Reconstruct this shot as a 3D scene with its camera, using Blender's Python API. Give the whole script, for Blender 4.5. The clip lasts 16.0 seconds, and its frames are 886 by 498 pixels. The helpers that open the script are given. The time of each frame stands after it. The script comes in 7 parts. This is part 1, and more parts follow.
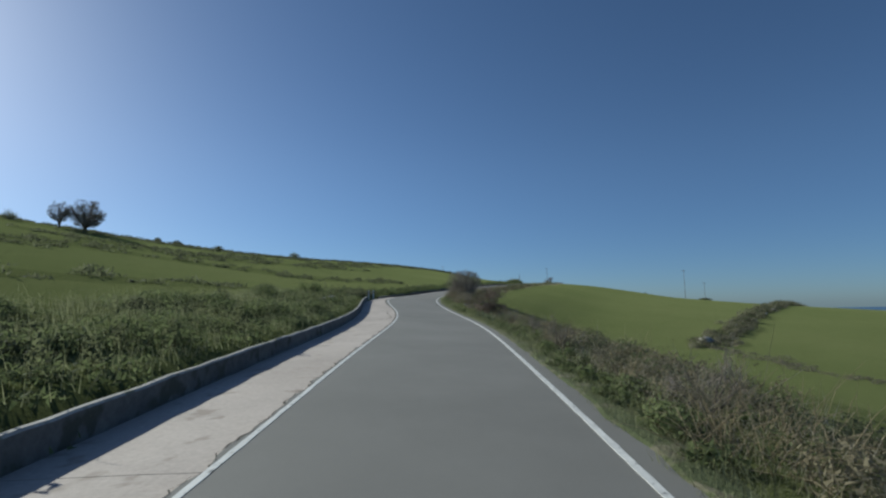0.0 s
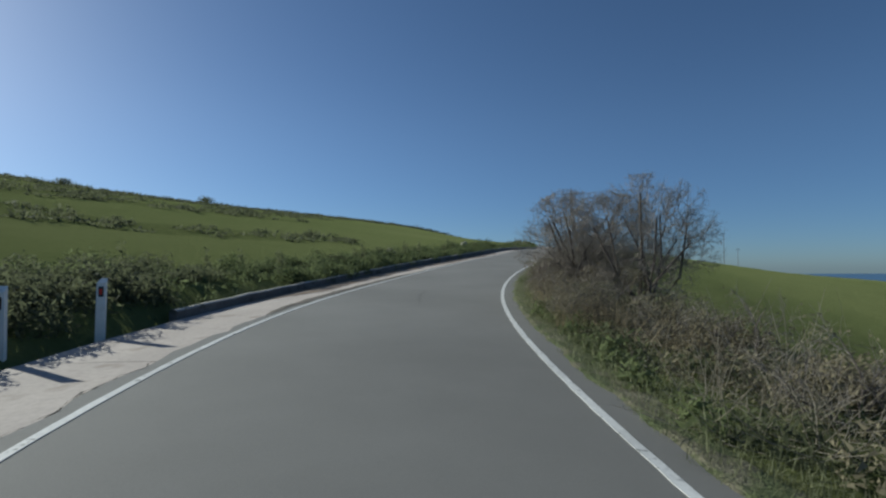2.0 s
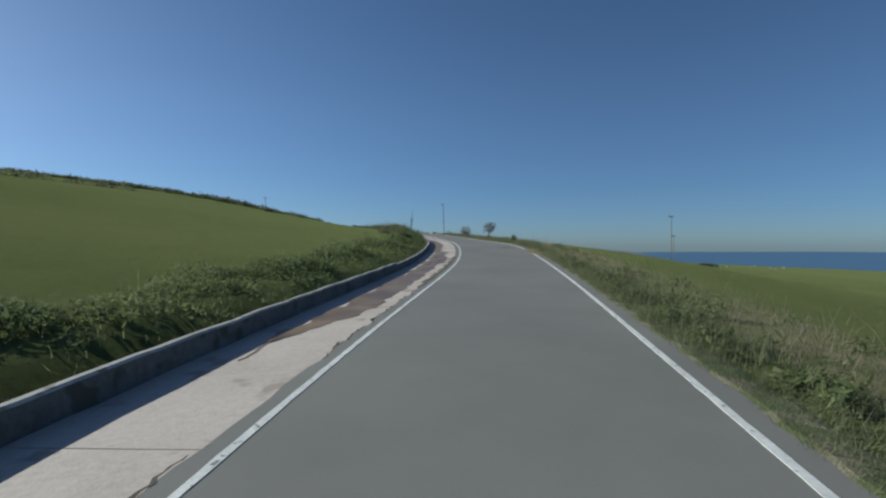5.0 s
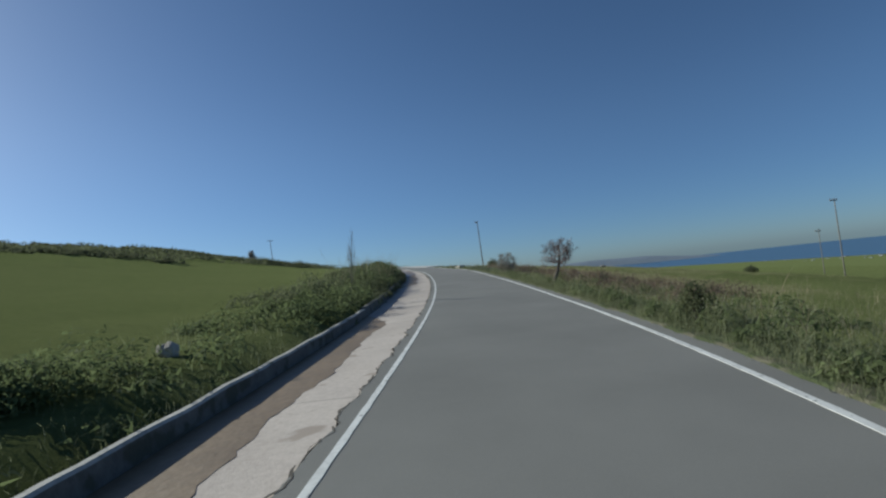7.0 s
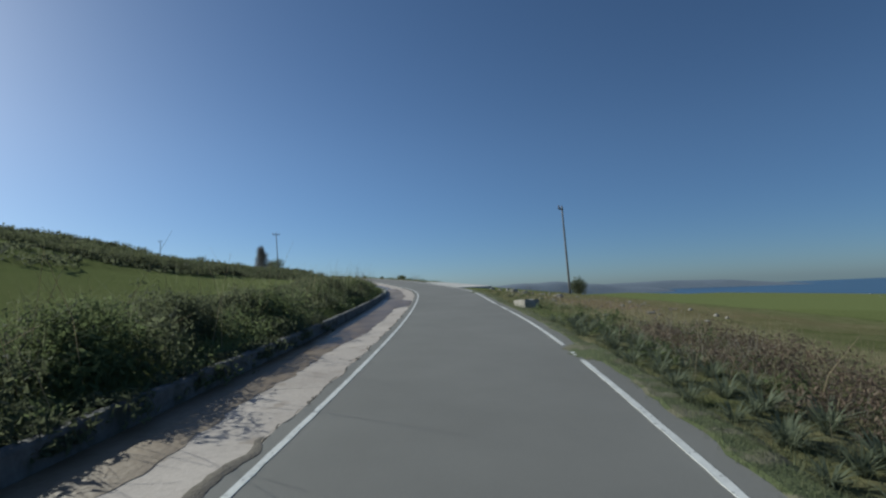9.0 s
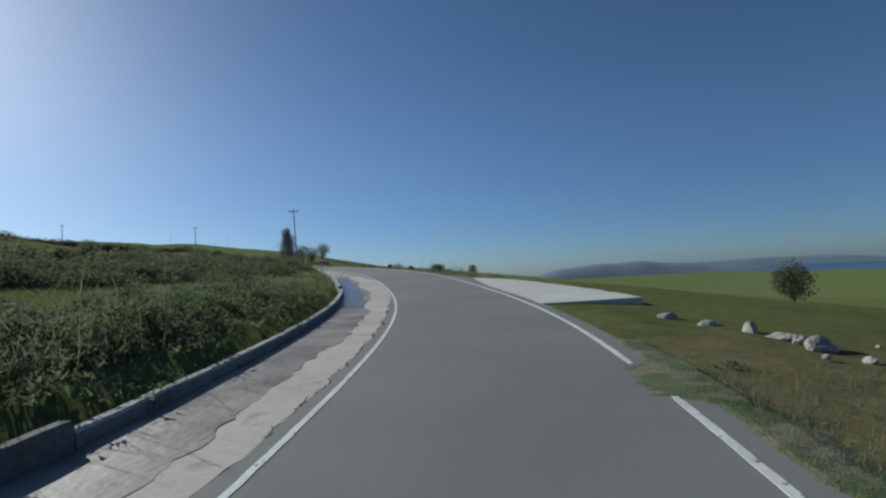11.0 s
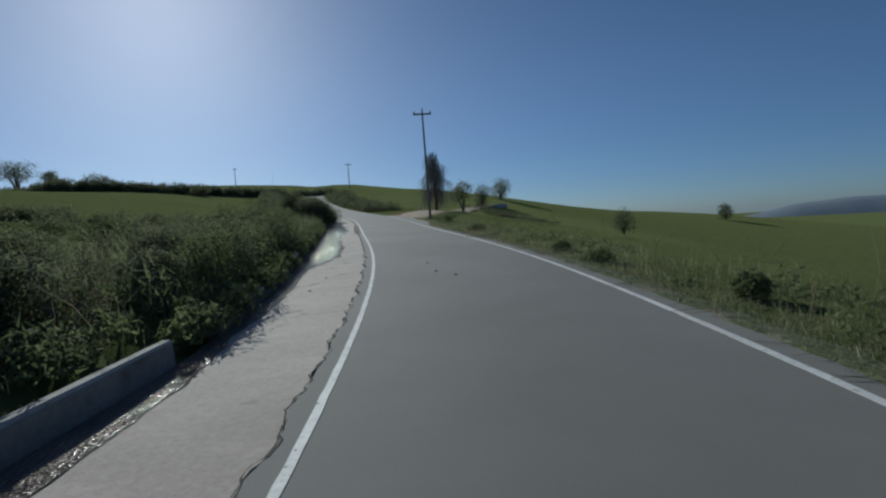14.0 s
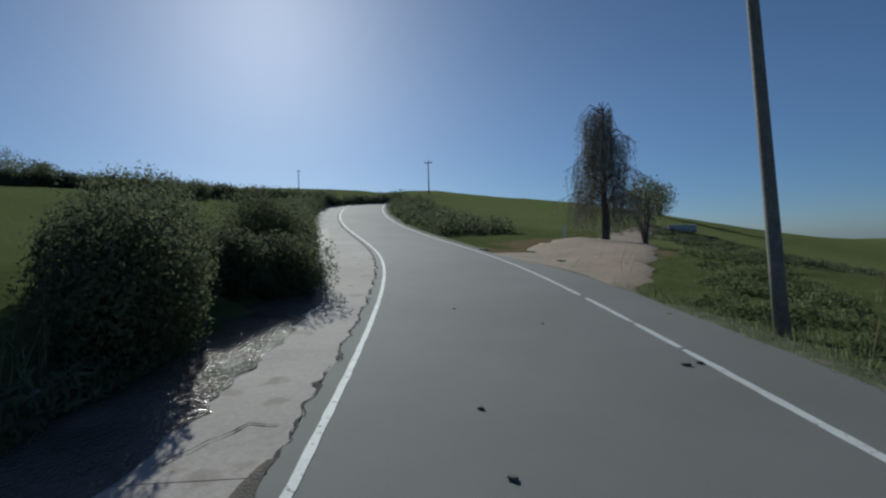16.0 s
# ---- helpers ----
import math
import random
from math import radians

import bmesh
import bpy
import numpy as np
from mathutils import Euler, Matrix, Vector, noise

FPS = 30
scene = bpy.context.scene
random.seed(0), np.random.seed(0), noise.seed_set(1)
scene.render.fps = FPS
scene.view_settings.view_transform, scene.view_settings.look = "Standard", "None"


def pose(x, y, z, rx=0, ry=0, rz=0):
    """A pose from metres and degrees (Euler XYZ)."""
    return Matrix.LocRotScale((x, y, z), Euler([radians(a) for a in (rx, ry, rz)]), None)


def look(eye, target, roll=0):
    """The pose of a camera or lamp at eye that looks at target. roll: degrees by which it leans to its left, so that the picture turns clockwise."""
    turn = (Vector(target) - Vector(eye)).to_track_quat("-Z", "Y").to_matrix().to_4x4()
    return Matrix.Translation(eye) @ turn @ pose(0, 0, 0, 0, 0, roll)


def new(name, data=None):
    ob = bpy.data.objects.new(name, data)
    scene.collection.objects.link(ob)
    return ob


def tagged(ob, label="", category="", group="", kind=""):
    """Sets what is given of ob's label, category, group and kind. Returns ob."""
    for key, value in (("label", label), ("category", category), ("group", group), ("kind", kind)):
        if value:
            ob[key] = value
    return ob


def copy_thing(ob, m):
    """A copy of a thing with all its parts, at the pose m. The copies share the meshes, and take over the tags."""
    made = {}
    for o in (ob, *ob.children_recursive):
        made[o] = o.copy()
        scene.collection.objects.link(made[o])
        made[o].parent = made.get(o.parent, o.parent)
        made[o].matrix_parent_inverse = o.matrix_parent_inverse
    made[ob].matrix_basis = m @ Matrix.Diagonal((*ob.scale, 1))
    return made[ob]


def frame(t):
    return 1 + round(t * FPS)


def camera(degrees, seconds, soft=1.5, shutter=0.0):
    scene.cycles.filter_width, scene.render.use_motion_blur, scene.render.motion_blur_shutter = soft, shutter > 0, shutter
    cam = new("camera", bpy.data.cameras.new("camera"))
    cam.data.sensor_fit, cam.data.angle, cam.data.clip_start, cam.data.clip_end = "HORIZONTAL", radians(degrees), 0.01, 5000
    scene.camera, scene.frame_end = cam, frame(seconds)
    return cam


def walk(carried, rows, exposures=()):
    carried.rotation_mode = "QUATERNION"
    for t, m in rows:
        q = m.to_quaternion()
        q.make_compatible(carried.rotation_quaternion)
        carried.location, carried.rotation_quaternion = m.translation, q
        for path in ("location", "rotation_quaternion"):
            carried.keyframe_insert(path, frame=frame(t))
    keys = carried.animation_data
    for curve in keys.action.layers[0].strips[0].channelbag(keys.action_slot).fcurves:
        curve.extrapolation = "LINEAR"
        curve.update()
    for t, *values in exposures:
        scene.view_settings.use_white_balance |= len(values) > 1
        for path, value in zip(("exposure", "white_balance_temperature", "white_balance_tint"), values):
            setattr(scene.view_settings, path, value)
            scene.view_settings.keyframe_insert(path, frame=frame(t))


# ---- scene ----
import itertools

FIELD = 82.61
ROWS = [
    (0.00, pose(0.198, -0.000, 1.496, 96.72, 0.95, 1.15)),
    (0.50, pose(-0.736, 9.478, 1.973, 97.96, -0.43, -0.52)),
    (1.00, pose(-1.473, 18.902, 2.360, 95.20, -1.01, -8.01)),
    (1.50, pose(-2.213, 27.743, 2.800, 94.24, -0.51, -3.67)),
    (2.00, pose(-2.465, 35.846, 3.207, 92.34, 0.21, -2.46)),
    (2.50, pose(-2.016, 43.002, 3.749, 91.23, 0.64, -7.32)),
    (3.00, pose(-1.125, 49.761, 4.237, 91.31, 0.37, -11.44)),
    (3.50, pose(0.049, 56.287, 4.730, 92.29, 2.20, -14.40)),
    (3.70, pose(0.737, 58.880, 4.958, 91.88, 3.61, -16.03)),
    (4.20, pose(3.115, 65.510, 5.434, 91.43, 2.87, -15.89)),
    (4.75, pose(5.882, 73.331, 6.004, 90.31, 1.05, -14.74)),
    (5.30, pose(8.828, 81.232, 6.537, 89.19, -0.78, -15.43)),
    (5.80, pose(11.591, 88.110, 6.867, 88.75, -1.51, -15.27)),
    (6.00, pose(12.595, 90.814, 6.949, 89.91, -0.51, -15.52)),
    (6.50, pose(14.762, 97.620, 7.244, 91.14, 2.18, -14.57)),
    (7.00, pose(16.650, 103.993, 7.605, 93.09, 6.05, -8.61)),
    (7.50, pose(18.538, 111.156, 7.978, 95.61, 8.26, -8.90)),
    (8.00, pose(19.989, 119.064, 8.264, 93.51, 6.21, -8.35)),
    (8.50, pose(21.269, 126.746, 8.574, 94.73, 4.78, -5.21)),
    (9.00, pose(22.251, 134.108, 8.966, 94.56, 2.31, -1.62)),
    (9.50, pose(22.901, 140.792, 9.200, 94.81, 2.44, 0.52)),
    (10.00, pose(23.292, 146.777, 9.494, 93.96, 5.54, 3.92)),
    (10.20, pose(23.373, 149.067, 9.580, 93.76, 4.24, 5.34)),
    (10.70, pose(23.449, 154.877, 9.790, 93.42, 3.82, 6.16)),
    (11.25, pose(23.372, 161.109, 10.056, 92.56, 2.77, 8.35)),
    (11.80, pose(22.889, 167.297, 10.349, 91.71, 1.73, 13.94)),
    (12.30, pose(21.883, 172.968, 10.626, 91.37, 1.31, 20.04)),
    (12.50, pose(21.238, 175.242, 10.798, 90.97, 3.11, 21.89)),
    (13.00, pose(19.308, 180.756, 11.140, 89.53, 5.95, 22.88)),
    (13.50, pose(16.799, 186.395, 11.523, 90.00, 3.31, 27.67)),
    (14.00, pose(13.732, 192.160, 11.921, 87.25, 3.59, 28.63)),
    (14.50, pose(10.170, 197.848, 12.322, 89.45, 6.80, 33.13)),
    (15.00, pose(6.326, 203.392, 12.788, 90.89, 1.32, 36.82)),
    (15.50, pose(1.964, 209.066, 13.282, 87.45, -5.65, 43.51)),
    (16.00, pose(-2.999, 214.941, 13.470, 89.16, 1.51, 38.37)),
]
cam = camera(FIELD, 16.0, soft=2.3)
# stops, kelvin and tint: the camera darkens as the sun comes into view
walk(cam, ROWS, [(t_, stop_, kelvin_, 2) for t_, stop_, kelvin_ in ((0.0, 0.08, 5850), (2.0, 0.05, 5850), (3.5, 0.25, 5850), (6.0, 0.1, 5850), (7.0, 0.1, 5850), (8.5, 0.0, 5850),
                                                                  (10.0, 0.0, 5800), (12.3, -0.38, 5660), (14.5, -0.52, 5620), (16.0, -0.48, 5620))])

# ---- daylight ----
SUN_HIGH, SUN_LEFT = 26.0, 57.0      # degrees above the horizon, and left of the +y axis
sky_world = bpy.data.worlds.new("sky")
scene.world = sky_world
sky_world.use_nodes = True
nodes, links = sky_world.node_tree.nodes, sky_world.node_tree.links
sky_tex = nodes.new("ShaderNodeTexSky")
sky_tex.sky_type, sky_tex.sun_disc = "NISHITA", False
sky_tex.sun_elevation, sky_tex.sun_rotation = radians(SUN_HIGH), radians(-SUN_LEFT)
sky_tex.altitude, sky_tex.air_density, sky_tex.dust_density, sky_tex.ozone_density = 0, 0.68, 0.42, 3.4
# sea haze: the sky pales to a dull blue all round the horizon
sky_way, sky_up = nodes.new("ShaderNodeTexCoord"), nodes.new("ShaderNodeSeparateXYZ")
haze, tint = nodes.new("ShaderNodeMapRange"), nodes.new("ShaderNodeMix")
haze.interpolation_type = "SMOOTHSTEP"
for key_, v_ in zip(("From Min", "From Max", "To Min", "To Max"), (-0.02, 0.3, 1.0, 0.0)):
    haze.inputs[key_].default_value = v_
tint.data_type, tint.blend_type = "RGBA", "MULTIPLY"
tint.inputs[7].default_value = (0.685, 0.765, 0.855, 1)
links.new(sky_way.outputs["Generated"], sky_up.inputs[0])
links.new(sky_up.outputs["Z"], haze.inputs[0])
links.new(haze.outputs[0], tint.inputs[0])
links.new(sky_tex.outputs[0], tint.inputs[6])
links.new(tint.outputs[2], nodes["Background"].inputs[0])
nodes["Background"].inputs[1].default_value = 0.0765
sun = new("sun", bpy.data.lights.new("sun", "SUN"))
sun.data.energy, sun.data.angle, sun.data.color = 5.0, radians(0.55), (1.0, 0.93, 0.8)
a, e = radians(SUN_LEFT), radians(SUN_HIGH)
sun_way = Vector((-math.sin(a) * math.cos(e), math.cos(a) * math.cos(e), math.sin(e)))
sun.matrix_world = look(sun_way * 50, (0, 0, 0))

# the road's plan: spline posts every 10 m (x, y, z) and every 12 m (left half, right half, cross fall)
ROAD_POSTS = [(-2.18, -29.88, -1.84), (-0.94, -19.97, -1.16), (-0.19, -10.00, -0.54), (0.10, -0.00, -0.01), (-0.19, 10.01, 0.55), (-0.37, 20.06,
    0.92), (-1.66, 29.99, 1.40), (-3.34, 39.86, 2.26), (-2.30, 49.87, 2.71), (0.86, 59.36, 3.50), (4.35, 68.76, 4.11), (7.63, 78.22, 4.88), (11.46,
    87.48, 5.32), (15.13, 96.82, 5.71), (17.96, 106.38, 6.42), (19.88, 116.25, 6.69), (21.34, 126.17, 7.14), (22.45, 136.13, 7.57), (23.24, 146.11,
    8.06), (23.35, 156.11, 8.37), (23.38, 166.13, 8.89), (21.43, 175.97, 9.29), (18.12, 185.42, 10.06), (13.70, 194.42, 10.58), (8.17, 202.76, 11.19),
    (1.68, 210.38, 11.73), (-4.48, 218.27, 12.16), (-11.12, 225.76, 12.88), (-18.93, 232.03, 13.56), (-27.13, 237.75, 14.67), (-34.91, 244.05, 16.07),
    (-41.88, 251.23, 17.50), (-47.99, 259.16, 18.92), (-53.22, 267.80, 20.35)]
ROAD_WIDTHS = [(1.72, 1.27, -0.023), (1.73, 1.62, -0.011), (1.73, 1.82, -0.007), (1.70, 1.65, -0.017), (1.75, 1.75, -0.027), (1.30, 1.51, -0.052),
    (2.13, 1.89, -0.044), (1.74, 1.68, -0.011), (1.82, 1.90, -0.013), (1.78, 1.74, -0.015), (1.77, 1.76, -0.015), (1.66, 1.72, -0.013), (1.84, 1.84,
    -0.017), (1.67, 1.70, -0.021), (1.61, 1.56, -0.025), (1.66, 1.72, -0.020), (1.64, 1.52, -0.024), (1.65, 1.76, -0.017), (1.78, 1.75, -0.008),
    (1.81, 1.87, -0.002), (1.68, 1.82, 0.007), (1.64, 1.58, -0.006), (1.68, 1.74, -0.009), (1.65, 1.70, -0.014), (1.76, 1.74, -0.005), (1.79, 1.78,
    -0.004), (1.77, 1.78, -0.002), (1.75, 1.76, -0.003), (1.78, 1.75, -0.002)]


# ---- small tools ----
rng = np.random.default_rng(7)


def spline(posts, start, step, s):
    """Uniform cubic spline through its posts, and its slope."""
    posts, s = np.asarray(posts, float), np.asarray(s, float)
    u = (s - start) / step
    i = np.clip(np.floor(u).astype(int), 0, len(posts) - 4)
    g = (u - i)[..., None]
    w = np.concatenate([(1 - g) ** 3 / 6, (3 * g ** 3 - 6 * g ** 2 + 4) / 6, (-3 * g ** 3 + 3 * g ** 2 + 3 * g + 1) / 6, g ** 3 / 6], -1)
    d = np.concatenate([-(1 - g) ** 2 / 2, (9 * g ** 2 - 12 * g) / 6, (-9 * g ** 2 + 6 * g + 3) / 6, g ** 2 / 2], -1) / step
    idx = i[..., None] + np.arange(4)
    return (posts[idx] * w[..., None]).sum(-2), (posts[idx] * d[..., None]).sum(-2)


def road_at(s):
    """Centre, way, right-hand way, grade, left half, right half and cross fall of the road at s metres."""
    s = np.asarray(s, float)
    c, d = spline(ROAD_POSTS, -20.0, 10.0, s)
    w, _ = spline(ROAD_WIDTHS, -20.0, 12.0, s)
    length = np.linalg.norm(d[..., :2], axis=-1)[..., None]
    t = d[..., :2] / length
    n = np.stack([t[..., 1], -t[..., 0]], -1)
    return c, t, n, d[..., 2] / length[..., 0], w[..., 0], w[..., 1], w[..., 2]


def at(s, lat, up=0.0):
    """World places beside the road: s along it, lat to the right of its centre, up above its surface."""
    s, lat, up = np.broadcast_arrays(np.asarray(s, float), np.asarray(lat, float), np.asarray(up, float))
    c, t, n, _, _, _, bank = road_at(s)
    p = c.copy()
    p[..., :2] += n * lat[..., None]
    p[..., 2] += bank * np.clip(lat, -4.2, 2.4) + up
    return p


def wobble(s, size, seed=0.0, deep=3):
    """Smooth random numbers of about -1 to 1 along s."""
    s = np.asarray(s, float)
    out = np.zeros_like(s)
    for k in range(deep):
        f = 2.0 ** k / size
        out = out + (np.sin(s * f * 5.1 + seed * 3.7 + k * 1.9) + np.sin(s * f * 8.3 + seed * 7.1 + k * 4.2 + 1.0)) * 0.5 * 0.6 ** k
    return out * 0.75


def mesh_from(name, verts, faces, material=None, smooth=False):
    me = bpy.data.meshes.new(name)
    me.from_pydata([tuple(v) for v in verts], [], [tuple(f) for f in faces])
    if material:
        me.materials.append(material)
    if smooth:
        me.polygons.foreach_set("use_smooth", [True] * len(me.polygons))
    me.update()
    return me


def bulk_mesh(name, verts, quads=None, tris=None, material=None):
    """A mesh from numpy arrays of corners, quads and triangles."""
    me = bpy.data.meshes.new(name)
    verts = np.asarray(verts, np.float32).reshape(-1, 3)
    nq = 0 if quads is None else len(quads)
    nt = 0 if tris is None else len(tris)
    loops = np.concatenate([a.ravel() for a in (quads, tris) if a is not None and len(a)]).astype(np.int32)
    starts = np.concatenate([np.arange(nq) * 4, nq * 4 + np.arange(nt) * 3]).astype(np.int32)
    me.vertices.add(len(verts))
    me.vertices.foreach_set("co", verts.ravel())
    me.loops.add(len(loops))
    me.loops.foreach_set("vertex_index", loops)
    me.polygons.add(nq + nt)
    me.polygons.foreach_set("loop_start", starts)
    if material:
        me.materials.append(material)
    me.update(calc_edges=True)
    return me


def part(name, me, parent, label=""):
    ob = new(name, me)
    ob.parent = parent
    return tagged(ob, label)


def swept(name, s, section, material, closed=True):
    """A mesh swept along the road: section gives for each s an array of (lat, up) corners, all of one count."""
    s = np.asarray(s, float)
    lat, up = section(s)                   # each (len(s), corners)
    p = at(s[:, None], lat, up)
    n, m = lat.shape
    ids = np.arange(n * m).reshape(n, m)
    nxt = np.roll(ids, -1, axis=1)
    cols = m if closed else m - 1
    quads = np.stack([ids[:-1, :cols], nxt[:-1, :cols], nxt[1:, :cols], ids[1:, :cols]], -1).reshape(-1, 4)
    me_verts = p.reshape(-1, 3)
    faces = [tuple(q) for q in quads]
    if closed:
        faces += [tuple(ids[0][::-1]), tuple(ids[-1])]
    return mesh_from(name, me_verts, faces, material)


# ---- materials ----
def material(name):
    m = bpy.data.materials.new(name)
    m.use_nodes = True
    return m, m.node_tree.nodes, m.node_tree.links, m.node_tree.nodes["Principled BSDF"]


def node(nodes, kind, **values):
    n = nodes.new("ShaderNode" + kind)
    for key, v in values.items():
        n.inputs[key.replace("_", " ")].default_value = v
    return n


def ramp(nodes, stops):
    n = nodes.new("ShaderNodeValToRGB")
    el = n.color_ramp.elements
    while len(el) < len(stops):
        el.new(0.5)
    for e_, (pos, col) in zip(el, stops):
        e_.position, e_.color = pos, (*col, 1)
    return n


def surface(name, dark, light, grain=30.0, patch=0.8, rough=0.9, bump=0.3, bump_size=60.0, spots=None, dist=0.02):
    """A rough natural surface: colour between dark and light at two scales, with relief."""
    m, nodes, links, bsdf = material(name)
    geo = nodes.new("ShaderNodeNewGeometry")
    fine = node(nodes, "TexNoise", Scale=grain, Detail=6.0, Roughness=0.65)
    wide = node(nodes, "TexNoise", Scale=patch, Detail=4.0, Roughness=0.6)
    for n in (fine, wide):
        links.new(geo.outputs["Position"], n.inputs["Vector"])
    mix = node(nodes, "Math")
    mix.operation = "MULTIPLY_ADD"
    mix.inputs[1].default_value = 0.5
    half = node(nodes, "Math")
    half.operation = "MULTIPLY"
    half.inputs[1].default_value = 0.5
    links.new(wide.outputs[0], half.inputs[0])
    links.new(fine.outputs[0], mix.inputs[0])
    links.new(half.outputs[0], mix.inputs[2])
    stops = [(0.36, dark), (0.64, light)]
    col = ramp(nodes, stops)
    links.new(mix.outputs[0], col.inputs[0])
    out = col.outputs[0]
    if spots:
        sp = node(nodes, "TexNoise", Scale=spots[1], Detail=5.0)
        links.new(geo.outputs["Position"], sp.inputs["Vector"])
        r2 = ramp(nodes, [(spots[2], (0, 0, 0)), (spots[2] + 0.08, (1, 1, 1))])
        links.new(sp.outputs[0], r2.inputs[0])
        mx = nodes.new("ShaderNodeMix")
        mx.data_type = "RGBA"
        links.new(r2.outputs[0], mx.inputs[0])
        links.new(out, mx.inputs[6])
        mx.inputs[7].default_value = (*spots[0], 1)
        out = mx.outputs[2]
    links.new(out, bsdf.inputs["Base Color"])
    bsdf.inputs["Roughness"].default_value = rough
    bn = node(nodes, "TexNoise", Scale=bump_size, Detail=4.0)
    links.new(geo.outputs["Position"], bn.inputs["Vector"])
    b = node(nodes, "Bump", Strength=bump, Distance=dist)
    links.new(bn.outputs[0], b.inputs["Height"])
    links.new(b.outputs[0], bsdf.inputs["Normal"])
    return m


def leafage(name, dark, light, rough=0.7, through_light=0.25):
    """Leaves and stalks: each island its own shade between dark and light, a little light passing through."""
    m, nodes, links, bsdf = material(name)
    geo = nodes.new("ShaderNodeNewGeometry")
    col = ramp(nodes, [(0.0, dark), (1.0, light)])
    plot = node(nodes, "TexNoise", Scale=0.9, Detail=4.0, Roughness=0.65)
    links.new(geo.outputs["Position"], plot.inputs["Vector"])
    wide = node(nodes, "MapRange")
    for key_, v_ in zip(("From Min", "From Max", "To Min", "To Max"), (0.34, 0.66, 0.0, 0.62)):
        wide.inputs[key_].default_value = v_
    links.new(plot.outputs[0], wide.inputs[0])
    add = node(nodes, "Math")
    add.operation = "MULTIPLY_ADD"
    add.inputs[1].default_value = 0.38
    links.new(geo.outputs["Random Per Island"], add.inputs[0])
    links.new(wide.outputs[0], add.inputs[2])
    links.new(add.outputs[0], col.inputs[0])
    links.new(col.outputs[0], bsdf.inputs["Base Color"])
    bsdf.inputs["Roughness"].default_value = rough
    bsdf.inputs["Specular IOR Level"].default_value = 0.08
    tr = nodes.new("ShaderNodeBsdfTranslucent")
    links.new(col.outputs[0], tr.inputs[0])
    mix = nodes.new("ShaderNodeMixShader")
    mix.inputs[0].default_value = through_light
    links.new(bsdf.outputs[0], mix.inputs[1])
    links.new(tr.outputs[0], mix.inputs[2])
    links.new(mix.outputs[0], nodes["Material Output"].inputs[0])
    return m


ASPHALT = surface("asphalt", (0.144, 0.14, 0.128), (0.201, 0.196, 0.18), 140, 0.35, 0.85, 0.5, 180, dist=0.006)
PAINT = surface("road paint", (0.5, 0.5, 0.48), (0.72, 0.72, 0.69), 25, 3, 0.7, 0.3, 120, ((0.16, 0.16, 0.155), 14, 0.62), dist=0.004)
CONCRETE = surface("gutter concrete", (0.345, 0.296, 0.26), (0.495, 0.435, 0.388), 18, 0.5, 0.9, 0.4, 50, ((0.3, 0.25, 0.21), 2.3, 0.6), dist=0.01)
# kerb faces carry the shade of their sun-averted side in the base colour
WALL_SHADED = surface("kerb concrete", (0.08, 0.077, 0.072), (0.16, 0.153, 0.142), 12, 1.2, 0.92, 0.6, 30, ((0.065, 0.065, 0.05), 3.0, 0.54), dist=0.015)
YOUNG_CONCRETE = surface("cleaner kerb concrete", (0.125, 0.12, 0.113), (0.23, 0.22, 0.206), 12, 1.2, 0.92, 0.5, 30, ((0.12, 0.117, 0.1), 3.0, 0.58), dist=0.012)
WALL_SUNLIT = surface("sunlit trowelled concrete", (0.26, 0.25, 0.23), (0.44, 0.425, 0.395), 14, 1.0, 0.92, 0.4, 40, ((0.17, 0.17, 0.13), 4.0, 0.57), dist=0.01)
MUD = surface("mud", (0.15, 0.105, 0.062), (0.235, 0.17, 0.105), 9, 0.6, 0.55, 0.35, 14, dist=0.02)
WOOD = surface("pole wood", (0.12, 0.108, 0.093), (0.27, 0.245, 0.215), 20, 2, 0.85, 0.5, 60)

# ---- the ground ----
SAMPLES = np.arange(-14.0, 288.0, 4.0)
RC, RT, RN, RG, RWL, RWR, RB = road_at(SAMPLES)


def step_up(v, a, b):
    u = np.clip((v - a) / (b - a), 0, 1)
    return u * u * (3 - 2 * u)


def cross_profile(lat, s):
    """Height of the land above the road's surface, lat metres to its right."""
    a = -lat
    slope = np.interp(s, (0, 30, 60, 95, 120, 145, 175, 230), (0.165, 0.15, 0.125, 0.1, 0.11, 0.11, 0.085, 0.085))
    left = -0.3 + 0.52 * step_up(a, 3.55, 4.2) + slope * np.clip(a - 4.5, 0, 420)
    deep = np.interp(s, (0, 50, 90, 125, 180, 230), (2.6, 2.6, 1.4, 0.3, 0.6, 0.8))
    fall = np.interp(s, (0, 90, 125, 180), (0.05, 0.05, 0.03, 0.06))
    right = -0.3 + 0.26 * step_up(lat, 1.7, 2.05) - deep * step_up(lat, 2.6, 18.0) - fall * np.maximum(lat - 2.6, 0) - 0.12 * np.maximum(lat - 85, 0)
    right = right + np.interp(s, (222, 233, 262, 275), (0.0, 0.58, 0.58, 0.3)) * step_up(lat, 2.6, 8.0) * (1 - step_up(lat, 16, 55))
    return np.where(lat < 0, left, right)


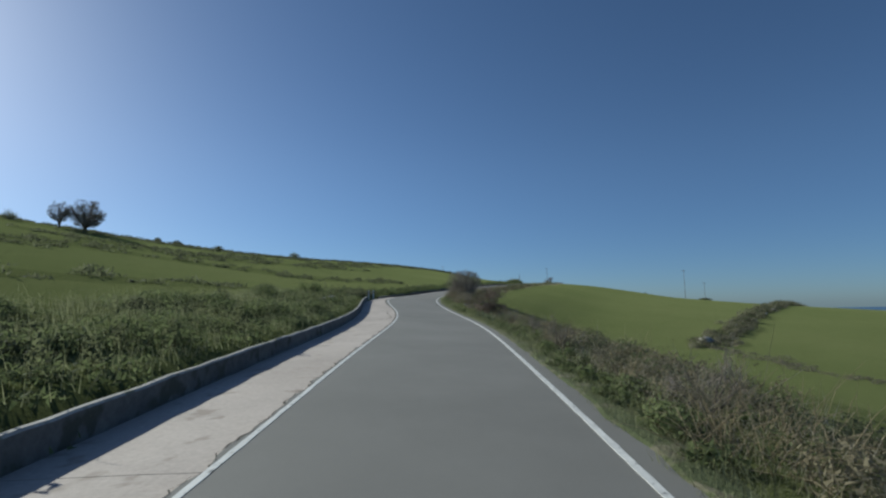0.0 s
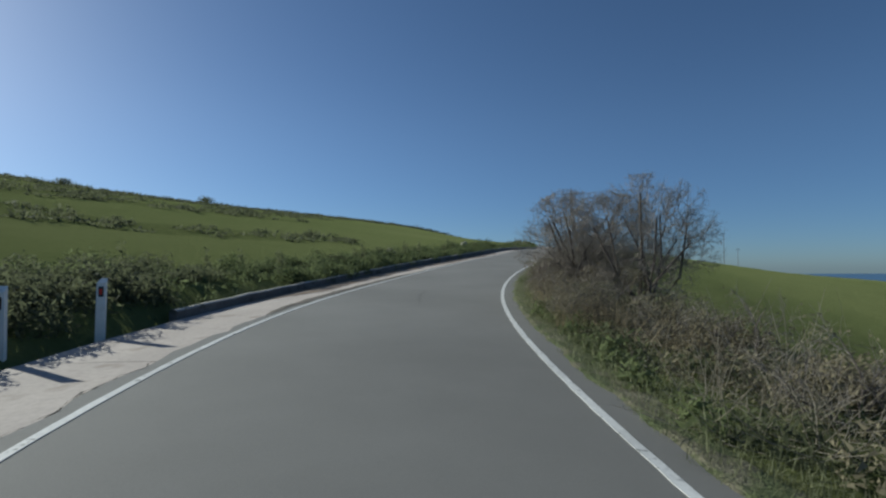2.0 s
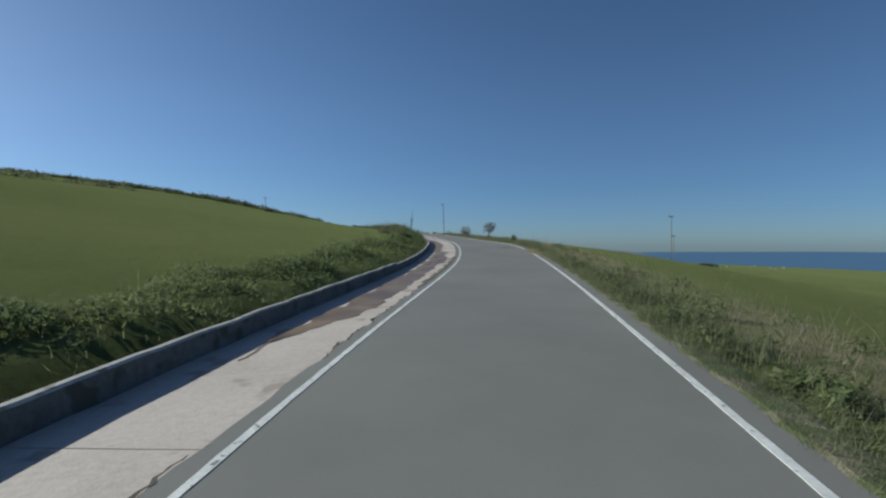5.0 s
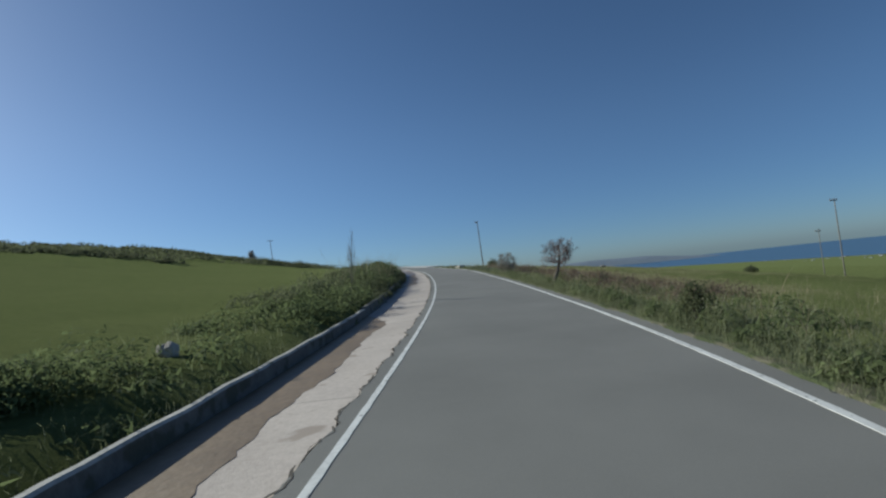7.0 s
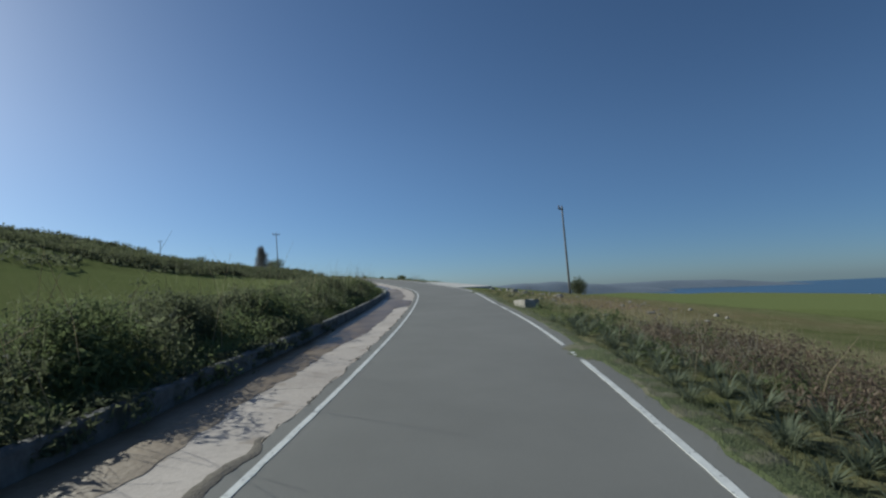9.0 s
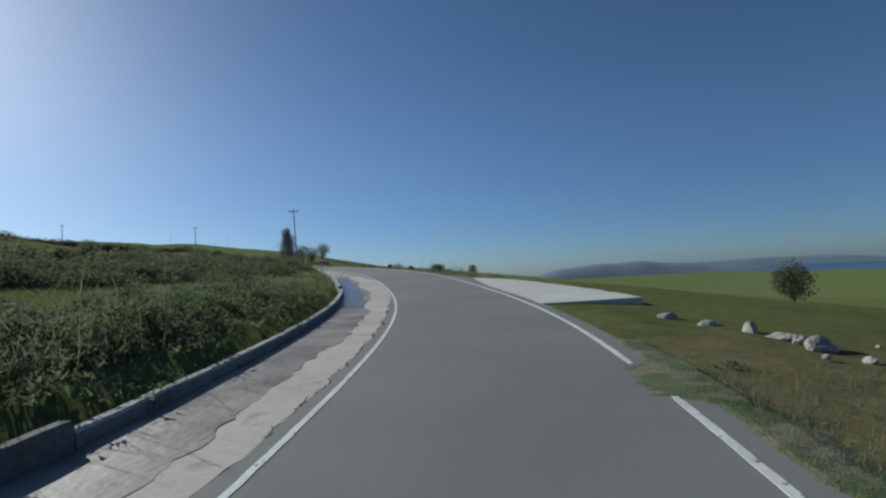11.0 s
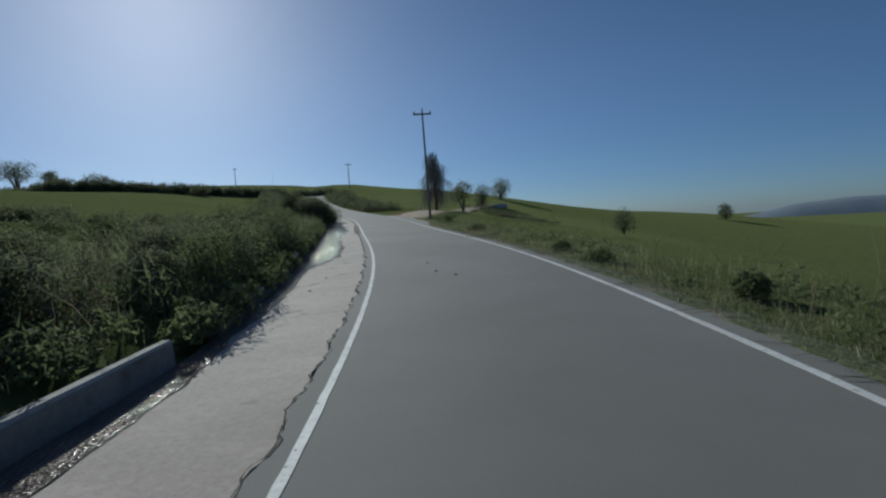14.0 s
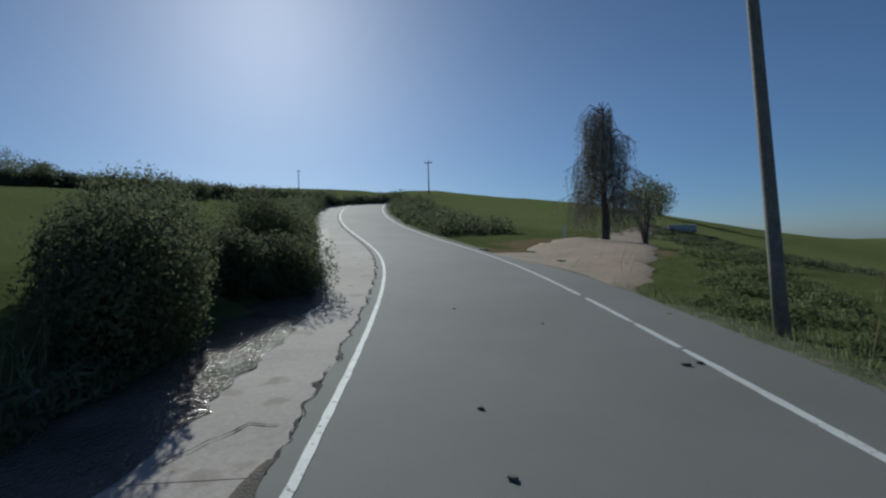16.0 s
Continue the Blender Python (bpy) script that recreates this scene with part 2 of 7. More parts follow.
# swells of the land: height of each round hump on a grid of places
HUMPS_X, HUMPS_Y = (-200, -140, -85, -40, 45, 95), (20, 80, 130, 175, 220, 270, 340, 430)
HUMPS = np.array([
    [0.2, 0.4, 0.2, -0.1, -0.2, -0.3, -0.1, 0],
    [1, 2.5, 0.8, -0.6, -0.5, -1.2, -0.7, 0],
    [1.3, 4.1, -1.5, -5.8, 0.4, -0.9, -2, 0],
    [-0.6, -0.4, 1.2, 3.45, 0.6, 2.7, -4, 0],
    [-0.1, -0.4, -0.3, 2.3, -3.2, -2.9, 1, 0.1],
    [0.1, -0.6, -3.7, -1.8, 0.2, -0.6, 1.3, 0.1],
]).ravel()


def hill_basis(x, y):
    near = np.min((x[..., None] - RC[::3, 0]) ** 2 + (y[..., None] - RC[::3, 1]) ** 2, -1) ** 0.5
    fade = step_up(near, 7.0, 30.0)
    out = [fade * np.exp(-((x - cx) ** 2 + (y - cy) ** 2) / (2 * (30.0 + 0.1 * abs(cx)) ** 2)) for cx in HUMPS_X for cy in HUMPS_Y]
    return np.stack(out, -1)


def ground_z(x, y, humps=True):
    x, y = np.asarray(x, float), np.asarray(y, float)
    flat_x, flat_y = x.ravel(), y.ravel()
    out = np.empty(len(flat_x))
    for k in range(0, len(flat_x), 20000):
        px, py = flat_x[k:k + 20000], flat_y[k:k + 20000]
        dx, dy = px[:, None] - RC[:, 0], py[:, None] - RC[:, 1]
        along = dx * RT[:, 0] + dy * RT[:, 1]
        lat = dx * RN[:, 0] + dy * RN[:, 1]
        w = (dx * dx + dy * dy + 1.0) ** -3
        z = RC[:, 2] + RG * np.clip(along, -60, 60) + RB * np.clip(lat, -4.2, 2.4) + cross_profile(lat, SAMPLES[None, :])
        out[k:k + 20000] = (w * z).sum(1) / w.sum(1)
        if humps:
            out[k:k + 20000] += hill_basis(px, py) @ HUMPS
    coast = flat_x * 0.97 + flat_y * 0.1
    return np.maximum(out, -49.0 - 40.0 * step_up(coast, 1380, 1480)).reshape(x.shape)


def land_lat(x, y):
    """Metres along the road and to its right for places near it."""
    x, y = np.asarray(x, float), np.asarray(y, float)
    s_out, l_out = np.empty(x.size), np.empty(x.size)
    fx, fy = x.ravel(), y.ravel()
    for k in range(0, x.size, 20000):
        dx, dy = fx[k:k + 20000, None] - RC[:, 0], fy[k:k + 20000, None] - RC[:, 1]
        i = (dx * dx + dy * dy).argmin(1)
        j = np.arange(len(i))
        l_out[k:k + 20000] = dx[j, i] * RN[i, 0] + dy[j, i] * RN[i, 1]
        s_out[k:k + 20000] = SAMPLES[i] + dx[j, i] * RT[i, 0] + dy[j, i] * RT[i, 1]
    far = np.sqrt(((fx[:, None] - RC[::6, 0]) ** 2 + (fy[:, None] - RC[::6, 1]) ** 2).min(1))
    l_out = np.where(np.abs(l_out) < far * 0.5, np.sign(l_out) * far, l_out)
    return s_out.reshape(x.shape), l_out.reshape(x.shape)


def graded(lo, hi, fine, far):
    """Grid lines: even from lo to hi, then ever wider apart out to far."""
    core = np.arange(lo, hi + fine / 2, fine)
    out, d, v = [], fine, hi
    while v < far:
        d *= 1.13
        v += d
        out.append(v)
    back, d, v = [], fine, lo
    while v > -far:
        d *= 1.13
        v -= d
        back.append(v)
    return np.concatenate([np.array(back[::-1]), core, np.array(out)])


gx, gy = graded(-56, 48, 0.7, 4800), graded(-8, 262, 0.7, 4800)
GX, GY = np.meshgrid(gx, gy, indexing="ij")
GZ = ground_z(GX, GY)
GS, GL = land_lat(GX, GY)
lump = (np.sin(GX * 1.9 + 1.3 * np.sin(GY * 0.8)) * np.sin(GY * 1.6 + 1.1 * np.sin(GX * 1.1)))
GZ = GZ + 0.05 * lump * step_up(np.abs(GL), 4.2, 6.0) * (1 - step_up(np.abs(GL), 40, 80))
ids = np.arange(GX.size).reshape(GX.shape)
quads = np.stack([ids[:-1, :-1], ids[1:, :-1], ids[1:, 1:], ids[:-1, 1:]], -1).reshape(-1, 4)


def land_material():
    """Young corn, with verges of weeds, dry grass and bare soil where the land's cover says so."""
    m, nodes, links, bsdf = material("land")
    geo = nodes.new("ShaderNodeNewGeometry")

    def patchy(dark, light, scale, detail=6.0):
        n = node(nodes, "TexNoise", Scale=scale, Detail=detail, Roughness=0.68)
        links.new(geo.outputs["Position"], n.inputs["Vector"])
        c = ramp(nodes, [(0.3, dark), (0.7, light)])
        links.new(n.outputs[0], c.inputs[0])
        return c.outputs[0]

    def blend(fac, a, b):
        mx = nodes.new("ShaderNodeMix")
        mx.data_type = "RGBA"
        links.new(fac, mx.inputs[0])
        links.new(a, mx.inputs[6])
        links.new(b, mx.inputs[7])
        return mx.outputs[2]

    def cover(name, scale, sharp=0.25):
        at_ = nodes.new("ShaderNodeAttribute")
        at_.attribute_name = name
        n = node(nodes, "TexNoise", Scale=scale, Detail=5.0, Roughness=0.7)
        links.new(geo.outputs["Position"], n.inputs["Vector"])
        add = node(nodes, "Math")
        add.operation = "ADD"
        links.new(at_.outputs["Fac"], add.inputs[0])
        links.new(n.outputs[0], add.inputs[1])
        r = ramp(nodes, [(0.5 - sharp * 0.5, (0, 0, 0)), (0.5 + sharp * 0.5, (1, 1, 1))])
        half = node(nodes, "Math")
        half.operation = "MULTIPLY"
        half.inputs[1].default_value = 0.5
        links.new(add.outputs[0], half.inputs[0])
        links.new(half.outputs[0], r.inputs[0])
        return r.outputs[0]

    fine = patchy((0.104, 0.124, 0.045), (0.156, 0.17, 0.072), 5.0)
    broad = patchy((0.095, 0.116, 0.042), (0.168, 0.178, 0.076), 0.05, 4.0)
    mid = nodes.new("ShaderNodeMix")
    mid.data_type = "RGBA"
    mid.inputs[0].default_value = 0.5
    links.new(fine, mid.inputs[6])
    links.new(broad, mid.inputs[7])
    col = mid.outputs[2]
    col = blend(cover("scrub", 0.35), col, patchy((0.06, 0.075, 0.028), (0.135, 0.145, 0.06), 2.2))
    col = blend(cover("dry", 0.6), col, patchy((0.17, 0.15, 0.085), (0.33, 0.285, 0.18), 3.5))
    col = blend(cover("soil", 1.1), col, patchy((0.14, 0.095, 0.06), (0.25, 0.18, 0.12), 4.0))
    links.new(col, bsdf.inputs["Base Color"])
    bsdf.inputs["Roughness"].default_value = 1.0
    bsdf.inputs["Specular IOR Level"].default_value = 0.0
    bsdf.inputs["Sheen Weight"].default_value = 0.15
    bsdf.inputs["Sheen Roughness"].default_value = 0.5
    bsdf.inputs["Sheen Tint"].default_value = (0.5, 0.6, 0.22, 1)
    bn = node(nodes, "TexNoise", Scale=7.0, Detail=7.0, Roughness=0.75)
    links.new(geo.outputs["Position"], bn.inputs["Vector"])
    b = node(nodes, "Bump", Strength=0.9, Distance=0.12)
    links.new(bn.outputs[0], b.inputs["Height"])
    # the crop's blades stand upright whatever the slope
    stand = nodes.new("ShaderNodeMix")
    stand.data_type = "VECTOR"
    stand.inputs[0].default_value = 0.6
    stand.inputs[5].default_value = (0, 0, 1)
    links.new(geo.outputs["Normal"], stand.inputs[4])
    links.new(stand.outputs[1], b.inputs["Normal"])
    links.new(b.outputs[0], bsdf.inputs["Normal"])
    return m


def between(v, a, b, soft):
    return step_up(v, a - soft, a + soft) * (1 - step_up(v, b - soft, b + soft))


def near_line(x, y, places, half):
    """1 on a bent line of places, fading out half a width away from it."""
    best = np.full(np.shape(x), 1e9)
    for (x0, y0), (x1, y1) in zip(places[:-1], places[1:]):
        u = np.clip(((x - x0) * (x1 - x0) + (y - y0) * (y1 - y0)) / ((x1 - x0) ** 2 + (y1 - y0) ** 2), 0, 1)
        best = np.minimum(best, np.hypot(x - x0 - u * (x1 - x0), y - y0 - u * (y1 - y0)))
    return 1 - step_up(best, half * 0.7, half * 1.4)


BANDS = (([(-48, 46), (-40, 51), (-26, 59), (-17, 62.5), (-9.5, 70)], 2.8), ([(-52, 62), (-38, 72), (-26, 80), (-18, 90)], 3.0), ([(-17, 19), (-14, 31)], 2.2),
         ([(-60, 78), (-44, 92), (-32, 108)], 4.0), ([(4, 184), (4, 172), (4, 160), (-4, 148)], 4.5))


def band_cover(x, y):
    return np.max([near_line(x, y, pl, hw) for pl, hw in BANDS], 0)


def left_out(s):
    """How far the rough weeds reach from the lane on its left."""
    return np.interp(s, (30, 44, 118, 130, 150, 165), (9.5, 6.0, 5.6, 6.4, 6.4, 8.5)) + 0.5 * wobble(s, 6.0, 4)


left_a = -GL
contour = left_a + 5.0 * wobble(GS, 30.0, 3) + 2.0 * wobble(GS, 9.0, 8)
scrub = np.maximum.reduce([
    0.85 * band_cover(GX, GY),
    between(left_a, 3.4, left_out(GS), 0.9) * (1 - 0.85 * between(GS, 182, 198, 3)),
    between(GL, 2.0, 4.4, 0.9) * 0.9,
    0.75 * between(contour, 34, 44, 4) * between(GS, -40, 130, 15),
    0.7 * between(contour, 60, 76, 5) * between(GS, -40, 120, 15),
    0.55 * between(contour, 95, 150, 12) * between(GS, -60, 240, 25),
    0.85 * between(left_a, 10, 16, 2) * between(GS, 186, 224, 5),
    0.7 * between(left_a, 26, 44, 5) * between(GS, 148, 190, 8),
    0.85 * between(GL, 5, 95, 6) * between(GS, 122, 190, 10),
    0.85 * step_up(GL, 60, 90),
    # far plain: dull scrub colour put in where distance haze would mute the green
    step_up(np.hypot(GX - 20, GY - 200), 150, 240) * (GX > 25),
    0.9 * step_up(GL, 22, 45) * step_up(GS, 110, 135),
    0.75 * between(GL, 4, 16, 3) * between(GS, 226, 260, 5),
])
dry = np.maximum.reduce([
    0.6 * between(GL, 3.0, 5.2, 0.8) * between(GS, 40, 112, 6),
    0.62 * between(GL, 3.2, 8.0, 1.6) * between(GS, 118, 165, 6),
    0.4 * between(GL, 3.0, 5.6, 1.0) * between(GS, -20, 40, 6),
    0.42 * between(GL, 6, 22, 5) * between(GS, 124, 172, 8),
    0.4 * between(GL, 3.5, 16, 3) * between(GS, 184, 203, 4),
    # far plain again: a little dry colour to mute it in place of haze
    0.2 * step_up(np.hypot(GX - 20, GY - 200), 150, 240) * (GX > 25),
    0.5 * between(left_a, 4.2, 11, 2) * between(GS, 178, 200, 4),
])
soil = np.maximum.reduce([
    0.36 * between(left_a, 4.5, 11, 2) * between(GS, 178, 194, 3),
    0.62 * between(GL, 3.2, 4.8, 0.5) * between(GS, 30, 37, 1.0),
    0.5 * between(GL, 4, 14, 3) * between(GS, 150, 172, 5),
    0.75 * between(GL, 4.4, 8.5, 1.0) * between(GS, 156, 164, 1.5),
    0.95 * between(GL, 1.8, 5.5, 0.8) * between(GS, 236, 244, 1.2),
    0.95 * between(GL, 3.5, 7.5, 0.8) * between(GS, 240, 248, 1.2),
])
ground_mesh = bulk_mesh("ground", np.stack([GX, GY, GZ], -1), quads, None, land_material())
for key_, values_ in (("scrub", scrub), ("dry", dry), ("soil", soil)):
    ground_mesh.attributes.new(key_, "FLOAT", "POINT").data.foreach_set("value", values_.astype(np.float32).ravel())
ground_mesh.polygons.foreach_set("use_smooth", [True] * len(ground_mesh.polygons))
ground = tagged(new("ground", ground_mesh), "sloping farmland of young green corn and rough verges", "ground", kind="structure")

SEA = surface("sea", (0.035, 0.08, 0.14), (0.05, 0.1, 0.165), 0.02, 0.002, 0.3, 0.6, 0.05, dist=2.0)
sea = tagged(new("water", mesh_from("water", [(-4900, -4900, -52), (4900, -4900, -52), (4900, 4900, -52), (-4900, 4900, -52)], [(0, 1, 2, 3)], SEA)), "deep blue calm sea down to the hazy horizon", "sea", kind="structure")


def far_ridge(name, azimuth0, azimuth1, dist, low, high, seed, mat, label):
    """A distant line of hills: azimuth in degrees to the right of +y."""
    az = np.radians(np.linspace(azimuth0, azimuth1, 90))
    u = np.linspace(0, 1, 90)
    crest = low + (high - low) * np.clip(np.sin(u * math.pi) ** 0.7 * (0.8 + 0.2 * wobble(u * 10, 9.0, seed, 3)), 0.02, 1.2)
    rows = []
    for k, (dd, f) in enumerate(((0, 0.0), (60, 0.45), (140, 0.8), (230, 1.0), (500, 0.2))):
        r = dist + dd + 8 * wobble(u * 12, 6.0, seed + k, 2)
        rows.append(np.stack([np.sin(az) * r, np.cos(az) * r + 120, low - 20 + (crest - low + 20) * f], -1))
    v = np.stack(rows)
    i = np.arange(5 * 90).reshape(5, 90)
    q = np.stack([i[:-1, :-1], i[:-1, 1:], i[1:, 1:], i[1:, :-1]], -1).reshape(-1, 4)
    me = bulk_mesh(name, v, q, None, mat)
    me.polygons.foreach_set("use_smooth", [True] * len(me.polygons))
    return tagged(new(name, me), label, "hills", kind="structure")


# distance haze is put into the hills' blue-grey base colour
HAZE_TINTED_LAND = surface("haze-tinted far hills", (0.115, 0.15, 0.195), (0.145, 0.18, 0.225), 0.03, 0.006, 1.0, 0.0, 0.02, dist=2.0)
far_ridge("backdrop", 6, 38, 3900, -52, 14, 1, HAZE_TINTED_LAND, "blue hazy headland of hills along the coast")
far_ridge("backdrop", 1, 27, 2800, -60, 38, 5, HAZE_TINTED_LAND, "hazy wooded hills beyond the fields")

# ---- road, markings, gutter, kerb ----
S_ALL = np.arange(-12.0, 286.0, 0.3)


def left_edge(s):
    return -road_at(s)[4] - 0.19 - 0.05 * wobble(s, 1.3, 2, 5) + 0.17 * between(s, 178, 190, 2) + 0.11 * (1 - step_up(s, 29, 35))


def right_edge(s):
    return road_at(s)[5] + 0.3 + 0.035 * wobble(s, 2.6, 5, 5) + np.interp(s, (176, 181, 183.6, 185.8, 188, 193), (0.0, 0.03, 0.26, 0.6, 0.42, 0.0)) + 0.7 * between(s, 227, 240, 3.0)


def kerb_lat(s):
    return -3.45 - 0.2 * between(s, 183.5, 202, 1.5) - 0.12 * step_up(s, 206, 212) - 0.28 * step_up(s, 224, 230)


def gutter_up(s, lat):
    """Surface of the gutter, which falls towards the kerb."""
    u = np.clip((left_edge(s) - lat) / np.maximum(left_edge(s) - kerb_lat(s), 0.3), 0, 1)
    return -0.015 - 0.075 * u


def road_section(s):
    a, b = left_edge(s), right_edge(s)
    z = a * 0
    m = np.linspace(0, 1, 6)[None, :]
    top = a[:, None] * (1 - m) + b[:, None] * m
    lat = np.concatenate([top, b[:, None], a[:, None]], 1)
    up = np.concatenate([top * 0, (z - 0.25)[:, None], (z - 0.25)[:, None]], 1)
    return lat, up


road = tagged(new("road", swept("road", S_ALL, road_section, ASPHALT)), "narrow grey worn asphalt lane with fine cracks", "road", kind="structure")


def edge_line(side, s0, s1):
    def section(s):
        _, _, _, _, wl, wr, _ = road_at(s)
        mid = -wl if side < 0 else wr
        ends = np.minimum(np.clip((s - s0) / 0.06, 0.7, 1), np.clip((s1 - s) / 0.06, 0.7, 1))
        half = 0.033 if side < 0 else 0.038
        a = mid - (half + 0.006 * wobble(s, 0.5, 1, 4)) * ends
        b = mid + (half + 0.006 * wobble(s, 0.6, 3, 4)) * ends
        z = a * 0
        return np.stack([a, b, b, a], 1), np.stack([z + 0.005, z + 0.005, z - 0.01, z - 0.01], 1)
    s = np.linspace(s0, s1, max(4, int((s1 - s0) / 0.2) + 1))
    return tagged(new("edge_line", swept("edge_line", s, section, PAINT)), "worn white painted line along the edge of the lane", "road marking", kind="structure")


for a_, b_ in ((-12, 262), (263, 284)):
    edge_line(-1, a_, b_)
for a_, b_ in ((-12, 60.2), (60.54, 64.6), (65.2, 66.6), (69.0, 73.0), (73.6, 75.0), (75.6, 103.6), (106.2, 133.86), (133.92, 134.12), (134.17, 134.4), (134.43, 145.8), (146.2, 146.5), (147.2, 154.72), (154.8, 154.95), (155.1, 156.55), (156.8, 157.1), (157.5, 157.8), (158.05, 166.9), (168.2, 187.5), (187.56, 231.6), (231.66, 232.8), (232.86, 234.6), (234.9, 284)):
    edge_line(1, a_, b_)

VERGE = surface("gritty verge soil", (0.12, 0.115, 0.065), (0.22, 0.2, 0.13), 22, 1.6, 1.0, 0.6, 45, ((0.09, 0.11, 0.04), 2.6, 0.42), dist=0.03)


def verge_section(s):
    a = right_edge(s)
    up = 0.012 * wobble(s, 0.7, 8, 4)
    lap = 0.035 * wobble(s, 0.45, 6, 4)
    return np.stack([a - 0.05 + lap, a + 0.02 + lap, a + 0.3, a + 0.75, a + 0.75, a - 0.05 + lap], 1), np.stack([a * 0 - 0.004, a * 0 + 0.012, up - 0.012, a * 0 - 0.16, a * 0 - 0.4, a * 0 - 0.4], 1)


for a_, b_ in ((-12, 169.8), (186.2, 234.2), (244.4, 284)):
    tagged(new("verge", swept("verge", np.arange(a_, b_, 0.25), verge_section, VERGE)), "gritty earth verge meeting the lane's broken edge", "verge", kind="structure")

# the gutter: concrete cast in bays with open joints
CUTS = [-12.0]
while CUTS[-1] < 280:
    CUTS.append(CUTS[-1] + 5.2 + 1.6 * float(wobble(CUTS[-1], 20, 6)))
gutter = tagged(new("gutter"), "pale concrete drainage gutter beside the lane", "gutter", kind="structure")


def gutter_section(s):
    a = left_edge(s) - 0.016 - 0.012 * np.maximum(wobble(s, 0.9, 9, 5), -0.6) * (1 + step_up(s, 185, 200))
    b = kerb_lat(s) + 0.006
    m = np.linspace(0, 1, 4)[None, :]
    top = a[:, None] * (1 - m) + b[:, None] * m
    lat = np.concatenate([top, b[:, None], a[:, None]], 1)
    up = np.concatenate([gutter_up(s[:, None], top) + 0.006 * wobble(s[:, None] + top * 3, 2.5, 2), (a * 0 - 0.32)[:, None], (a * 0 - 0.32)[:, None]], 1)
    return lat, up


for a_, b_ in zip(CUTS[:-1], CUTS[1:]):
    part("concrete_bay", swept("concrete_bay", np.linspace(a_ + 0.006, b_ - 0.006, 22), gutter_section, CONCRETE), gutter)


def kerb(s0, s1, height, label, thick=0.19):
    def section(s):
        b = kerb_lat(s)
        z, h = b * 0, np.interp(s, (s0, s1), height if isinstance(height, tuple) else (height, height)) + 0.01 * wobble(s, 2, 4)
        f = 0.008 * wobble(s, 1.2, 6)
        lat = np.stack([b, b - 0.012 + f, b - 0.035 + f, b - thick + 0.03, b - thick, b - thick], 1)
        up = np.stack([z - 0.3, z + h - 0.025, z + h, z + h, z + h - 0.02, z - 0.3], 1)
        return lat, up
    s = np.linspace(s0, s1, max(2, int((s1 - s0) / 0.3) + 1))
    me = swept("kerb_wall", s, section, YOUNG_CONCRETE if 166 < s0 < 204 else WALL_SHADED)
    me.materials.append(WALL_SUNLIT)
    for k in range(0, (len(s) - 1) * 6, 6):          # the trowelled top is paler than the face: sun and shade put into colour
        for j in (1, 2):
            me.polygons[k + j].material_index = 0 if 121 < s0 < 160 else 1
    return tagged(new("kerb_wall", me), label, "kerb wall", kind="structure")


OLD_KERB = "weathered concrete kerb wall at the back of the gutter"
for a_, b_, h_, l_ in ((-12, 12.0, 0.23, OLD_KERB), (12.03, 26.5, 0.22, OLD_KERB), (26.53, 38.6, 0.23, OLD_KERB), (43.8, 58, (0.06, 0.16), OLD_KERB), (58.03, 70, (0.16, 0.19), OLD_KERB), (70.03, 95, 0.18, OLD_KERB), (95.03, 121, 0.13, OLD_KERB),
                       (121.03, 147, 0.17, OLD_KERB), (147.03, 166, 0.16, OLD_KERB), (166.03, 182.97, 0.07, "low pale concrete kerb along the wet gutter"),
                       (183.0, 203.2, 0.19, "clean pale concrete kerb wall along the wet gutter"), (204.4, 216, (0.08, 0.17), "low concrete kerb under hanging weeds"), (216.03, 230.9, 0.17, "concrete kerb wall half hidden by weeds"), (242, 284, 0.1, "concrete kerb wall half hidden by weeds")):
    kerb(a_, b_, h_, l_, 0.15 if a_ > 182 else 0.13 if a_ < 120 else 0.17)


def film(name, s0, s1, far_in, mat, label, category, seed, near=None, lift=0.004):
    """A thin sheet of mud or water lying in the gutter from the kerb, or near, out to far_in metres of it."""
    s = np.arange(s0, s1, 0.12)
    fade = np.minimum(np.clip((s - s0) / 2.5, 0, 1), np.clip((s1 - s) / 2.5, 0, 1)) ** 0.7
    k = kerb_lat(s)
    wide = far_in * fade * (1 + 0.13 * wobble(s, 7.0, seed, 2) + 0.06 * wobble(s, 0.9, seed + 4, 4)) + 0.03
    inner = k + 0.004 if near is None else k + near * (1 + 0.3 * wobble(s, 2.5, seed + 2, 4))
    outer = np.minimum(np.maximum(k + wide, inner + 0.02), left_edge(s) - 0.06)
    m = np.linspace(0, 1, 6)[None, :]
    lat = inner[:, None] * (1 - m) + outer[:, None] * m
    up = gutter_up(s[:, None], lat) + lift + 0.007 * (1 - m ** 6)
    p = at(s[:, None], lat, up)
    i = np.arange(p.shape[0] * 6).reshape(-1, 6)
    q = np.stack([i[:-1, :-1], i[:-1, 1:], i[1:, 1:], i[1:, :-1]], -1).reshape(-1, 4)
    me = bulk_mesh(name, p, q, None, mat)
    me.polygons.foreach_set("use_smooth", [True] * len(me.polygons))
    return tagged(new(name, me), label, category, kind="structure")


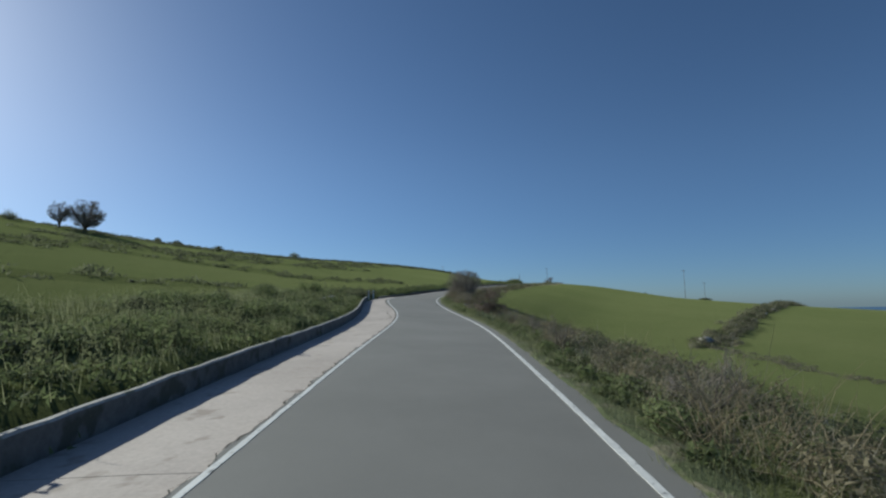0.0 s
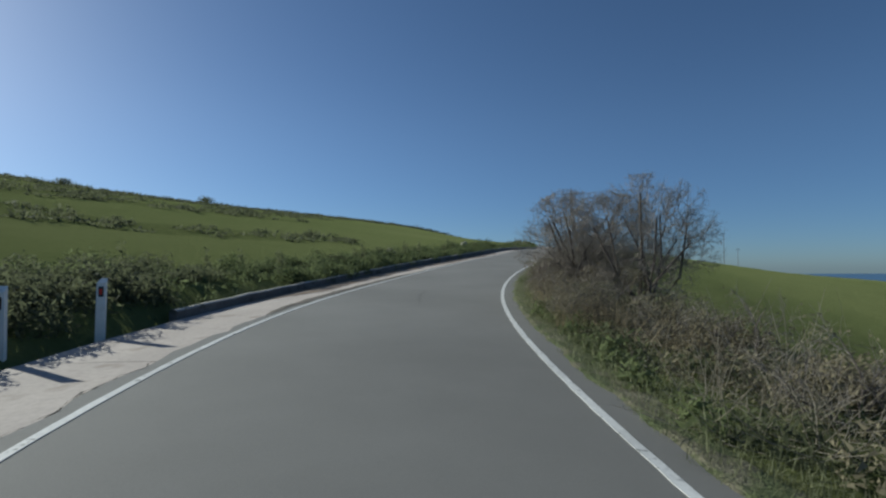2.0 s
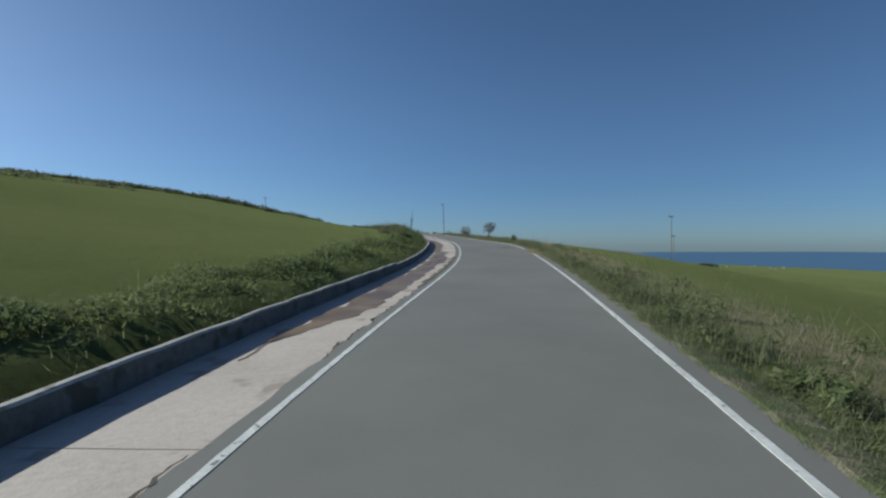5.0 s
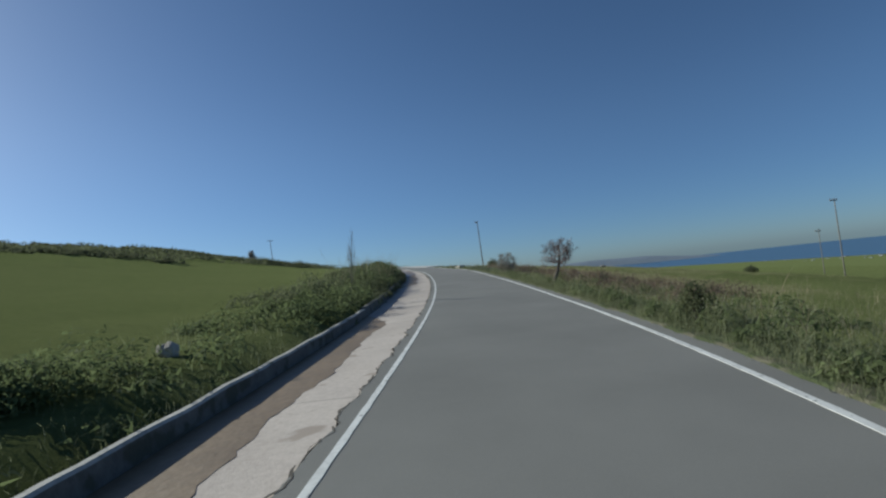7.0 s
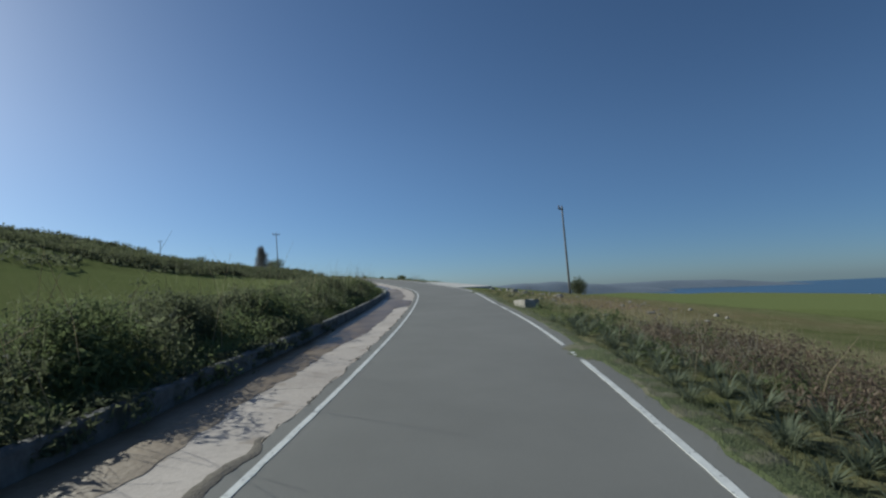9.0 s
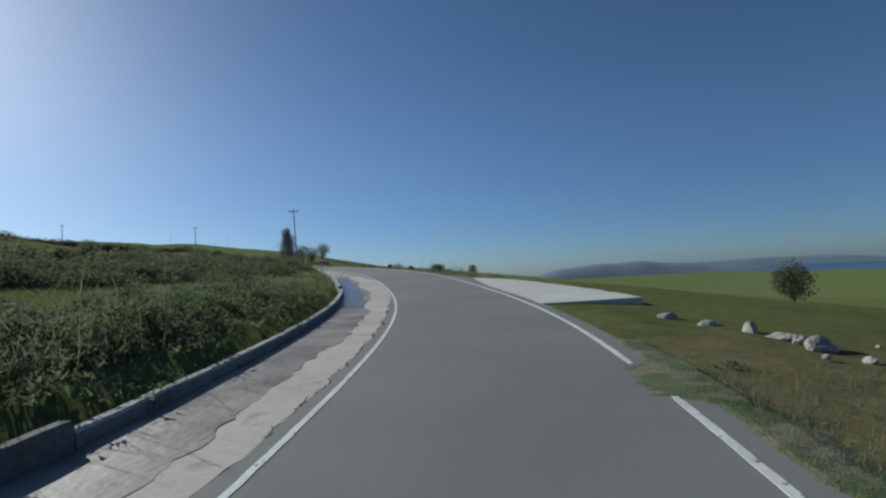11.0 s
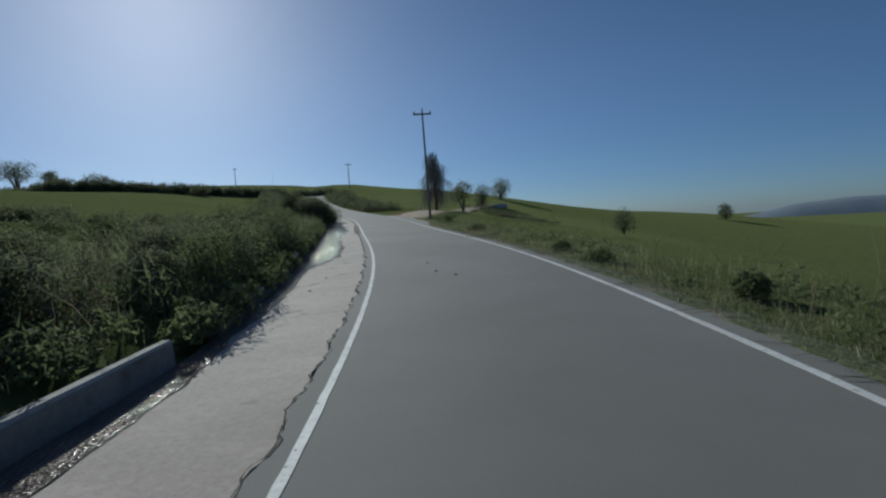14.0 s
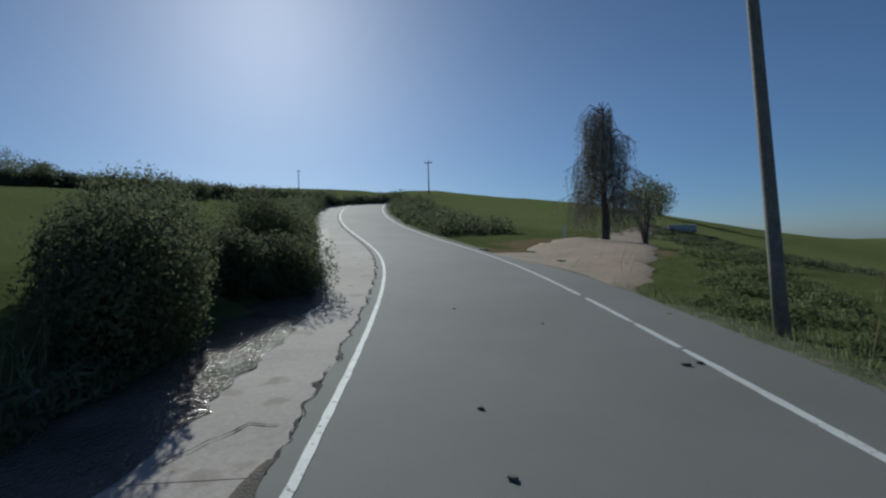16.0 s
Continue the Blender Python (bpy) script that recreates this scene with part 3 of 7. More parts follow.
def wet_material(name, tint, rough, wave, size):
    m, nodes, links, bsdf = material(name)
    geo = nodes.new("ShaderNodeNewGeometry")
    n0 = node(nodes, "TexNoise", Scale=1.4, Detail=4.0)
    links.new(geo.outputs["Position"], n0.inputs["Vector"])
    c = ramp(nodes, [(0.35, tuple(v * 0.68 for v in tint)), (0.65, tuple(v * 1.22 for v in tint))])
    links.new(n0.outputs[0], c.inputs[0])
    links.new(c.outputs[0], bsdf.inputs["Base Color"])
    bsdf.inputs["Roughness"].default_value = rough
    bsdf.inputs["IOR"].default_value = 1.33
    bsdf.inputs["Specular IOR Level"].default_value = 0.27
    n1 = node(nodes, "TexNoise", Scale=size, Detail=1.5, Roughness=0.5)
    links.new(geo.outputs["Position"], n1.inputs["Vector"])
    b = node(nodes, "Bump", Strength=wave, Distance=0.035)
    links.new(n1.outputs[0], b.inputs["Height"])
    links.new(b.outputs[0], bsdf.inputs["Normal"])
    return m


def soil_strip(s0, s1, inside, outside, seed):
    """Washed soil lying along the joint of lane and gutter."""
    s = np.arange(s0, s1, 0.1)
    fade = np.minimum(np.clip((s - s0) / 1.5, 0, 1), np.clip((s1 - s) / 1.5, 0, 1)) ** 0.6
    mid = left_edge(s)
    a = mid + (inside * fade) * (1 + 0.3 * wobble(s, 1.6, seed, 5))
    b = mid - (outside * fade) * (1 + 0.3 * wobble(s, 1.3, seed + 3, 5)) - 0.02
    m = np.linspace(0, 1, 5)[None, :]
    lat = a[:, None] * (1 - m) + b[:, None] * m
    p = at(s[:, None], lat, 0.004 + 0.012 * np.sin(m * math.pi) * fade[:, None] + 0 * lat)
    i = np.arange(p.shape[0] * 5).reshape(-1, 5)
    q = np.stack([i[:-1, 1:], i[:-1, :-1], i[1:, :-1], i[1:, 1:]], -1).reshape(-1, 4)
    return tagged(new("soil", bulk_mesh("soil", p, q, None, SOIL)), "washed brown soil along the lane's broken edge", "soil", kind="structure")


SOIL = surface("washed soil", (0.085, 0.073, 0.058), (0.2, 0.172, 0.138), 25, 2, 1.0, 0.8, 60, dist=0.02)
soil_strip(220.5, 229.6, 0.07, 0.13, 1)
soil_strip(44, 54, 0.05, 0.12, 3)
soil_strip(90, 101, 0.03, 0.1, 4)
soil_strip(138.5, 142.5, 0.05, 0.1, 5)
WATER = wet_material("running water", (0.17, 0.138, 0.12), 0.1, 1.0, 30.0)
WET = wet_material("wet silt", (0.2, 0.138, 0.08), 0.35, 0.25, 8.0)
WET_CONCRETE = surface("wetted concrete", (0.25, 0.208, 0.19), (0.35, 0.297, 0.272), 18, 0.6, 0.7, 0.3, 50, dist=0.008)
WET_CONCRETE.node_tree.nodes["Principled BSDF"].inputs["Specular IOR Level"].default_value = 0.03
DAMP = wet_material("damp concrete", (0.25, 0.215, 0.195), 0.62, 0.3, 10.0)
film("mud", 46, 60, 0.75, MUD, "drying brown mud washed along the kerb", "mud", 1)
film("mud", 57.5, 76, 0.95, MUD, "drying brown mud washed along the kerb", "mud", 2)
film("mud", 84, 106, 1.12, WET, "wet brown silt lying in the gutter", "mud", 3, near=0.48)
film("mud", 103, 121, 0.75, MUD, "drying brown mud washed along the kerb", "mud", 4)
# real mud, drawn wider so its brown also covers the weeds' shadow
film("mud", 132, 153, 0.85, MUD, "drying brown mud washed along the kerb", "mud", 5)
film("mud", 146, 160.5, 1.05, WET, "wet brown silt across half the gutter", "mud", 6, lift=0.006)
film("mud", 156.2, 163.5, 1.9, WET, "wet brown silt across the whole gutter", "mud", 14, lift=0.008)
film("puddle", 157.5, 178, 1.0, DAMP, "thin sheet of water wetting the gutter", "puddle", 7)
film("puddle", 172, 184.5, 0.8, WATER, "shallow running water glinting in the gutter", "puddle", 8)
film("puddle", 180, 193.5, 0.76, WATER, "shallow running water along the kerb wall", "puddle", 9)
film("puddle", 190.5, 205, 0.42, WATER, "thin running water along the kerb wall", "puddle", 19, lift=0.006)
film("damp_patch", 176, 196, 0.92, WET_CONCRETE, "dark damp stain along the gutter's wet side", "damp stain", 21, lift=0.001)
film("puddle", 203, 214, 0.32, WATER, "shallow running water along the kerb wall", "puddle", 10)
film("puddle", 209.5, 226, 1.0, WATER, "shallow water glinting in the gutter", "puddle", 11)
film("puddle", 221, 238, 1.15, WATER, "broad shallow water glinting in the gutter", "puddle", 12, lift=0.006)
film("damp_patch", 236, 262, 0.9, WET_CONCRETE, "dark damp stain along the gutter's wet side", "damp stain", 13)


def apron_section(s):
    a = right_edge(s) + 0.03 + 0.02 * wobble(s, 0.5, 3, 4)
    b = a + 0.05 + 2.7 * (1 - np.exp(-np.clip(186.0 - s, 0, 30) * 0.34)) + 0.06 * wobble(s, 1.2, 7, 4)
    z = a * 0
    c = (a + b) / 2
    return np.stack([a, c, b, b, a], 1), np.stack([z - 0.004, z + 0.0, z + 0.0, z - 0.6, z - 0.6], 1)


PALE_CONCRETE = surface("pale concrete", (0.46, 0.44, 0.41), (0.58, 0.55, 0.52), 22, 0.9, 0.9, 0.4, 60, ((0.36, 0.34, 0.31), 4.0, 0.63), dist=0.012)
tagged(new("concrete_apron", swept("concrete_apron", np.linspace(175, 186.0, 80), apron_section, PALE_CONCRETE)), "pale concrete apron joining the lane's edge", "concrete apron", kind="structure")


def crack(places, wide, name="crack"):
    """A thin dark crack through road or gutter along (s, lat) turning places."""
    v, f = [], []
    pts = []
    for (s0, l0), (s1, l1) in zip(places[:-1], places[1:]):
        n = max(3, int(math.hypot(s1 - s0, l1 - l0) / 0.08))
        for k in range(n):
            u = k / n
            pts.append((s0 + (s1 - s0) * u + 0.012 * rng.normal(), l0 + (l1 - l0) * u + 0.016 * rng.normal()))
    for k, (s_, l_) in enumerate(pts):
        w = wide * (0.3 + 0.7 * rng.random())
        in_gutter = l_ < float(left_edge(np.array(s_)))
        up = (float(gutter_up(np.array(s_), np.array(l_))) + 0.012) if in_gutter else 0.004
        v += [tuple(at(s_, l_ - w / 2, up)), tuple(at(s_ + w * 0.4, l_ + w / 2, up))]
        if k:
            f.append((2 * k - 2, 2 * k - 1, 2 * k + 1, 2 * k))
    return tagged(new(name, mesh_from(name, v, f, CRACK)), "dark crack filled with soil", "crack", kind="structure")


CRACK = surface("crack soil", (0.035, 0.03, 0.025), (0.07, 0.06, 0.05), 40, 5, 1.0, 0.4, 80)


def edge_joint(s0, s1, wide, seed):
    """The open, soil-filled joint between the asphalt's ragged edge and the gutter."""
    s = np.arange(s0, s1, 0.07)
    w = 0.55 * wide * (0.25 + np.clip(wobble(s, 1.1, seed, 5) + 0.25, 0, 1.2)) + 0.004
    mid = left_edge(s) - 0.012 + 0.02 * wobble(s, 0.35, seed + 2, 4)
    lat = np.stack([mid + w * 0.6, mid - w * 0.6], 1)
    p = at(s[:, None], lat, np.stack([s * 0 + 0.003, s * 0 - 0.004], 1))
    i = np.arange(len(s) * 2).reshape(-1, 2)
    return tagged(new("crack", bulk_mesh("crack", p, np.stack([i[:-1, 1], i[:-1, 0], i[1:, 0], i[1:, 1]], -1), None, CRACK)), "ragged dark joint between asphalt and gutter", "crack", kind="structure")


for a_, b_, w_, k_ in ((-6, 41, 0.035, 1), (44, 82, 0.05, 2), (84, 121, 0.045, 3), (122, 156, 0.04, 4), (166, 204, 0.04, 5), (204, 221, 0.05, 6), (228.5, 262, 0.07, 7)):
    edge_joint(a_, b_, w_, k_)
crack([(46.0, 0.12), (46.8, 0.0), (47.6, -0.1), (48.6, -0.13)], 0.01)
crack([(59.7, -0.5), (60.4, -0.46)], 0.006)
crack([(26.97, -1.96), (26.08, -2.0), (25.37, -1.98), (24.69, -1.9), (24.14, -1.85), (23.72, -1.86), (23.31, -1.83), (22.75, -1.75), (22.48, -1.86), (21.9, -1.98)], 0.03)
crack([(26.3, -1.97), (25.4, -1.95)], 0.03)
crack([(24.66, -1.88), (24.62, -1.83), (25.14, -1.69)], 0.025)
crack([(24.14, -1.85), (24.0, -2.0), (23.94, -2.2)], 0.014)
crack([(28.07, -2.48), (28.5, -2.2), (29.09, -1.97)], 0.018)
crack([(27.7, -2.13), (28.12, -1.88)], 0.014)
crack([(26.97, -1.96), (27.65, -1.79)], 0.015)
crack([(22.75, -1.76), (22.55, -1.84), (22.3, -1.95)], 0.07)
crack([(97.6, -2.2), (98.6, -2.05), (99.2, -2.1), (100.6, -1.98)], 0.03)
crack([(207.5, -2.9), (207.9, -2.4), (207.7, -1.9)], 0.03)
crack([(229.5, -2.6), (230.1, -2.2), (230.0, -1.9)], 0.03)

# ---- plants: tools ----


def unit(v):
    return v / np.maximum(np.linalg.norm(v, axis=-1, keepdims=True), 1e-9)


def blades(roots, high, wide, lean, r):
    """Grass blades: five corners each, bending over towards a random side."""
    n = len(roots)
    phi = r.uniform(0, 2 * math.pi, n)
    d = np.stack([np.cos(phi), np.sin(phi), phi * 0], -1)
    p = np.stack([-np.sin(phi + 0.6), np.cos(phi + 0.6), phi * 0], -1)
    h, w, l = high[:, None], wide[:, None], lean[:, None]
    up = np.array([[0, 0, 1.0]])
    mid = roots + up * h * 0.6 + d * h * l * 0.35
    tip = roots + up * h * (1 - 0.3 * l) + d * h * l
    v = np.stack([roots - p * w / 2, roots + p * w / 2, mid + p * w * 0.35, mid - p * w * 0.35, tip], 1)
    b = np.arange(n)[:, None] * 5
    return v.reshape(-1, 3), np.concatenate([b + np.array([[0, 1, 2]]), b + np.array([[3, 2, 4]])])


def leaves(at_, out, long, wide, r, face=None):
    """Leaves at places, roughly along the ways out: one narrow triangle each; face turns their blades to the light outside."""
    n = len(at_)
    if face is None:
        u = unit(out + 0.75 * r.normal(size=(n, 3)))
        side = unit(np.cross(u, r.normal(size=(n, 3))))
    else:
        skin = unit(face + 0.42 * r.normal(size=(n, 3)))
        u = unit(np.cross(skin, r.normal(size=(n, 3))) + 0.35 * unit(out))
        side = unit(np.cross(skin, u))
    l, w = long[:, None], wide[:, None]
    v = np.stack([at_ - u * l * 0.45 - side * w * 0.5, at_ - u * l * 0.45 + side * w * 0.5, at_ + u * l * 0.55], 1)
    return v.reshape(-1, 3), np.arange(n * 3).reshape(-1, 3)


def dome(n, r):
    """Ways over a half ball, with a few below its rim."""
    v = unit(r.normal(size=(n, 3)))
    v[:, 2] = np.abs(v[:, 2]) - 0.08 * r.random(n)
    return v


def tubes(paths, sides=4):
    """One mesh array of tapering tubes along paths of (places, radii)."""
    verts, quads_ = [], []
    base = 0
    ang = np.arange(sides) * 2 * math.pi / sides
    for pts, rad in paths:
        pts = np.asarray(pts, float)
        d = unit(np.gradient(pts, axis=0))
        ref = np.where(np.abs(d[:, 2:3]) > 0.9, np.array([[1.0, 0, 0]]), np.array([[0, 0, 1.0]]))
        a = unit(np.cross(d, ref))
        b = np.cross(d, a)
        ring = pts[:, None] + (a[:, None] * np.cos(ang)[None, :, None] + b[:, None] * np.sin(ang)[None, :, None]) * np.asarray(rad)[:, None, None]
        verts.append(ring.reshape(-1, 3))
        i = base + np.arange(len(pts) * sides).reshape(-1, sides)
        nx = np.roll(i, -1, axis=1)
        quads_.append(np.stack([i[:-1], nx[:-1], nx[1:], i[1:]], -1).reshape(-1, 4))
        base += len(pts) * sides
    return np.concatenate(verts), np.concatenate(quads_)


def grow(r, start, way, length, radius, level, spread, lift, twigs, paths, tips, fork=(3, 5)):
    """Branches that fork level times; lift bends them up, or down where it is below nought."""
    n = 5
    pts, d, p = [np.array(start)], np.array(way, float), np.array(start, float)
    for k in range(n):
        d = unit(d + 0.18 * r.normal(size=3) + np.array([0, 0, lift / n]))
        p = p + d * length / n
        pts.append(p)
    paths.setdefault(level, []).append((np.array(pts), np.linspace(radius, radius * 0.55, n + 1)))
    if level == 0:
        tips.extend([(q, d) for q in pts[2:]])
        return
    count = r.integers(fork[0], fork[1] + 1) if level > 1 else twigs
    for k in range(count):
        j = r.integers(2, n + 1)
        q = pts[j]
        nd = unit(d + spread * r.normal(size=3))
        grow(r, q, nd, length * r.uniform(0.5, 0.8), radius * 0.5, level - 1, spread, lift, twigs, paths, tips, fork)


BARK = surface("bark", (0.07, 0.058, 0.05), (0.17, 0.145, 0.125), 20, 2, 0.95, 0.6, 40)
TWIG = leafage("twigs", (0.19, 0.168, 0.152), (0.38, 0.342, 0.308), 0.9, 0.0)
DRY_LEAF = leafage("dry leaves", (0.15, 0.13, 0.084), (0.3, 0.268, 0.176), 0.85, 0.35)
GREY_LEAF = leafage("grey-brown leaves", (0.15, 0.142, 0.095), (0.31, 0.29, 0.205), 0.85, 0.4)
RUST_LEAF = leafage("reddish dead undergrowth", (0.12, 0.088, 0.065), (0.24, 0.185, 0.14), 0.9, 0.3)
PINK_TWIG = leafage("flowering twigs", (0.19, 0.15, 0.145), (0.36, 0.295, 0.275), 0.9, 0.05)
WEED = leafage("weed leaves", (0.08, 0.104, 0.043), (0.205, 0.24, 0.113), 0.8, 0.5)
DARK_LEAF = leafage("dark leaves", (0.08, 0.09, 0.05), (0.175, 0.19, 0.11), 0.75, 0.54)
GRASS = leafage("grass blades", (0.136, 0.15, 0.076), (0.295, 0.31, 0.182), 0.75, 0.58)
STRAP = leafage("strap leaves", (0.1, 0.12, 0.075), (0.25, 0.275, 0.185), 0.6, 0.4)
GREY_STRAW = leafage("grey dead grass", (0.25, 0.225, 0.175), (0.52, 0.475, 0.38), 0.9, 0.4)
STRAW = leafage("straw", (0.26, 0.215, 0.135), (0.5, 0.43, 0.29), 0.85, 0.4)
OLIVE_LEAF = leafage("grey-green leaves", (0.088, 0.098, 0.053), (0.18, 0.195, 0.105), 0.75, 0.55)


def on_ground(x, y, sink=0.0):
    return float(ground_z(np.array([x]), np.array([y]))[0]) - sink


def beside(s, lat):
    """World x, y beside the road."""
    p = at(s, lat)
    return float(p[0]), float(p[1])


def twiggy(name, seed, height, width, level, twigs, lift, spread, trunk, leaf_n, leaf_mat, leaf_size, label, category, stems=4, twig_mat=None, x=0.0, y=0.0, sink=0.08, lean=(0, 0), clear=0.12, ball=False):
    """A bush or small tree of real forking wood with sparse leaves, at x, y."""
    r = np.random.default_rng(seed)
    tips, wood = [], []
    for k in range(stems):
        a_ = 2 * math.pi * (k + r.random()) / stems
        out = (width / height) * (0.75 if stems > 1 else 0.0)
        way = unit(np.array([math.cos(a_) * out + lean[0], math.sin(a_) * out + lean[1], 1.0]))
        paths = {}
        grow(r, (0.06 * math.cos(a_), 0.06 * math.sin(a_), 0), way, height * 0.52, trunk, level, spread, lift, twigs, paths, tips)
        wood.append(paths)
    allp = np.concatenate([p for paths in wood for lv in paths.values() for p, _ in lv])
    top, wide_ = np.percentile(allp[:, 2], 99.3), np.percentile(np.hypot(allp[:, 0], allp[:, 1]), 97)
    scale_ = np.array([(width / 2) / wide_, (width / 2) / wide_, height / top])
    thing = tagged(new(name), label, category)
    thing.location = (x, y, on_ground(x, y, sink))
    mid = np.array([0, 0, height * 0.5])

    def within(p):
        """Draws places outside the bush's round outline back to it."""
        e = np.linalg.norm((p - mid) / np.array([width / 2, width / 2, height * 0.52]), axis=-1, keepdims=True)
        return mid + (p - mid) / np.maximum(e, 1e-6) * np.tanh(e * 1.1) * 1.04

    fine = []
    for paths in wood:
        thick = []
        for lv, ps in paths.items():
            for p, q in ps:
                p = p * scale_
                p[:, 2] = np.maximum(p[:, 2], clear * (p[:, 2] != 0))
                if ball:
                    p = within(p)
                if lv >= max(1, level - 1):
                    thick.append((p, q))
                else:
                    fine.append((p[[0, 2, 5]], q[[0, 2, 5]]))
        v, q = tubes(thick, 6)
        part("trunk" if stems == 1 else "stem", bulk_mesh("stem", v, q, None, BARK), thing)
    v, q = tubes(fine, 3)
    tagged(part("twig_mass", bulk_mesh("twig_mass", v, q, None, twig_mat or TWIG), thing), kind="stuff")
    if leaf_n:
        pick = r.integers(0, len(tips), leaf_n)
        c = np.array([tips[k][0] for k in pick]) * scale_ + 0.04 * r.normal(size=(leaf_n, 3))
        if ball:
            c = within(c) + 0.02 * r.normal(size=(leaf_n, 3))
        c[:, 2] = np.maximum(c[:, 2], 0.05)
        o = np.array([tips[k][1] for k in pick])
        v, q = leaves(c, o, leaf_size * r.uniform(0.6, 1.3, leaf_n), leaf_size * 0.5 * r.uniform(0.6, 1.3, leaf_n), r)
        part("leaves", bulk_mesh("leaves", v, None, q, leaf_mat), thing)
    return thing


def leafy(name, seed, width, height, n, leaf_size, mat, label, category, x=0.0, y=0.0, lobes=7, sink=0.12, trunk=0.0, group=""):
    """A dense bush: lobes of leaves over short woody stems; trunk lifts the crown on a bole."""
    r = np.random.default_rng(seed)
    thing = tagged(new(name), label, category, group)
    thing.location = (x, y, on_ground(x, y, sink))
    cs, outs = [], []
    if n > 3000:
        n, leaf_size = n // 2, leaf_size * 1.36
    crown_h = height - trunk
    stems_ = []
    for k in range(lobes):
        a_ = 2 * math.pi * k / lobes + r.uniform(-0.4, 0.4)
        d_ = width * 0.27 * math.sqrt(r.random()) if k else 0.0
        cx, cy = d_ * math.cos(a_), d_ * math.sin(a_)
        rr = width * r.uniform(0.2, 0.32)
        cz = trunk + crown_h * r.uniform(0.3, 0.62) if k else trunk + crown_h * 0.62
        m = n // lobes
        w = unit(r.normal(size=(m, 3)))
        rad = rr * (0.55 + 0.5 * r.random((m, 1)) ** 0.5) * (1 + 0.15 * np.sin(w[:, :1] * 7 + k) * np.cos(w[:, 1:2] * 6))
        c = np.array([cx, cy, cz]) + w * rad * np.array([1, 1, crown_h / width * 1.25])
        cs.append(c)
        outs.append(w)
        stems_.append((np.array([[0, 0, 0.0], [cx * 0.3, cy * 0.3, max(trunk, cz * 0.45)], [cx, cy, cz]]), np.array([0.05, 0.035, 0.012]) * max(0.5, width / 2)))
    c, o = np.concatenate(cs), np.concatenate(outs)
    keep = c[:, 2] > (0.02 if not trunk else trunk * 0.6)
    c, o = c[keep], o[keep]
    c[:, 2] = np.minimum(c[:, 2], height)
    m = len(c)
    v, q = leaves(c, o, leaf_size * r.uniform(0.6, 1.4, m), leaf_size * 0.6 * r.uniform(0.6, 1.3, m), r, o)
    part("crown", bulk_mesh("crown", v, None, q, mat), thing)
    v, q = tubes(stems_, 6)
    part("woody_base" if not trunk else "trunk", bulk_mesh("woody_base", v, q, None, BARK), thing)
    return thing


# ---- plants: what nobody could count ----


def strip_places(n, s0, s1, l0, l1, r):
    s = r.uniform(s0, s1, n)
    lat = r.uniform(l0, l1, n)
    p = at(s, lat)
    p[:, 2] = ground_z(p[:, 0], p[:, 1])
    return s, lat, p


def clumps(name, places, radius, high, per, leaf_size, mat, label, seed, category="weeds"):
    """Many low domes of leaves as one mass; a place without a height bears none."""
    r = np.random.default_rng(seed)
    on = np.isfinite(places[:, 2])
    places, radius, high = places[on], radius[on], high[on]
    n = len(places)
    cnt = np.maximum((0.52 * per * (radius / np.mean(radius)) ** 1.5).astype(int), 8)
    idx = np.repeat(np.arange(n), cnt)
    w = dome(len(idx), r)
    k = (0.5 + 0.55 * r.random((len(idx), 1)))
    c = places[idx] + w * k * np.stack([radius[idx], radius[idx], high[idx]], -1)
    size = 1.33 * leaf_size * r.uniform(0.5, 1.5, len(idx))
    skin = unit(w / np.stack([radius[idx], radius[idx], high[idx]], -1))
    v, q = leaves(c, w * 0.6 + np.array([0, 0, 0.5]), size * 1.6, size * 0.6, r, skin)
    return tagged(new(name, bulk_mesh(name, v, None, q, mat)), label, category, kind="stuff")


def grass_mass(name, places, high, wide, lean, mat, label, seed, category="grass"):
    r = np.random.default_rng(seed)
    on = np.isfinite(places[:, 2]) & (r.random(len(places)) < 0.66)
    places, high, wide, lean = places[on], high[on], 1.25 * wide[on], lean[on]
    n = len(places)
    v, t = blades(places - np.array([0, 0, 0.03]), high * r.uniform(0.5, 1.4, n), wide * r.uniform(0.6, 1.3, n), lean * r.uniform(0.3, 1.5, n), r)
    return tagged(new(name, bulk_mesh(name, v, None, t, mat)), label, category, kind="stuff")


rw = np.random.default_rng(21)
# weeds behind the kerb wall: a low mat, mounds of uneven height, and coarse taller plants
s_, l_, p_ = strip_places(1500, -12, 180, -9.5, -3.72, rw)
p_[-l_ > left_out(s_) + 0.2, 2] = np.nan
heap_ = wobble(s_ + 1.5 * l_, 4.5, 7, 4) + 0.7 * wobble(l_ * 2.5 - s_ * 0.5, 2.6, 4)
clumps("roadside_weeds", p_, 0.3 + 0.25 * rw.random(1500), (0.12 + 0.16 * rw.random(1500)) * (1 + 0.5 * np.clip(heap_, -1, 1)), 115, 0.048, WEED, "low mat of green weeds behind the kerb wall", 31)
s_, l_, p_ = strip_places(1050, -12, 180, -6.3, -3.8, rw)
ridge_ = wobble(s_, 7.0, 7, 4) + 0.6 * wobble(l_ * 2.5 - s_ * 0.5, 2.6, 4)
near_ = 4.75 - 0.5 * between(s_, 47, 76, 2) - 0.95 * between(s_, 117, 153, 3)
on_ = (-l_ > near_) & (ridge_ > -0.3) & ~((s_ > 38) & (s_ < 46) & (l_ > -5.4))
on_ &= -l_ < left_out(s_)
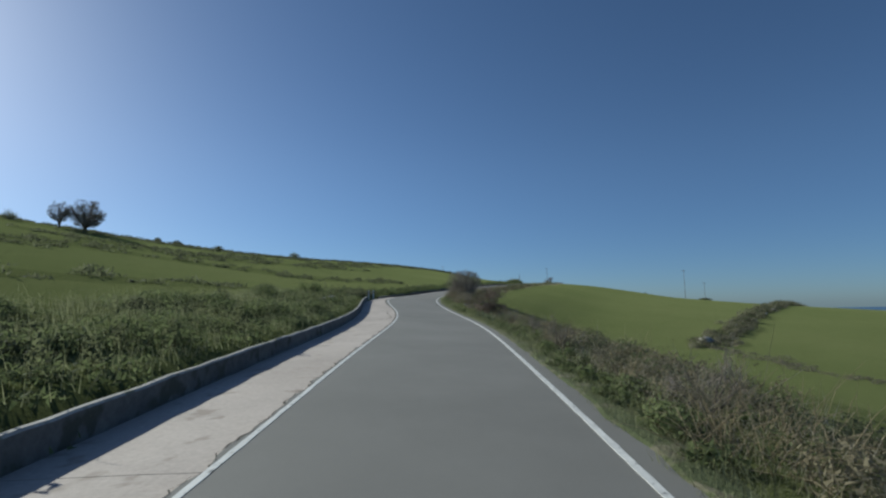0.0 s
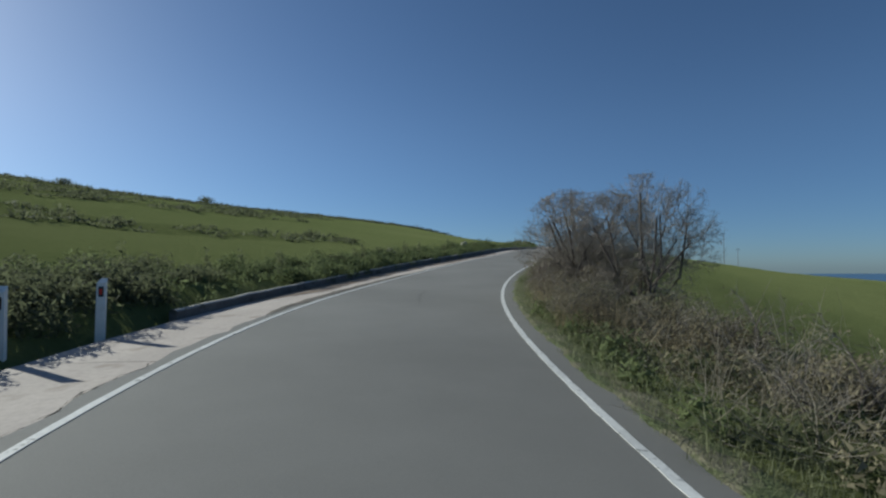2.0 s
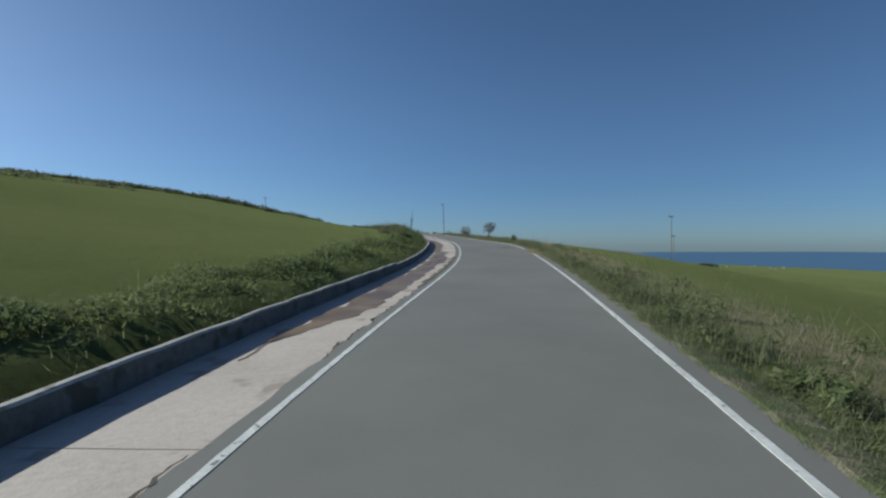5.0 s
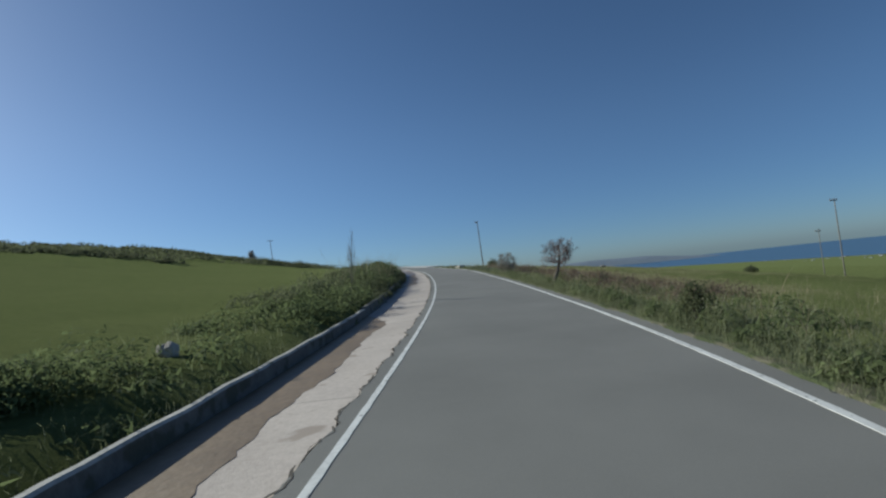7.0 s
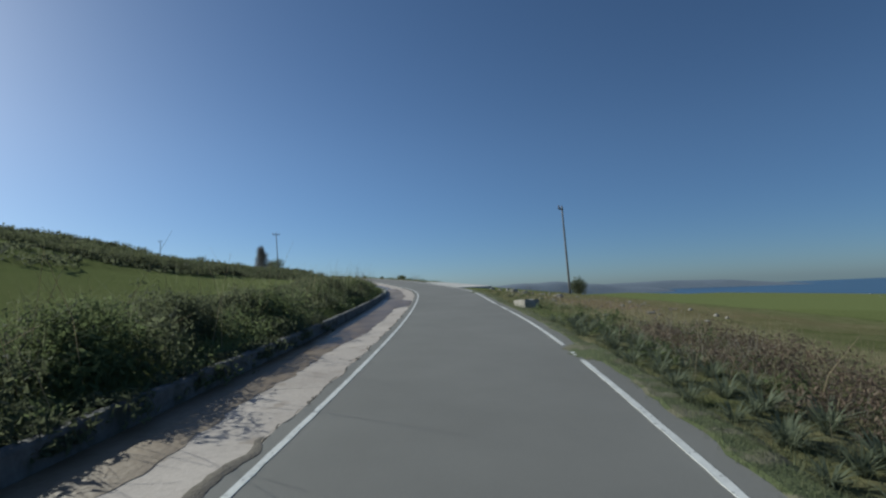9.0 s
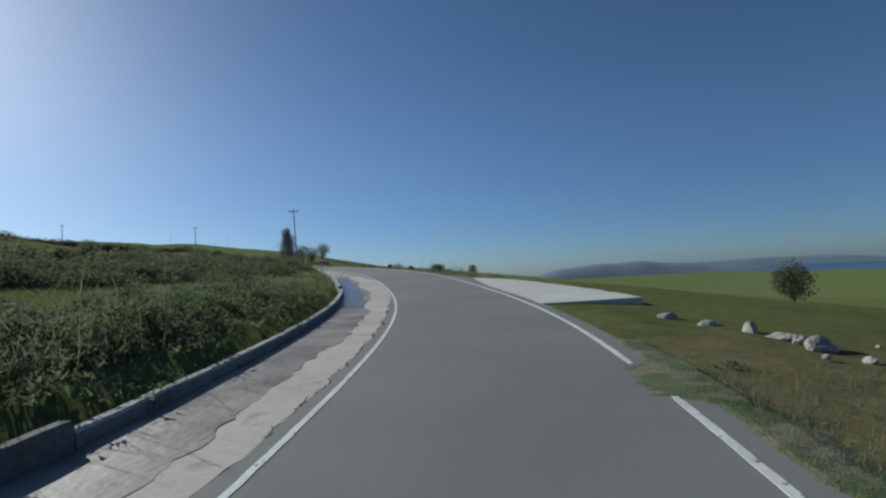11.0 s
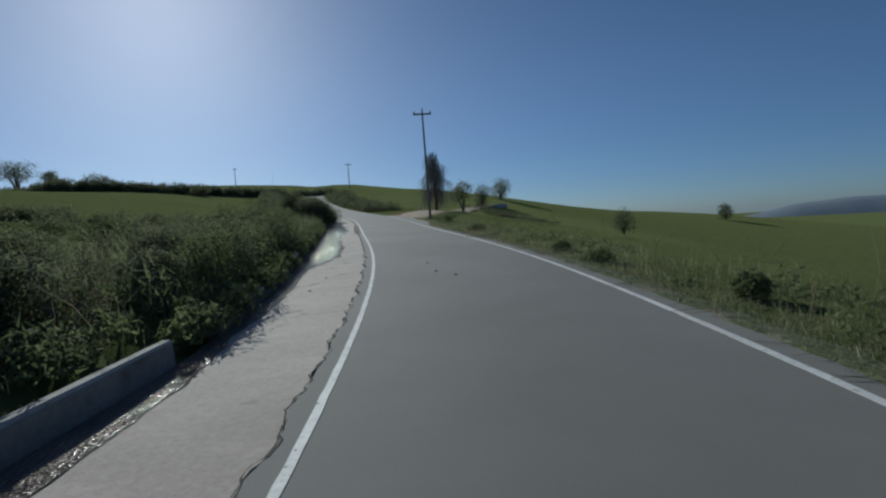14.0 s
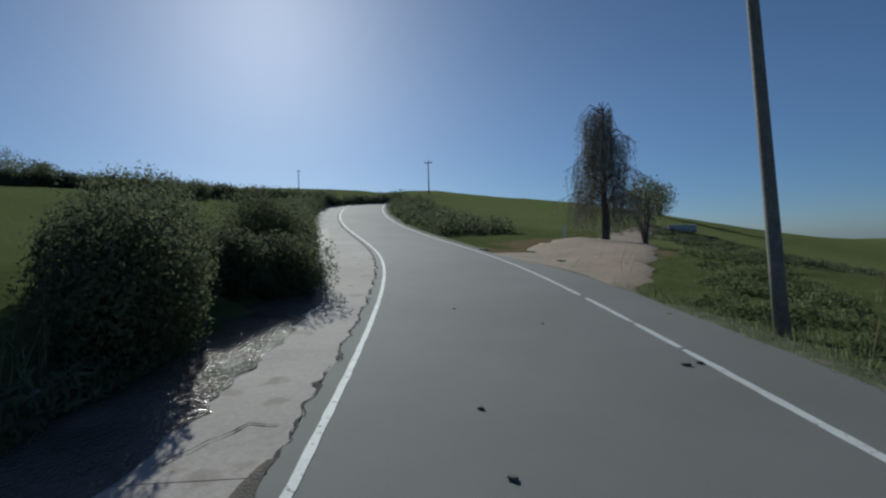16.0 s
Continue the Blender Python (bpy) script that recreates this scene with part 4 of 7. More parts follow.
tall_ = (0.3 + 0.5 * np.clip(ridge_, -0.4, 0.75) + 0.12 * step_up(s_, 112, 126)) * rw.uniform(0.7, 1.25, 1050)
clumps("roadside_weeds", p_[on_], 0.32 + 0.38 * rw.random(on_.sum()), tall_[on_], 480, 0.04, WEED, "lush dark green weeds in mounds behind the kerb wall", 29)
s_, l_, p_ = strip_places(330, -12, 180, -6.8, -4.5, rw)
p_[(s_ > 84) & (s_ < 120), 2] = np.nan
ok_ = ~((s_ > 38) & (s_ < 46) & (l_ > -5.5)) & (-l_ < left_out(s_)) & (rw.random(330) < 0.55)
p_[~ok_, 2] = np.nan
clumps("tall_weeds", p_, 0.1 + 0.12 * rw.random(330), 0.5 + 0.45 * rw.random(330), 150, 0.05, OLIVE_LEAF, "grey-green upright weeds behind the kerb wall", 30)
s_, l_, p_ = strip_places(620, 121, 181, -7.0, -3.75, rw)
heap_ = wobble(s_ + l_, 4.0, 3, 4) + 0.5 * wobble(l_ * 3 - s_, 2.2, 9)
on_ = (heap_ > -0.15) & ((-l_ > 4.3) | ((s_ > 118) & (s_ < 154)))
clumps("roadside_weeds", p_[on_], 0.3 + 0.36 * rw.random(on_.sum()), (0.34 + 0.6 * np.clip(heap_[on_] + 0.2, 0, 1.0)) * (1 - 0.4 * step_up(s_[on_], 148, 154)) * rw.uniform(0.7, 1.2, on_.sum()) * (0.6 + 0.4 * step_up(-l_[on_], 3.75, 4.5)), 340, 0.045, DARK_LEAF, "tall dark scrub behind the kerb", 32)
s_, l_, p_ = strip_places(150, 124, 152, -3.95, -3.5, rw)
p_[:, 2] = at(s_, l_)[:, 2] + 0.02
clumps("roadside_weeds", p_, 0.18 + 0.16 * rw.random(150), 0.12 + 0.2 * rw.random(150), 220, 0.045, DARK_LEAF, "dark weeds spilling over the kerb", 27)
s_, l_, p_ = strip_places(150, 49, 78, -4.2, -3.62, rw)
p_[:, 2] = np.maximum(p_[:, 2], at(s_, l_)[:, 2] + 0.02)
clumps("roadside_weeds", p_, 0.2 + 0.2 * rw.random(150), 0.3 + 0.28 * rw.random(150), 260, 0.042, WEED, "dark green weeds crowding the kerb", 26)
# dark leaf colour stands for the shade of a hollow that isn't modelled
s_, l_, p_ = strip_places(70, 40.8, 47.5, -7.0, -4.75, rw)
clumps("roadside_weeds", p_, 0.25 + 0.25 * rw.random(70), 0.25 + 0.3 * rw.random(70), 330, 0.045, DARK_LEAF, "weeds coloured dark for the shade of a hollow behind the marker posts", 25)
# great rounded mounds of weeds, each with a shaded side
rm = np.random.default_rng(640)
for seed_, n_, mat_, lab_ in ((641, 170, WEED, "rounded mounds of rank green weeds behind the kerb wall"), (642, 150, DARK_LEAF, "rounded mounds of dark weeds behind the kerb wall")):
    s_, l_, p_ = strip_places(n_, -12, 182, -9.0, -4.0, rm)
    big_ = wobble(s_ + l_, 8.0, seed_, 3)
    near_ = 4.9 - 0.45 * between(s_, 47, 76, 2) - 0.75 * between(s_, 117, 156, 3)
    low_ = between(s_, 84, 120, 4)
    on_ = (-l_ > near_) & (-l_ < left_out(s_) - 0.3) & (big_ > -0.45 + 0.2 * low_) & ((s_ > 36) | (mat_ is WEED) | (rm.random(n_) < 0.5)) & ~((s_ > 39) & (s_ < 46) & (l_ > -5.4))
    rad_ = (0.42 + 0.5 * rm.random(n_))[on_]
    tall_ = ((0.42 + 0.3 * np.clip(big_, -0.5, 1) + 0.28 * between(s_, 126, 149, 5)) * (1 - 0.35 * low_))[on_] * rm.uniform(0.75, 1.3, on_.sum())
    clumps("roadside_weeds", p_[on_], rad_, tall_, 1700, 0.05, mat_, lab_, seed_)
for a_, b_, r_, h_ in ((111.9, -5.2, 0.8, 0.5), (152.0, -5.6, 1.0, 0.75), (153.6, -5.9, 0.9, 0.6), (158.8, -5.9, 0.9, 0.7), (160.3, -5.4, 1.1, 0.95), (161.9, -5.8, 1.0, 0.85), (165.4, -4.9, 0.8, 0.75), (139.6, -4.9, 0.9, 1.05), (141.8, -5.1, 1.0, 1.1), (144.2, -5.0, 0.9, 1.0), (146.8, -5.0, 0.9, 0.9), (149.4, -5.2, 0.9, 0.85)):
    x_, y_ = beside(a_, b_)
    leafy("weed_bush", int(a_ * 10), 2 * r_, h_ * 1.15, 9000, 0.045, WEED if int(a_) % 3 == 0 else DARK_LEAF, "tall dark mound of weeds behind the kerb", "bush", x=x_, y=y_, lobes=8)
# rounded bushes on the bank above the wet gutter
rb = np.random.default_rng(731)
for k_ in range(34):
    a_, b_ = 196.0 + 19 * rb.random(), -5.2 - 7.0 * rb.random() ** 1.3
    if a_ < 200 and b_ > -7.5:
        b_ -= 3.0
    x_, y_ = beside(a_, b_)
    w_ = rb.uniform(0.8, 1.8)
    leafy("bush", 740 + k_, w_, w_ * rb.uniform(0.5, 0.7), 3600, 0.04, (OLIVE_LEAF, WEED, DARK_LEAF)[k_ % 3], "rounded grey-green bush on the overgrown bank", "bush", x=x_, y=y_, lobes=6, group="bushes of the bank")
# weeds and scrub on the later banks
s_, l_, p_ = strip_places(560, 197, 229, -8.5, -3.7, rw)
p_[(s_ < 212) & (rw.random(560) < 0.65), 2] = np.nan
clumps("roadside_weeds", p_, 0.2 + 0.28 * rw.random(560), 0.12 + 0.45 * rw.random(560) ** 1.5, 260, 0.045, WEED, "lush green weeds on the bank above the kerb", 33)
s_, l_, p_ = strip_places(330, 190, 224, -15.5, -6.5, rw)
p_ = p_[wobble(s_ + 0.6 * l_, 5.0, 5, 4) + 0.7 * wobble(l_ * 1.6 - s_ * 0.4, 3.1, 2, 4) > 0.1]
clumps("bank_scrub", p_, 0.35 + 0.55 * rw.random(len(p_)), 0.25 + 0.6 * rw.random(len(p_)) ** 1.5, 700, 0.055, OLIVE_LEAF, "low dark scrub covering the bank", 34, "scrub")
s_, l_, p_ = strip_places(330, 168, 184, -30, -14, rw)
p_ = p_[wobble(s_ + 0.6 * l_, 5.0, 5, 4) + 0.7 * wobble(l_ * 1.6 - s_ * 0.4, 3.1, 2, 4) > 0.0]
clumps("bank_scrub", p_, 0.45 + 0.6 * rw.random(len(p_)), 0.2 + 0.35 * rw.random(len(p_)), 420, 0.065, OLIVE_LEAF, "low dark scrub covering the bank", 35, "scrub")
s_, l_, p_ = strip_places(420, 244, 284, -6.5, -4.1, rw)
clumps("roadside_weeds", p_, 0.35 + 0.45 * rw.random(420), 0.6 + 0.8 * rw.random(420), 120, 0.09, DARK_LEAF, "dark overgrown hedge along the kerb", 36)
s_, l_, p_ = strip_places(300, 252, 286, 2.6, 6.5, rw)
clumps("roadside_weeds", p_, 0.35 + 0.5 * rw.random(300), 0.5 + 0.7 * rw.random(300), 110, 0.1, DARK_LEAF, "dark overgrown hedge along the lane", 37)
# scrub on terraces of the hillside
px_, py_ = rw.uniform(-190, 20, 9000), rw.uniform(-5, 330, 9000)
px_[:3000], py_[:3000] = rw.uniform(-55, 10, 3000), rw.uniform(15, 200, 3000)
ls_, ll_ = land_lat(px_, py_)
ca_ = -ll_ + 5.0 * wobble(ls_, 30.0, 3) + 2.0 * wobble(ls_, 9.0, 8)
patch_ = wobble(px_ * 0.7 + py_ * 0.5, 14, 2) + wobble(py_ - px_ * 0.6, 19, 6)
on_ = (((ca_ > 34) & (ca_ < 43) & (ls_ < 130)) | ((ca_ > 60) & (ca_ < 75) & (ls_ < 125)) | ((ca_ > 100) & (ca_ < 135)) | ((-ll_ > 25) & (-ll_ < 45) & (ls_ > 146) & (ls_ < 190))) & (patch_ > -0.15)
on_ |= (band_cover(px_, py_) > 0.5) & (rw.random(9000) < 0.9)
hp_ = np.stack([px_, py_, ground_z(px_, py_)], -1)[on_]
clumps("hillside_scrub", hp_, 0.4 + 0.8 * rw.random(len(hp_)), 0.14 + 0.6 * rw.random(len(hp_)) ** 2, 70, 0.15, DARK_LEAF, "dark olive scrub in bands across the hillside", 38, "scrub")


def along(places, n, spread, r):
    """Random places scattered about a bent line."""
    pl = np.array(places, float)
    d = np.concatenate([[0], np.cumsum(np.hypot(*np.diff(pl, axis=0).T))])
    u = r.uniform(0, d[-1], n)
    x, y = np.interp(u, d, pl[:, 0]) + spread * r.normal(size=n), np.interp(u, d, pl[:, 1]) + spread * r.normal(size=n)
    return np.stack([x, y, ground_z(x, y)], -1)


crest_ = along([(-90, 74), (-73, 80), (-56, 92), (-47, 101), (-37, 119), (-24, 142), (-9, 142), (3, 144)], 900, 0.9, rw)
clumps("crest_hedge", crest_, 0.4 + 0.6 * rw.random(900), 0.15 + 0.5 * rw.random(900) ** 1.5, 70, 0.13, DARK_LEAF, "low dark hedge along the hill's crest", 380, "hedge")
ridge_line = along([(-24, 146), (-18, 154), (-13, 160), (-6, 165), (-9, 176), (-4, 182)], 260, 1.4, rw)
clumps("ridge_scrub", ridge_line, 0.5 + 0.9 * rw.random(260), 0.2 + 0.6 * rw.random(260) ** 2, 200, 0.13, DARK_LEAF, "dark scrub along the ridge behind the field", 381, "scrub")
wall_ = along([(3, 162), (7, 166), (9, 170), (9.5, 176), (8.3, 183), (6.5, 187.5)], 300, 1.1, rw)
lift_ = 0.75 + 0.45 * wobble(wall_[:, 0] + wall_[:, 1], 5.0, 3, 3)
clumps("thicket", wall_[:200], 0.5 + 0.6 * rw.random(200), (0.35 + 0.6 * rw.random(200)) * lift_[:200], 620, 0.055, DARK_LEAF, "dark dense thicket on a steep bank", 382, "thicket")
clumps("thicket", wall_[200:], 0.5 + 0.6 * rw.random(100), (0.35 + 0.55 * rw.random(100)) * lift_[200:], 620, 0.055, OLIVE_LEAF, "grey-green scrub on a steep bank", 383, "thicket")
# rows of scrub on the slope below the lane
k_ = rw.random(700)
rx_, ry_ = 19 + 66 * k_ + 0.6 * rw.normal(size=700), 39 + 86 * k_ + 0.6 * rw.normal(size=700)
row_ = np.stack([rx_, ry_, ground_z(rx_, ry_)], -1)
for part_, mat_ in ((slice(0, 330), OLIVE_LEAF), (slice(330, 700), GREY_LEAF)):
    n_ = len(k_[part_])
    clumps("field_hedge", row_[part_], 0.3 + 0.45 * rw.random(n_), (0.25 + 0.5 * rw.random(n_)) * (0.9 + k_[part_]), 190, 0.07, mat_, "low grey-green hedge over a field bank", 39 if mat_ is OLIVE_LEAF else 391, "hedge")
k_ = rw.random(200)
rx_, ry_ = 20 + 8 * k_ + 0.8 * rw.normal(size=200), 40 - 36 * k_ + 0.7 * rw.normal(size=200)
row_ = np.stack([rx_, ry_, ground_z(rx_, ry_)], -1)
clumps("field_hedge", row_, 0.3 + 0.3 * rw.random(200), 0.06 + 0.16 * rw.random(200), 130, 0.05, GREY_LEAF, "low grey-green hedge over a field bank", 40, "hedge")
# grass along both sides of the lane
s_, l_, p_ = strip_places(60000, -12, 182, -9.5, -3.68, rw)
heap_ = wobble(s_ + 1.5 * l_, 4.5, 7, 4) + 0.7 * wobble(l_ * 2.5 - s_ * 0.5, 2.6, 4)
grass_mass("verge_grass", np.where((-l_ > left_out(s_) + 0.3 * rw.random(60000))[:, None], np.nan, p_), (0.2 + 0.24 * rw.random(60000)) * (1 + 0.4 * np.clip(heap_, -1, 1.2)) * (0.4 + 0.6 * step_up(-l_, 4.3, 5.0)) * np.where((s_ > 38) & (s_ < 46), 0.5, 1), 0.009 + 0 * s_, 0.55 + 0 * s_, GRASS, "rank green grass behind the kerb wall", 41)
s_, l_, p_ = strip_places(16000, 181, 198, -13, -3.86, rw)
grass_mass("verge_grass", p_, 0.05 + 0.1 * rw.random(16000) ** 2, 0.009 + 0 * s_, 0.5 + 0 * s_, GRASS, "short green grass on the terrace", 42)
s_ = rw.uniform(-12, 236, 95000)
s_ = s_[~((s_ > 168) & (s_ < 186.6))]
l_ = right_edge(s_) - 0.05 + 0.5 * rw.random(len(s_)) ** 1.3 + 0.05 * wobble(s_, 0.8, 4, 4)
p_ = at(s_, l_, -0.01)
grass_mass("verge_grass", p_, 0.06 + 0.16 * rw.random(len(p_)), 0.008 + 0 * s_, 0.9 + 0 * s_, GRASS, "short grass creeping over the lane's edge", 47)
s_, l_, p_ = strip_places(90000, -12, 240, 2.2, 4.6, rw)
edge_ = right_edge(s_) + 0.02 + 0.25 * rw.random(90000) ** 2
ok_ = (l_ > edge_) & ~((s_ > 30.6) & (s_ < 36.2) & (l_ > 3.3)) & ~((s_ > 168) & (s_ < 186.6) & (l_ < 6.2)) & ~((s_ > 234) & (l_ < 5))
p_ = p_[ok_]
grass_mass("verge_grass", p_, 0.09 + 0.17 * rw.random(len(p_)), 0.009 + 0 * p_[:, 0], 0.6 + 0 * p_[:, 0], GRASS, "green grass along the edge of the lane", 43)
s_, l_, p_ = strip_places(60000, -12, 166, 2.9, 7.5, rw)
p_[(l_ > 5.2) & (s_ < 116), 2] = np.nan
ok_ = (wobble(s_, 5, 3) + wobble(l_ * 3 + s_, 4, 8) > 0.25 - 0.75 * step_up(s_, 40, 55)) & ~((s_ > 30.4) & (s_ < 36.4) & (l_ < 5.2))
p_ = p_[ok_]
grass_mass("dry_grass", p_, 0.12 + 0.33 * rw.random(len(p_)) ** 2.5, 0.006 + 0 * p_[:, 0], 0.35 + 0 * p_[:, 0], STRAW, "dry straw-coloured grass on the verge", 44)
s_, l_, p_ = strip_places(14000, 186, 240, 2.6, 6.0, rw)
ok_ = ~((s_ > 233) & (l_ < 5))
p_ = p_[ok_]
grass_mass("verge_grass", p_, 0.1 + 0.2 * rw.random(len(p_)), 0.009 + 0 * p_[:, 0], 0.6 + 0 * p_[:, 0], GRASS, "rough green grass on the verge", 45)
s_, l_, p_ = strip_places(420, -12, 233, 2.45, 4.6, rw)
ok_ = ~((s_ > 168) & (s_ < 187)) & (l_ > right_edge(s_) + 0.3)
p_ = p_[ok_]
clumps("verge_weeds", p_, 0.15 + 0.28 * rw.random(len(p_)), 0.12 + 0.3 * rw.random(len(p_)), 150, 0.04, WEED, "low green weeds along the verge", 46)
s_, l_, p_ = strip_places(230, 40, 57, 3.0, 5.2, rw)
p_ = p_[:110]
clumps("dry_scrub", p_, 0.15 + 0.25 * rw.random(110), 0.12 + 0.25 * rw.random(110), 150, 0.024, DRY_LEAF, "brown dry undergrowth on the verge", 47, "scrub")
s_, l_, p_ = strip_places(120, 8, 29.5, 2.9, 5.5, rw)
clumps("dry_scrub", p_, 0.2 + 0.35 * rw.random(120), 0.15 + 0.3 * rw.random(120), 200, 0.032, DRY_LEAF, "brown dry undergrowth on the verge", 48, "scrub")
s_, l_, p_ = strip_places(420, 118, 150, 3.3, 5.6, rw)
clumps("dry_scrub", p_, 0.2 + 0.3 * rw.random(420), 0.15 + 0.3 * rw.random(420), 200, 0.024, RUST_LEAF, "brown dry undergrowth on the verge", 49, "scrub")


def stalks(name, n, s0, s1, l0, l1, high, seed, label):
    """Thin dead stems standing and leaning in the verge."""
    r = np.random.default_rng(seed)
    _, _, p = strip_places(n, s0, s1, l0, l1, r)
    paths = []
    for q in p:
        h = high * r.uniform(0.4, 1.2)
        a_, b_ = r.uniform(0, 6.3), r.uniform(0.05, 0.7)
        d = np.array([math.cos(a_) * b_, math.sin(a_) * b_, 1.0])
        d2 = d + 0.3 * r.normal(size=3)
        paths.append((np.array([q - [0, 0, 0.05], q + d * h * 0.5, q + d * h * 0.5 + d2 * h * 0.5]), np.array([0.005, 0.004, 0.002]) * r.uniform(0.6, 1.3)))
        if r.random() < 0.4:
            m = q + d * h * 0.5
            paths.append((np.array([m, m + 0.3 * h * unit(d + r.normal(size=3))]), np.array([0.004, 0.002])))
    v, q = tubes(paths, 4)
    return tagged(new(name, bulk_mesh(name, v, q, None, STRAW)), label, "dead stems", kind="stuff")


rd = np.random.default_rng(66)
s_, l_, p_ = strip_places(330, 222, 241, 3.0, 8.0, rd)
on_ = (l_ > right_edge(s_) + 0.3) & (l_ < 6.5 + 0.5 * (s_ - 236)) & (l_ > 3.2 + 0.62 * np.maximum(s_ - 234.0, 0) + 0.3 * rd.random(330))
clumps("verge_weeds", p_[on_], 0.2 + 0.25 * rd.random(on_.sum()), 0.1 + 0.2 * rd.random(on_.sum()), 330, 0.035, WEED, "rank green weeds on the bank round the pole", 666)
s_ = rd.uniform(203.6, 226, 240)
l_ = kerb_lat(s_) - 0.04 - 0.5 * rd.random(240)
clumps("roadside_weeds", at(s_, l_, 0.03), 0.16 + 0.18 * rd.random(240), 0.2 + 0.2 * rd.random(240), 330, 0.042, WEED, "rank weeds leaning over the wet gutter", 671)
s_, l_, p_ = strip_places(150, 194, 204.5, -7.6, -3.95, rd)
on_ = (s_ > 197.5 - 0.9 * (-l_ - 4)) & (wobble(s_ + l_, 2.5, 3) > -0.5)
clumps("roadside_weeds", p_[on_], 0.22 + 0.3 * rd.random(on_.sum()), 0.2 + 0.4 * rd.random(on_.sum()) ** 1.3, 420, 0.04, OLIVE_LEAF, "grey-green weeds at the foot of the bank", 673)
s_, l_, p_ = strip_places(16000, 204, 231, -8.0, -4.0, rd)
grass_mass("verge_grass", p_, 0.35 + 0.4 * rd.random(16000), 0.011 + 0 * s_, 0.6 + 0 * s_, GRASS, "long green grass on the bank above the gutter", 672)
s_, l_, p_ = strip_places(46, 227.4, 231.6, -4.15, -3.75, rd)
clumps("roadside_weeds", at(s_, l_, 0.0), 0.18 + 0.2 * rd.random(46), 0.15 + 0.2 * rd.random(46), 330, 0.042, DARK_LEAF, "dark weeds hanging over the end of the kerb", 667)
s_ = rd.uniform(-12, 118, 15000)
l_ = -3.6 - 0.75 * rd.random(15000) ** 1.3
grass_mass("verge_grass", np.where(((s_ > 38.5) & (s_ < 43.8))[:, None], np.nan, at(s_, l_, 0.0)), (0.08 + 0.16 * rd.random(15000)) * (1 + 0.5 * wobble(s_, 1.6, 5, 4)), 0.01 + 0 * s_, 0.7 + 0 * s_, GRASS, "bright green grass along the kerb's back", 668)
# rank green grass and leafy weeds against the asphalt
s_ = rd.uniform(84, 139, 26000)
l_ = right_edge(s_) + 0.05 + 0.95 * rd.random(26000) ** 1.1
grass_mass("verge_grass", np.where((wobble(s_, 3.0, 5, 4) + 1.0 > l_ - right_edge(s_))[:, None], at(s_, l_, -0.03), np.nan), 0.2 + 0.24 * rd.random(26000), 0.011 + 0 * s_, 0.55 + 0 * s_, GRASS, "rank green grass standing at the lane's edge", 660)
s_ = rd.uniform(-8, 84, 26000)
l_ = right_edge(s_) + 0.05 + 0.85 * rd.random(26000) ** 1.2
grass_mass("verge_grass", at(s_, l_, -0.03), (0.1 + 0.18 * rd.random(26000)) * (1 + 0.5 * wobble(s_, 2.2, 5, 4)), 0.011 + 0 * s_, 0.7 + 0 * s_, GRASS, "rough green grass at the lane's edge", 661)
s_ = rd.uniform(-8, 135, 300)
l_ = right_edge(s_) + 0.25 + 0.55 * rd.random(300)
clumps("verge_weeds", at(s_, l_, -0.04), 0.13 + 0.16 * rd.random(300), 0.12 + 0.2 * rd.random(300), 170, 0.05, WEED, "leafy green weeds at the lane's edge", 662)
s_, l_, p_ = strip_places(12000, 40, 84, 2.55, 4.4, rd)
ok_ = (wobble(s_ + l_, 2.4, 4, 4) > -0.3) & (l_ > right_edge(s_) + 0.35)
p_ = p_[ok_]
grass_mass("dry_grass", p_, 0.22 + 0.3 * rd.random(len(p_)), 0.005 + 0 * p_[:, 0], 0.9 + 0 * p_[:, 0], GREY_STRAW, "tangled grey dead grass on the verge", 67)
s_, l_, p_ = strip_places(4500, 0, 40, 2.9, 4.6, rd)
ok_ = (wobble(s_ + l_, 2.4, 4, 4) > 0.0) & ~((s_ > 30) & (s_ < 37))
p_ = p_[ok_]
grass_mass("dry_grass", p_, 0.25 + 0.3 * rd.random(len(p_)), 0.005 + 0 * p_[:, 0], 0.9 + 0 * p_[:, 0], GREY_STRAW, "tangled grey dead grass on the verge", 68)
s_, l_, p_ = strip_places(6000, 49, 70, 2.55, 3.9, rd)
ok_ = (wobble(s_ + 2 * l_, 1.8, 6, 4) > 0.0) & (l_ > right_edge(s_) + 0.35)
p_ = p_[ok_]
grass_mass("dry_grass", p_, 0.25 + 0.35 * rd.random(len(p_)), 0.005 + 0 * p_[:, 0], 1.0 + 0 * p_[:, 0], STRAW, "pale straw tangled on the verge", 73)
s_, l_, p_ = strip_places(4500, 1, 15, 2.6, 4.3, rd)
ok_ = (wobble(s_ + 2 * l_, 1.6, 5, 4) > -0.1) & (l_ > right_edge(s_) + 0.4)
p_ = p_[ok_]
grass_mass("dry_grass", p_, 0.25 + 0.3 * rd.random(len(p_)), 0.006 + 0 * p_[:, 0], 1.1 + 0 * p_[:, 0], GREY_STRAW, "matted grey dead grass on the verge", 72)
s_, l_, p_ = strip_places(16000, 84, 150, 3.0, 5.0, rd)
ok_ = wobble(s_ + l_, 2.4, 4, 4) > 0.05
p_ = p_[ok_]
grass_mass("dry_grass", p_, 0.22 + 0.25 * rd.random(len(p_)), 0.005 + 0 * p_[:, 0], 0.8 + 0 * p_[:, 0], GREY_STRAW, "tangled grey dead grass on the verge", 69)
s_, l_, p_ = strip_places(7000, 43.2, 48.5, 2.45, 3.5, rd)
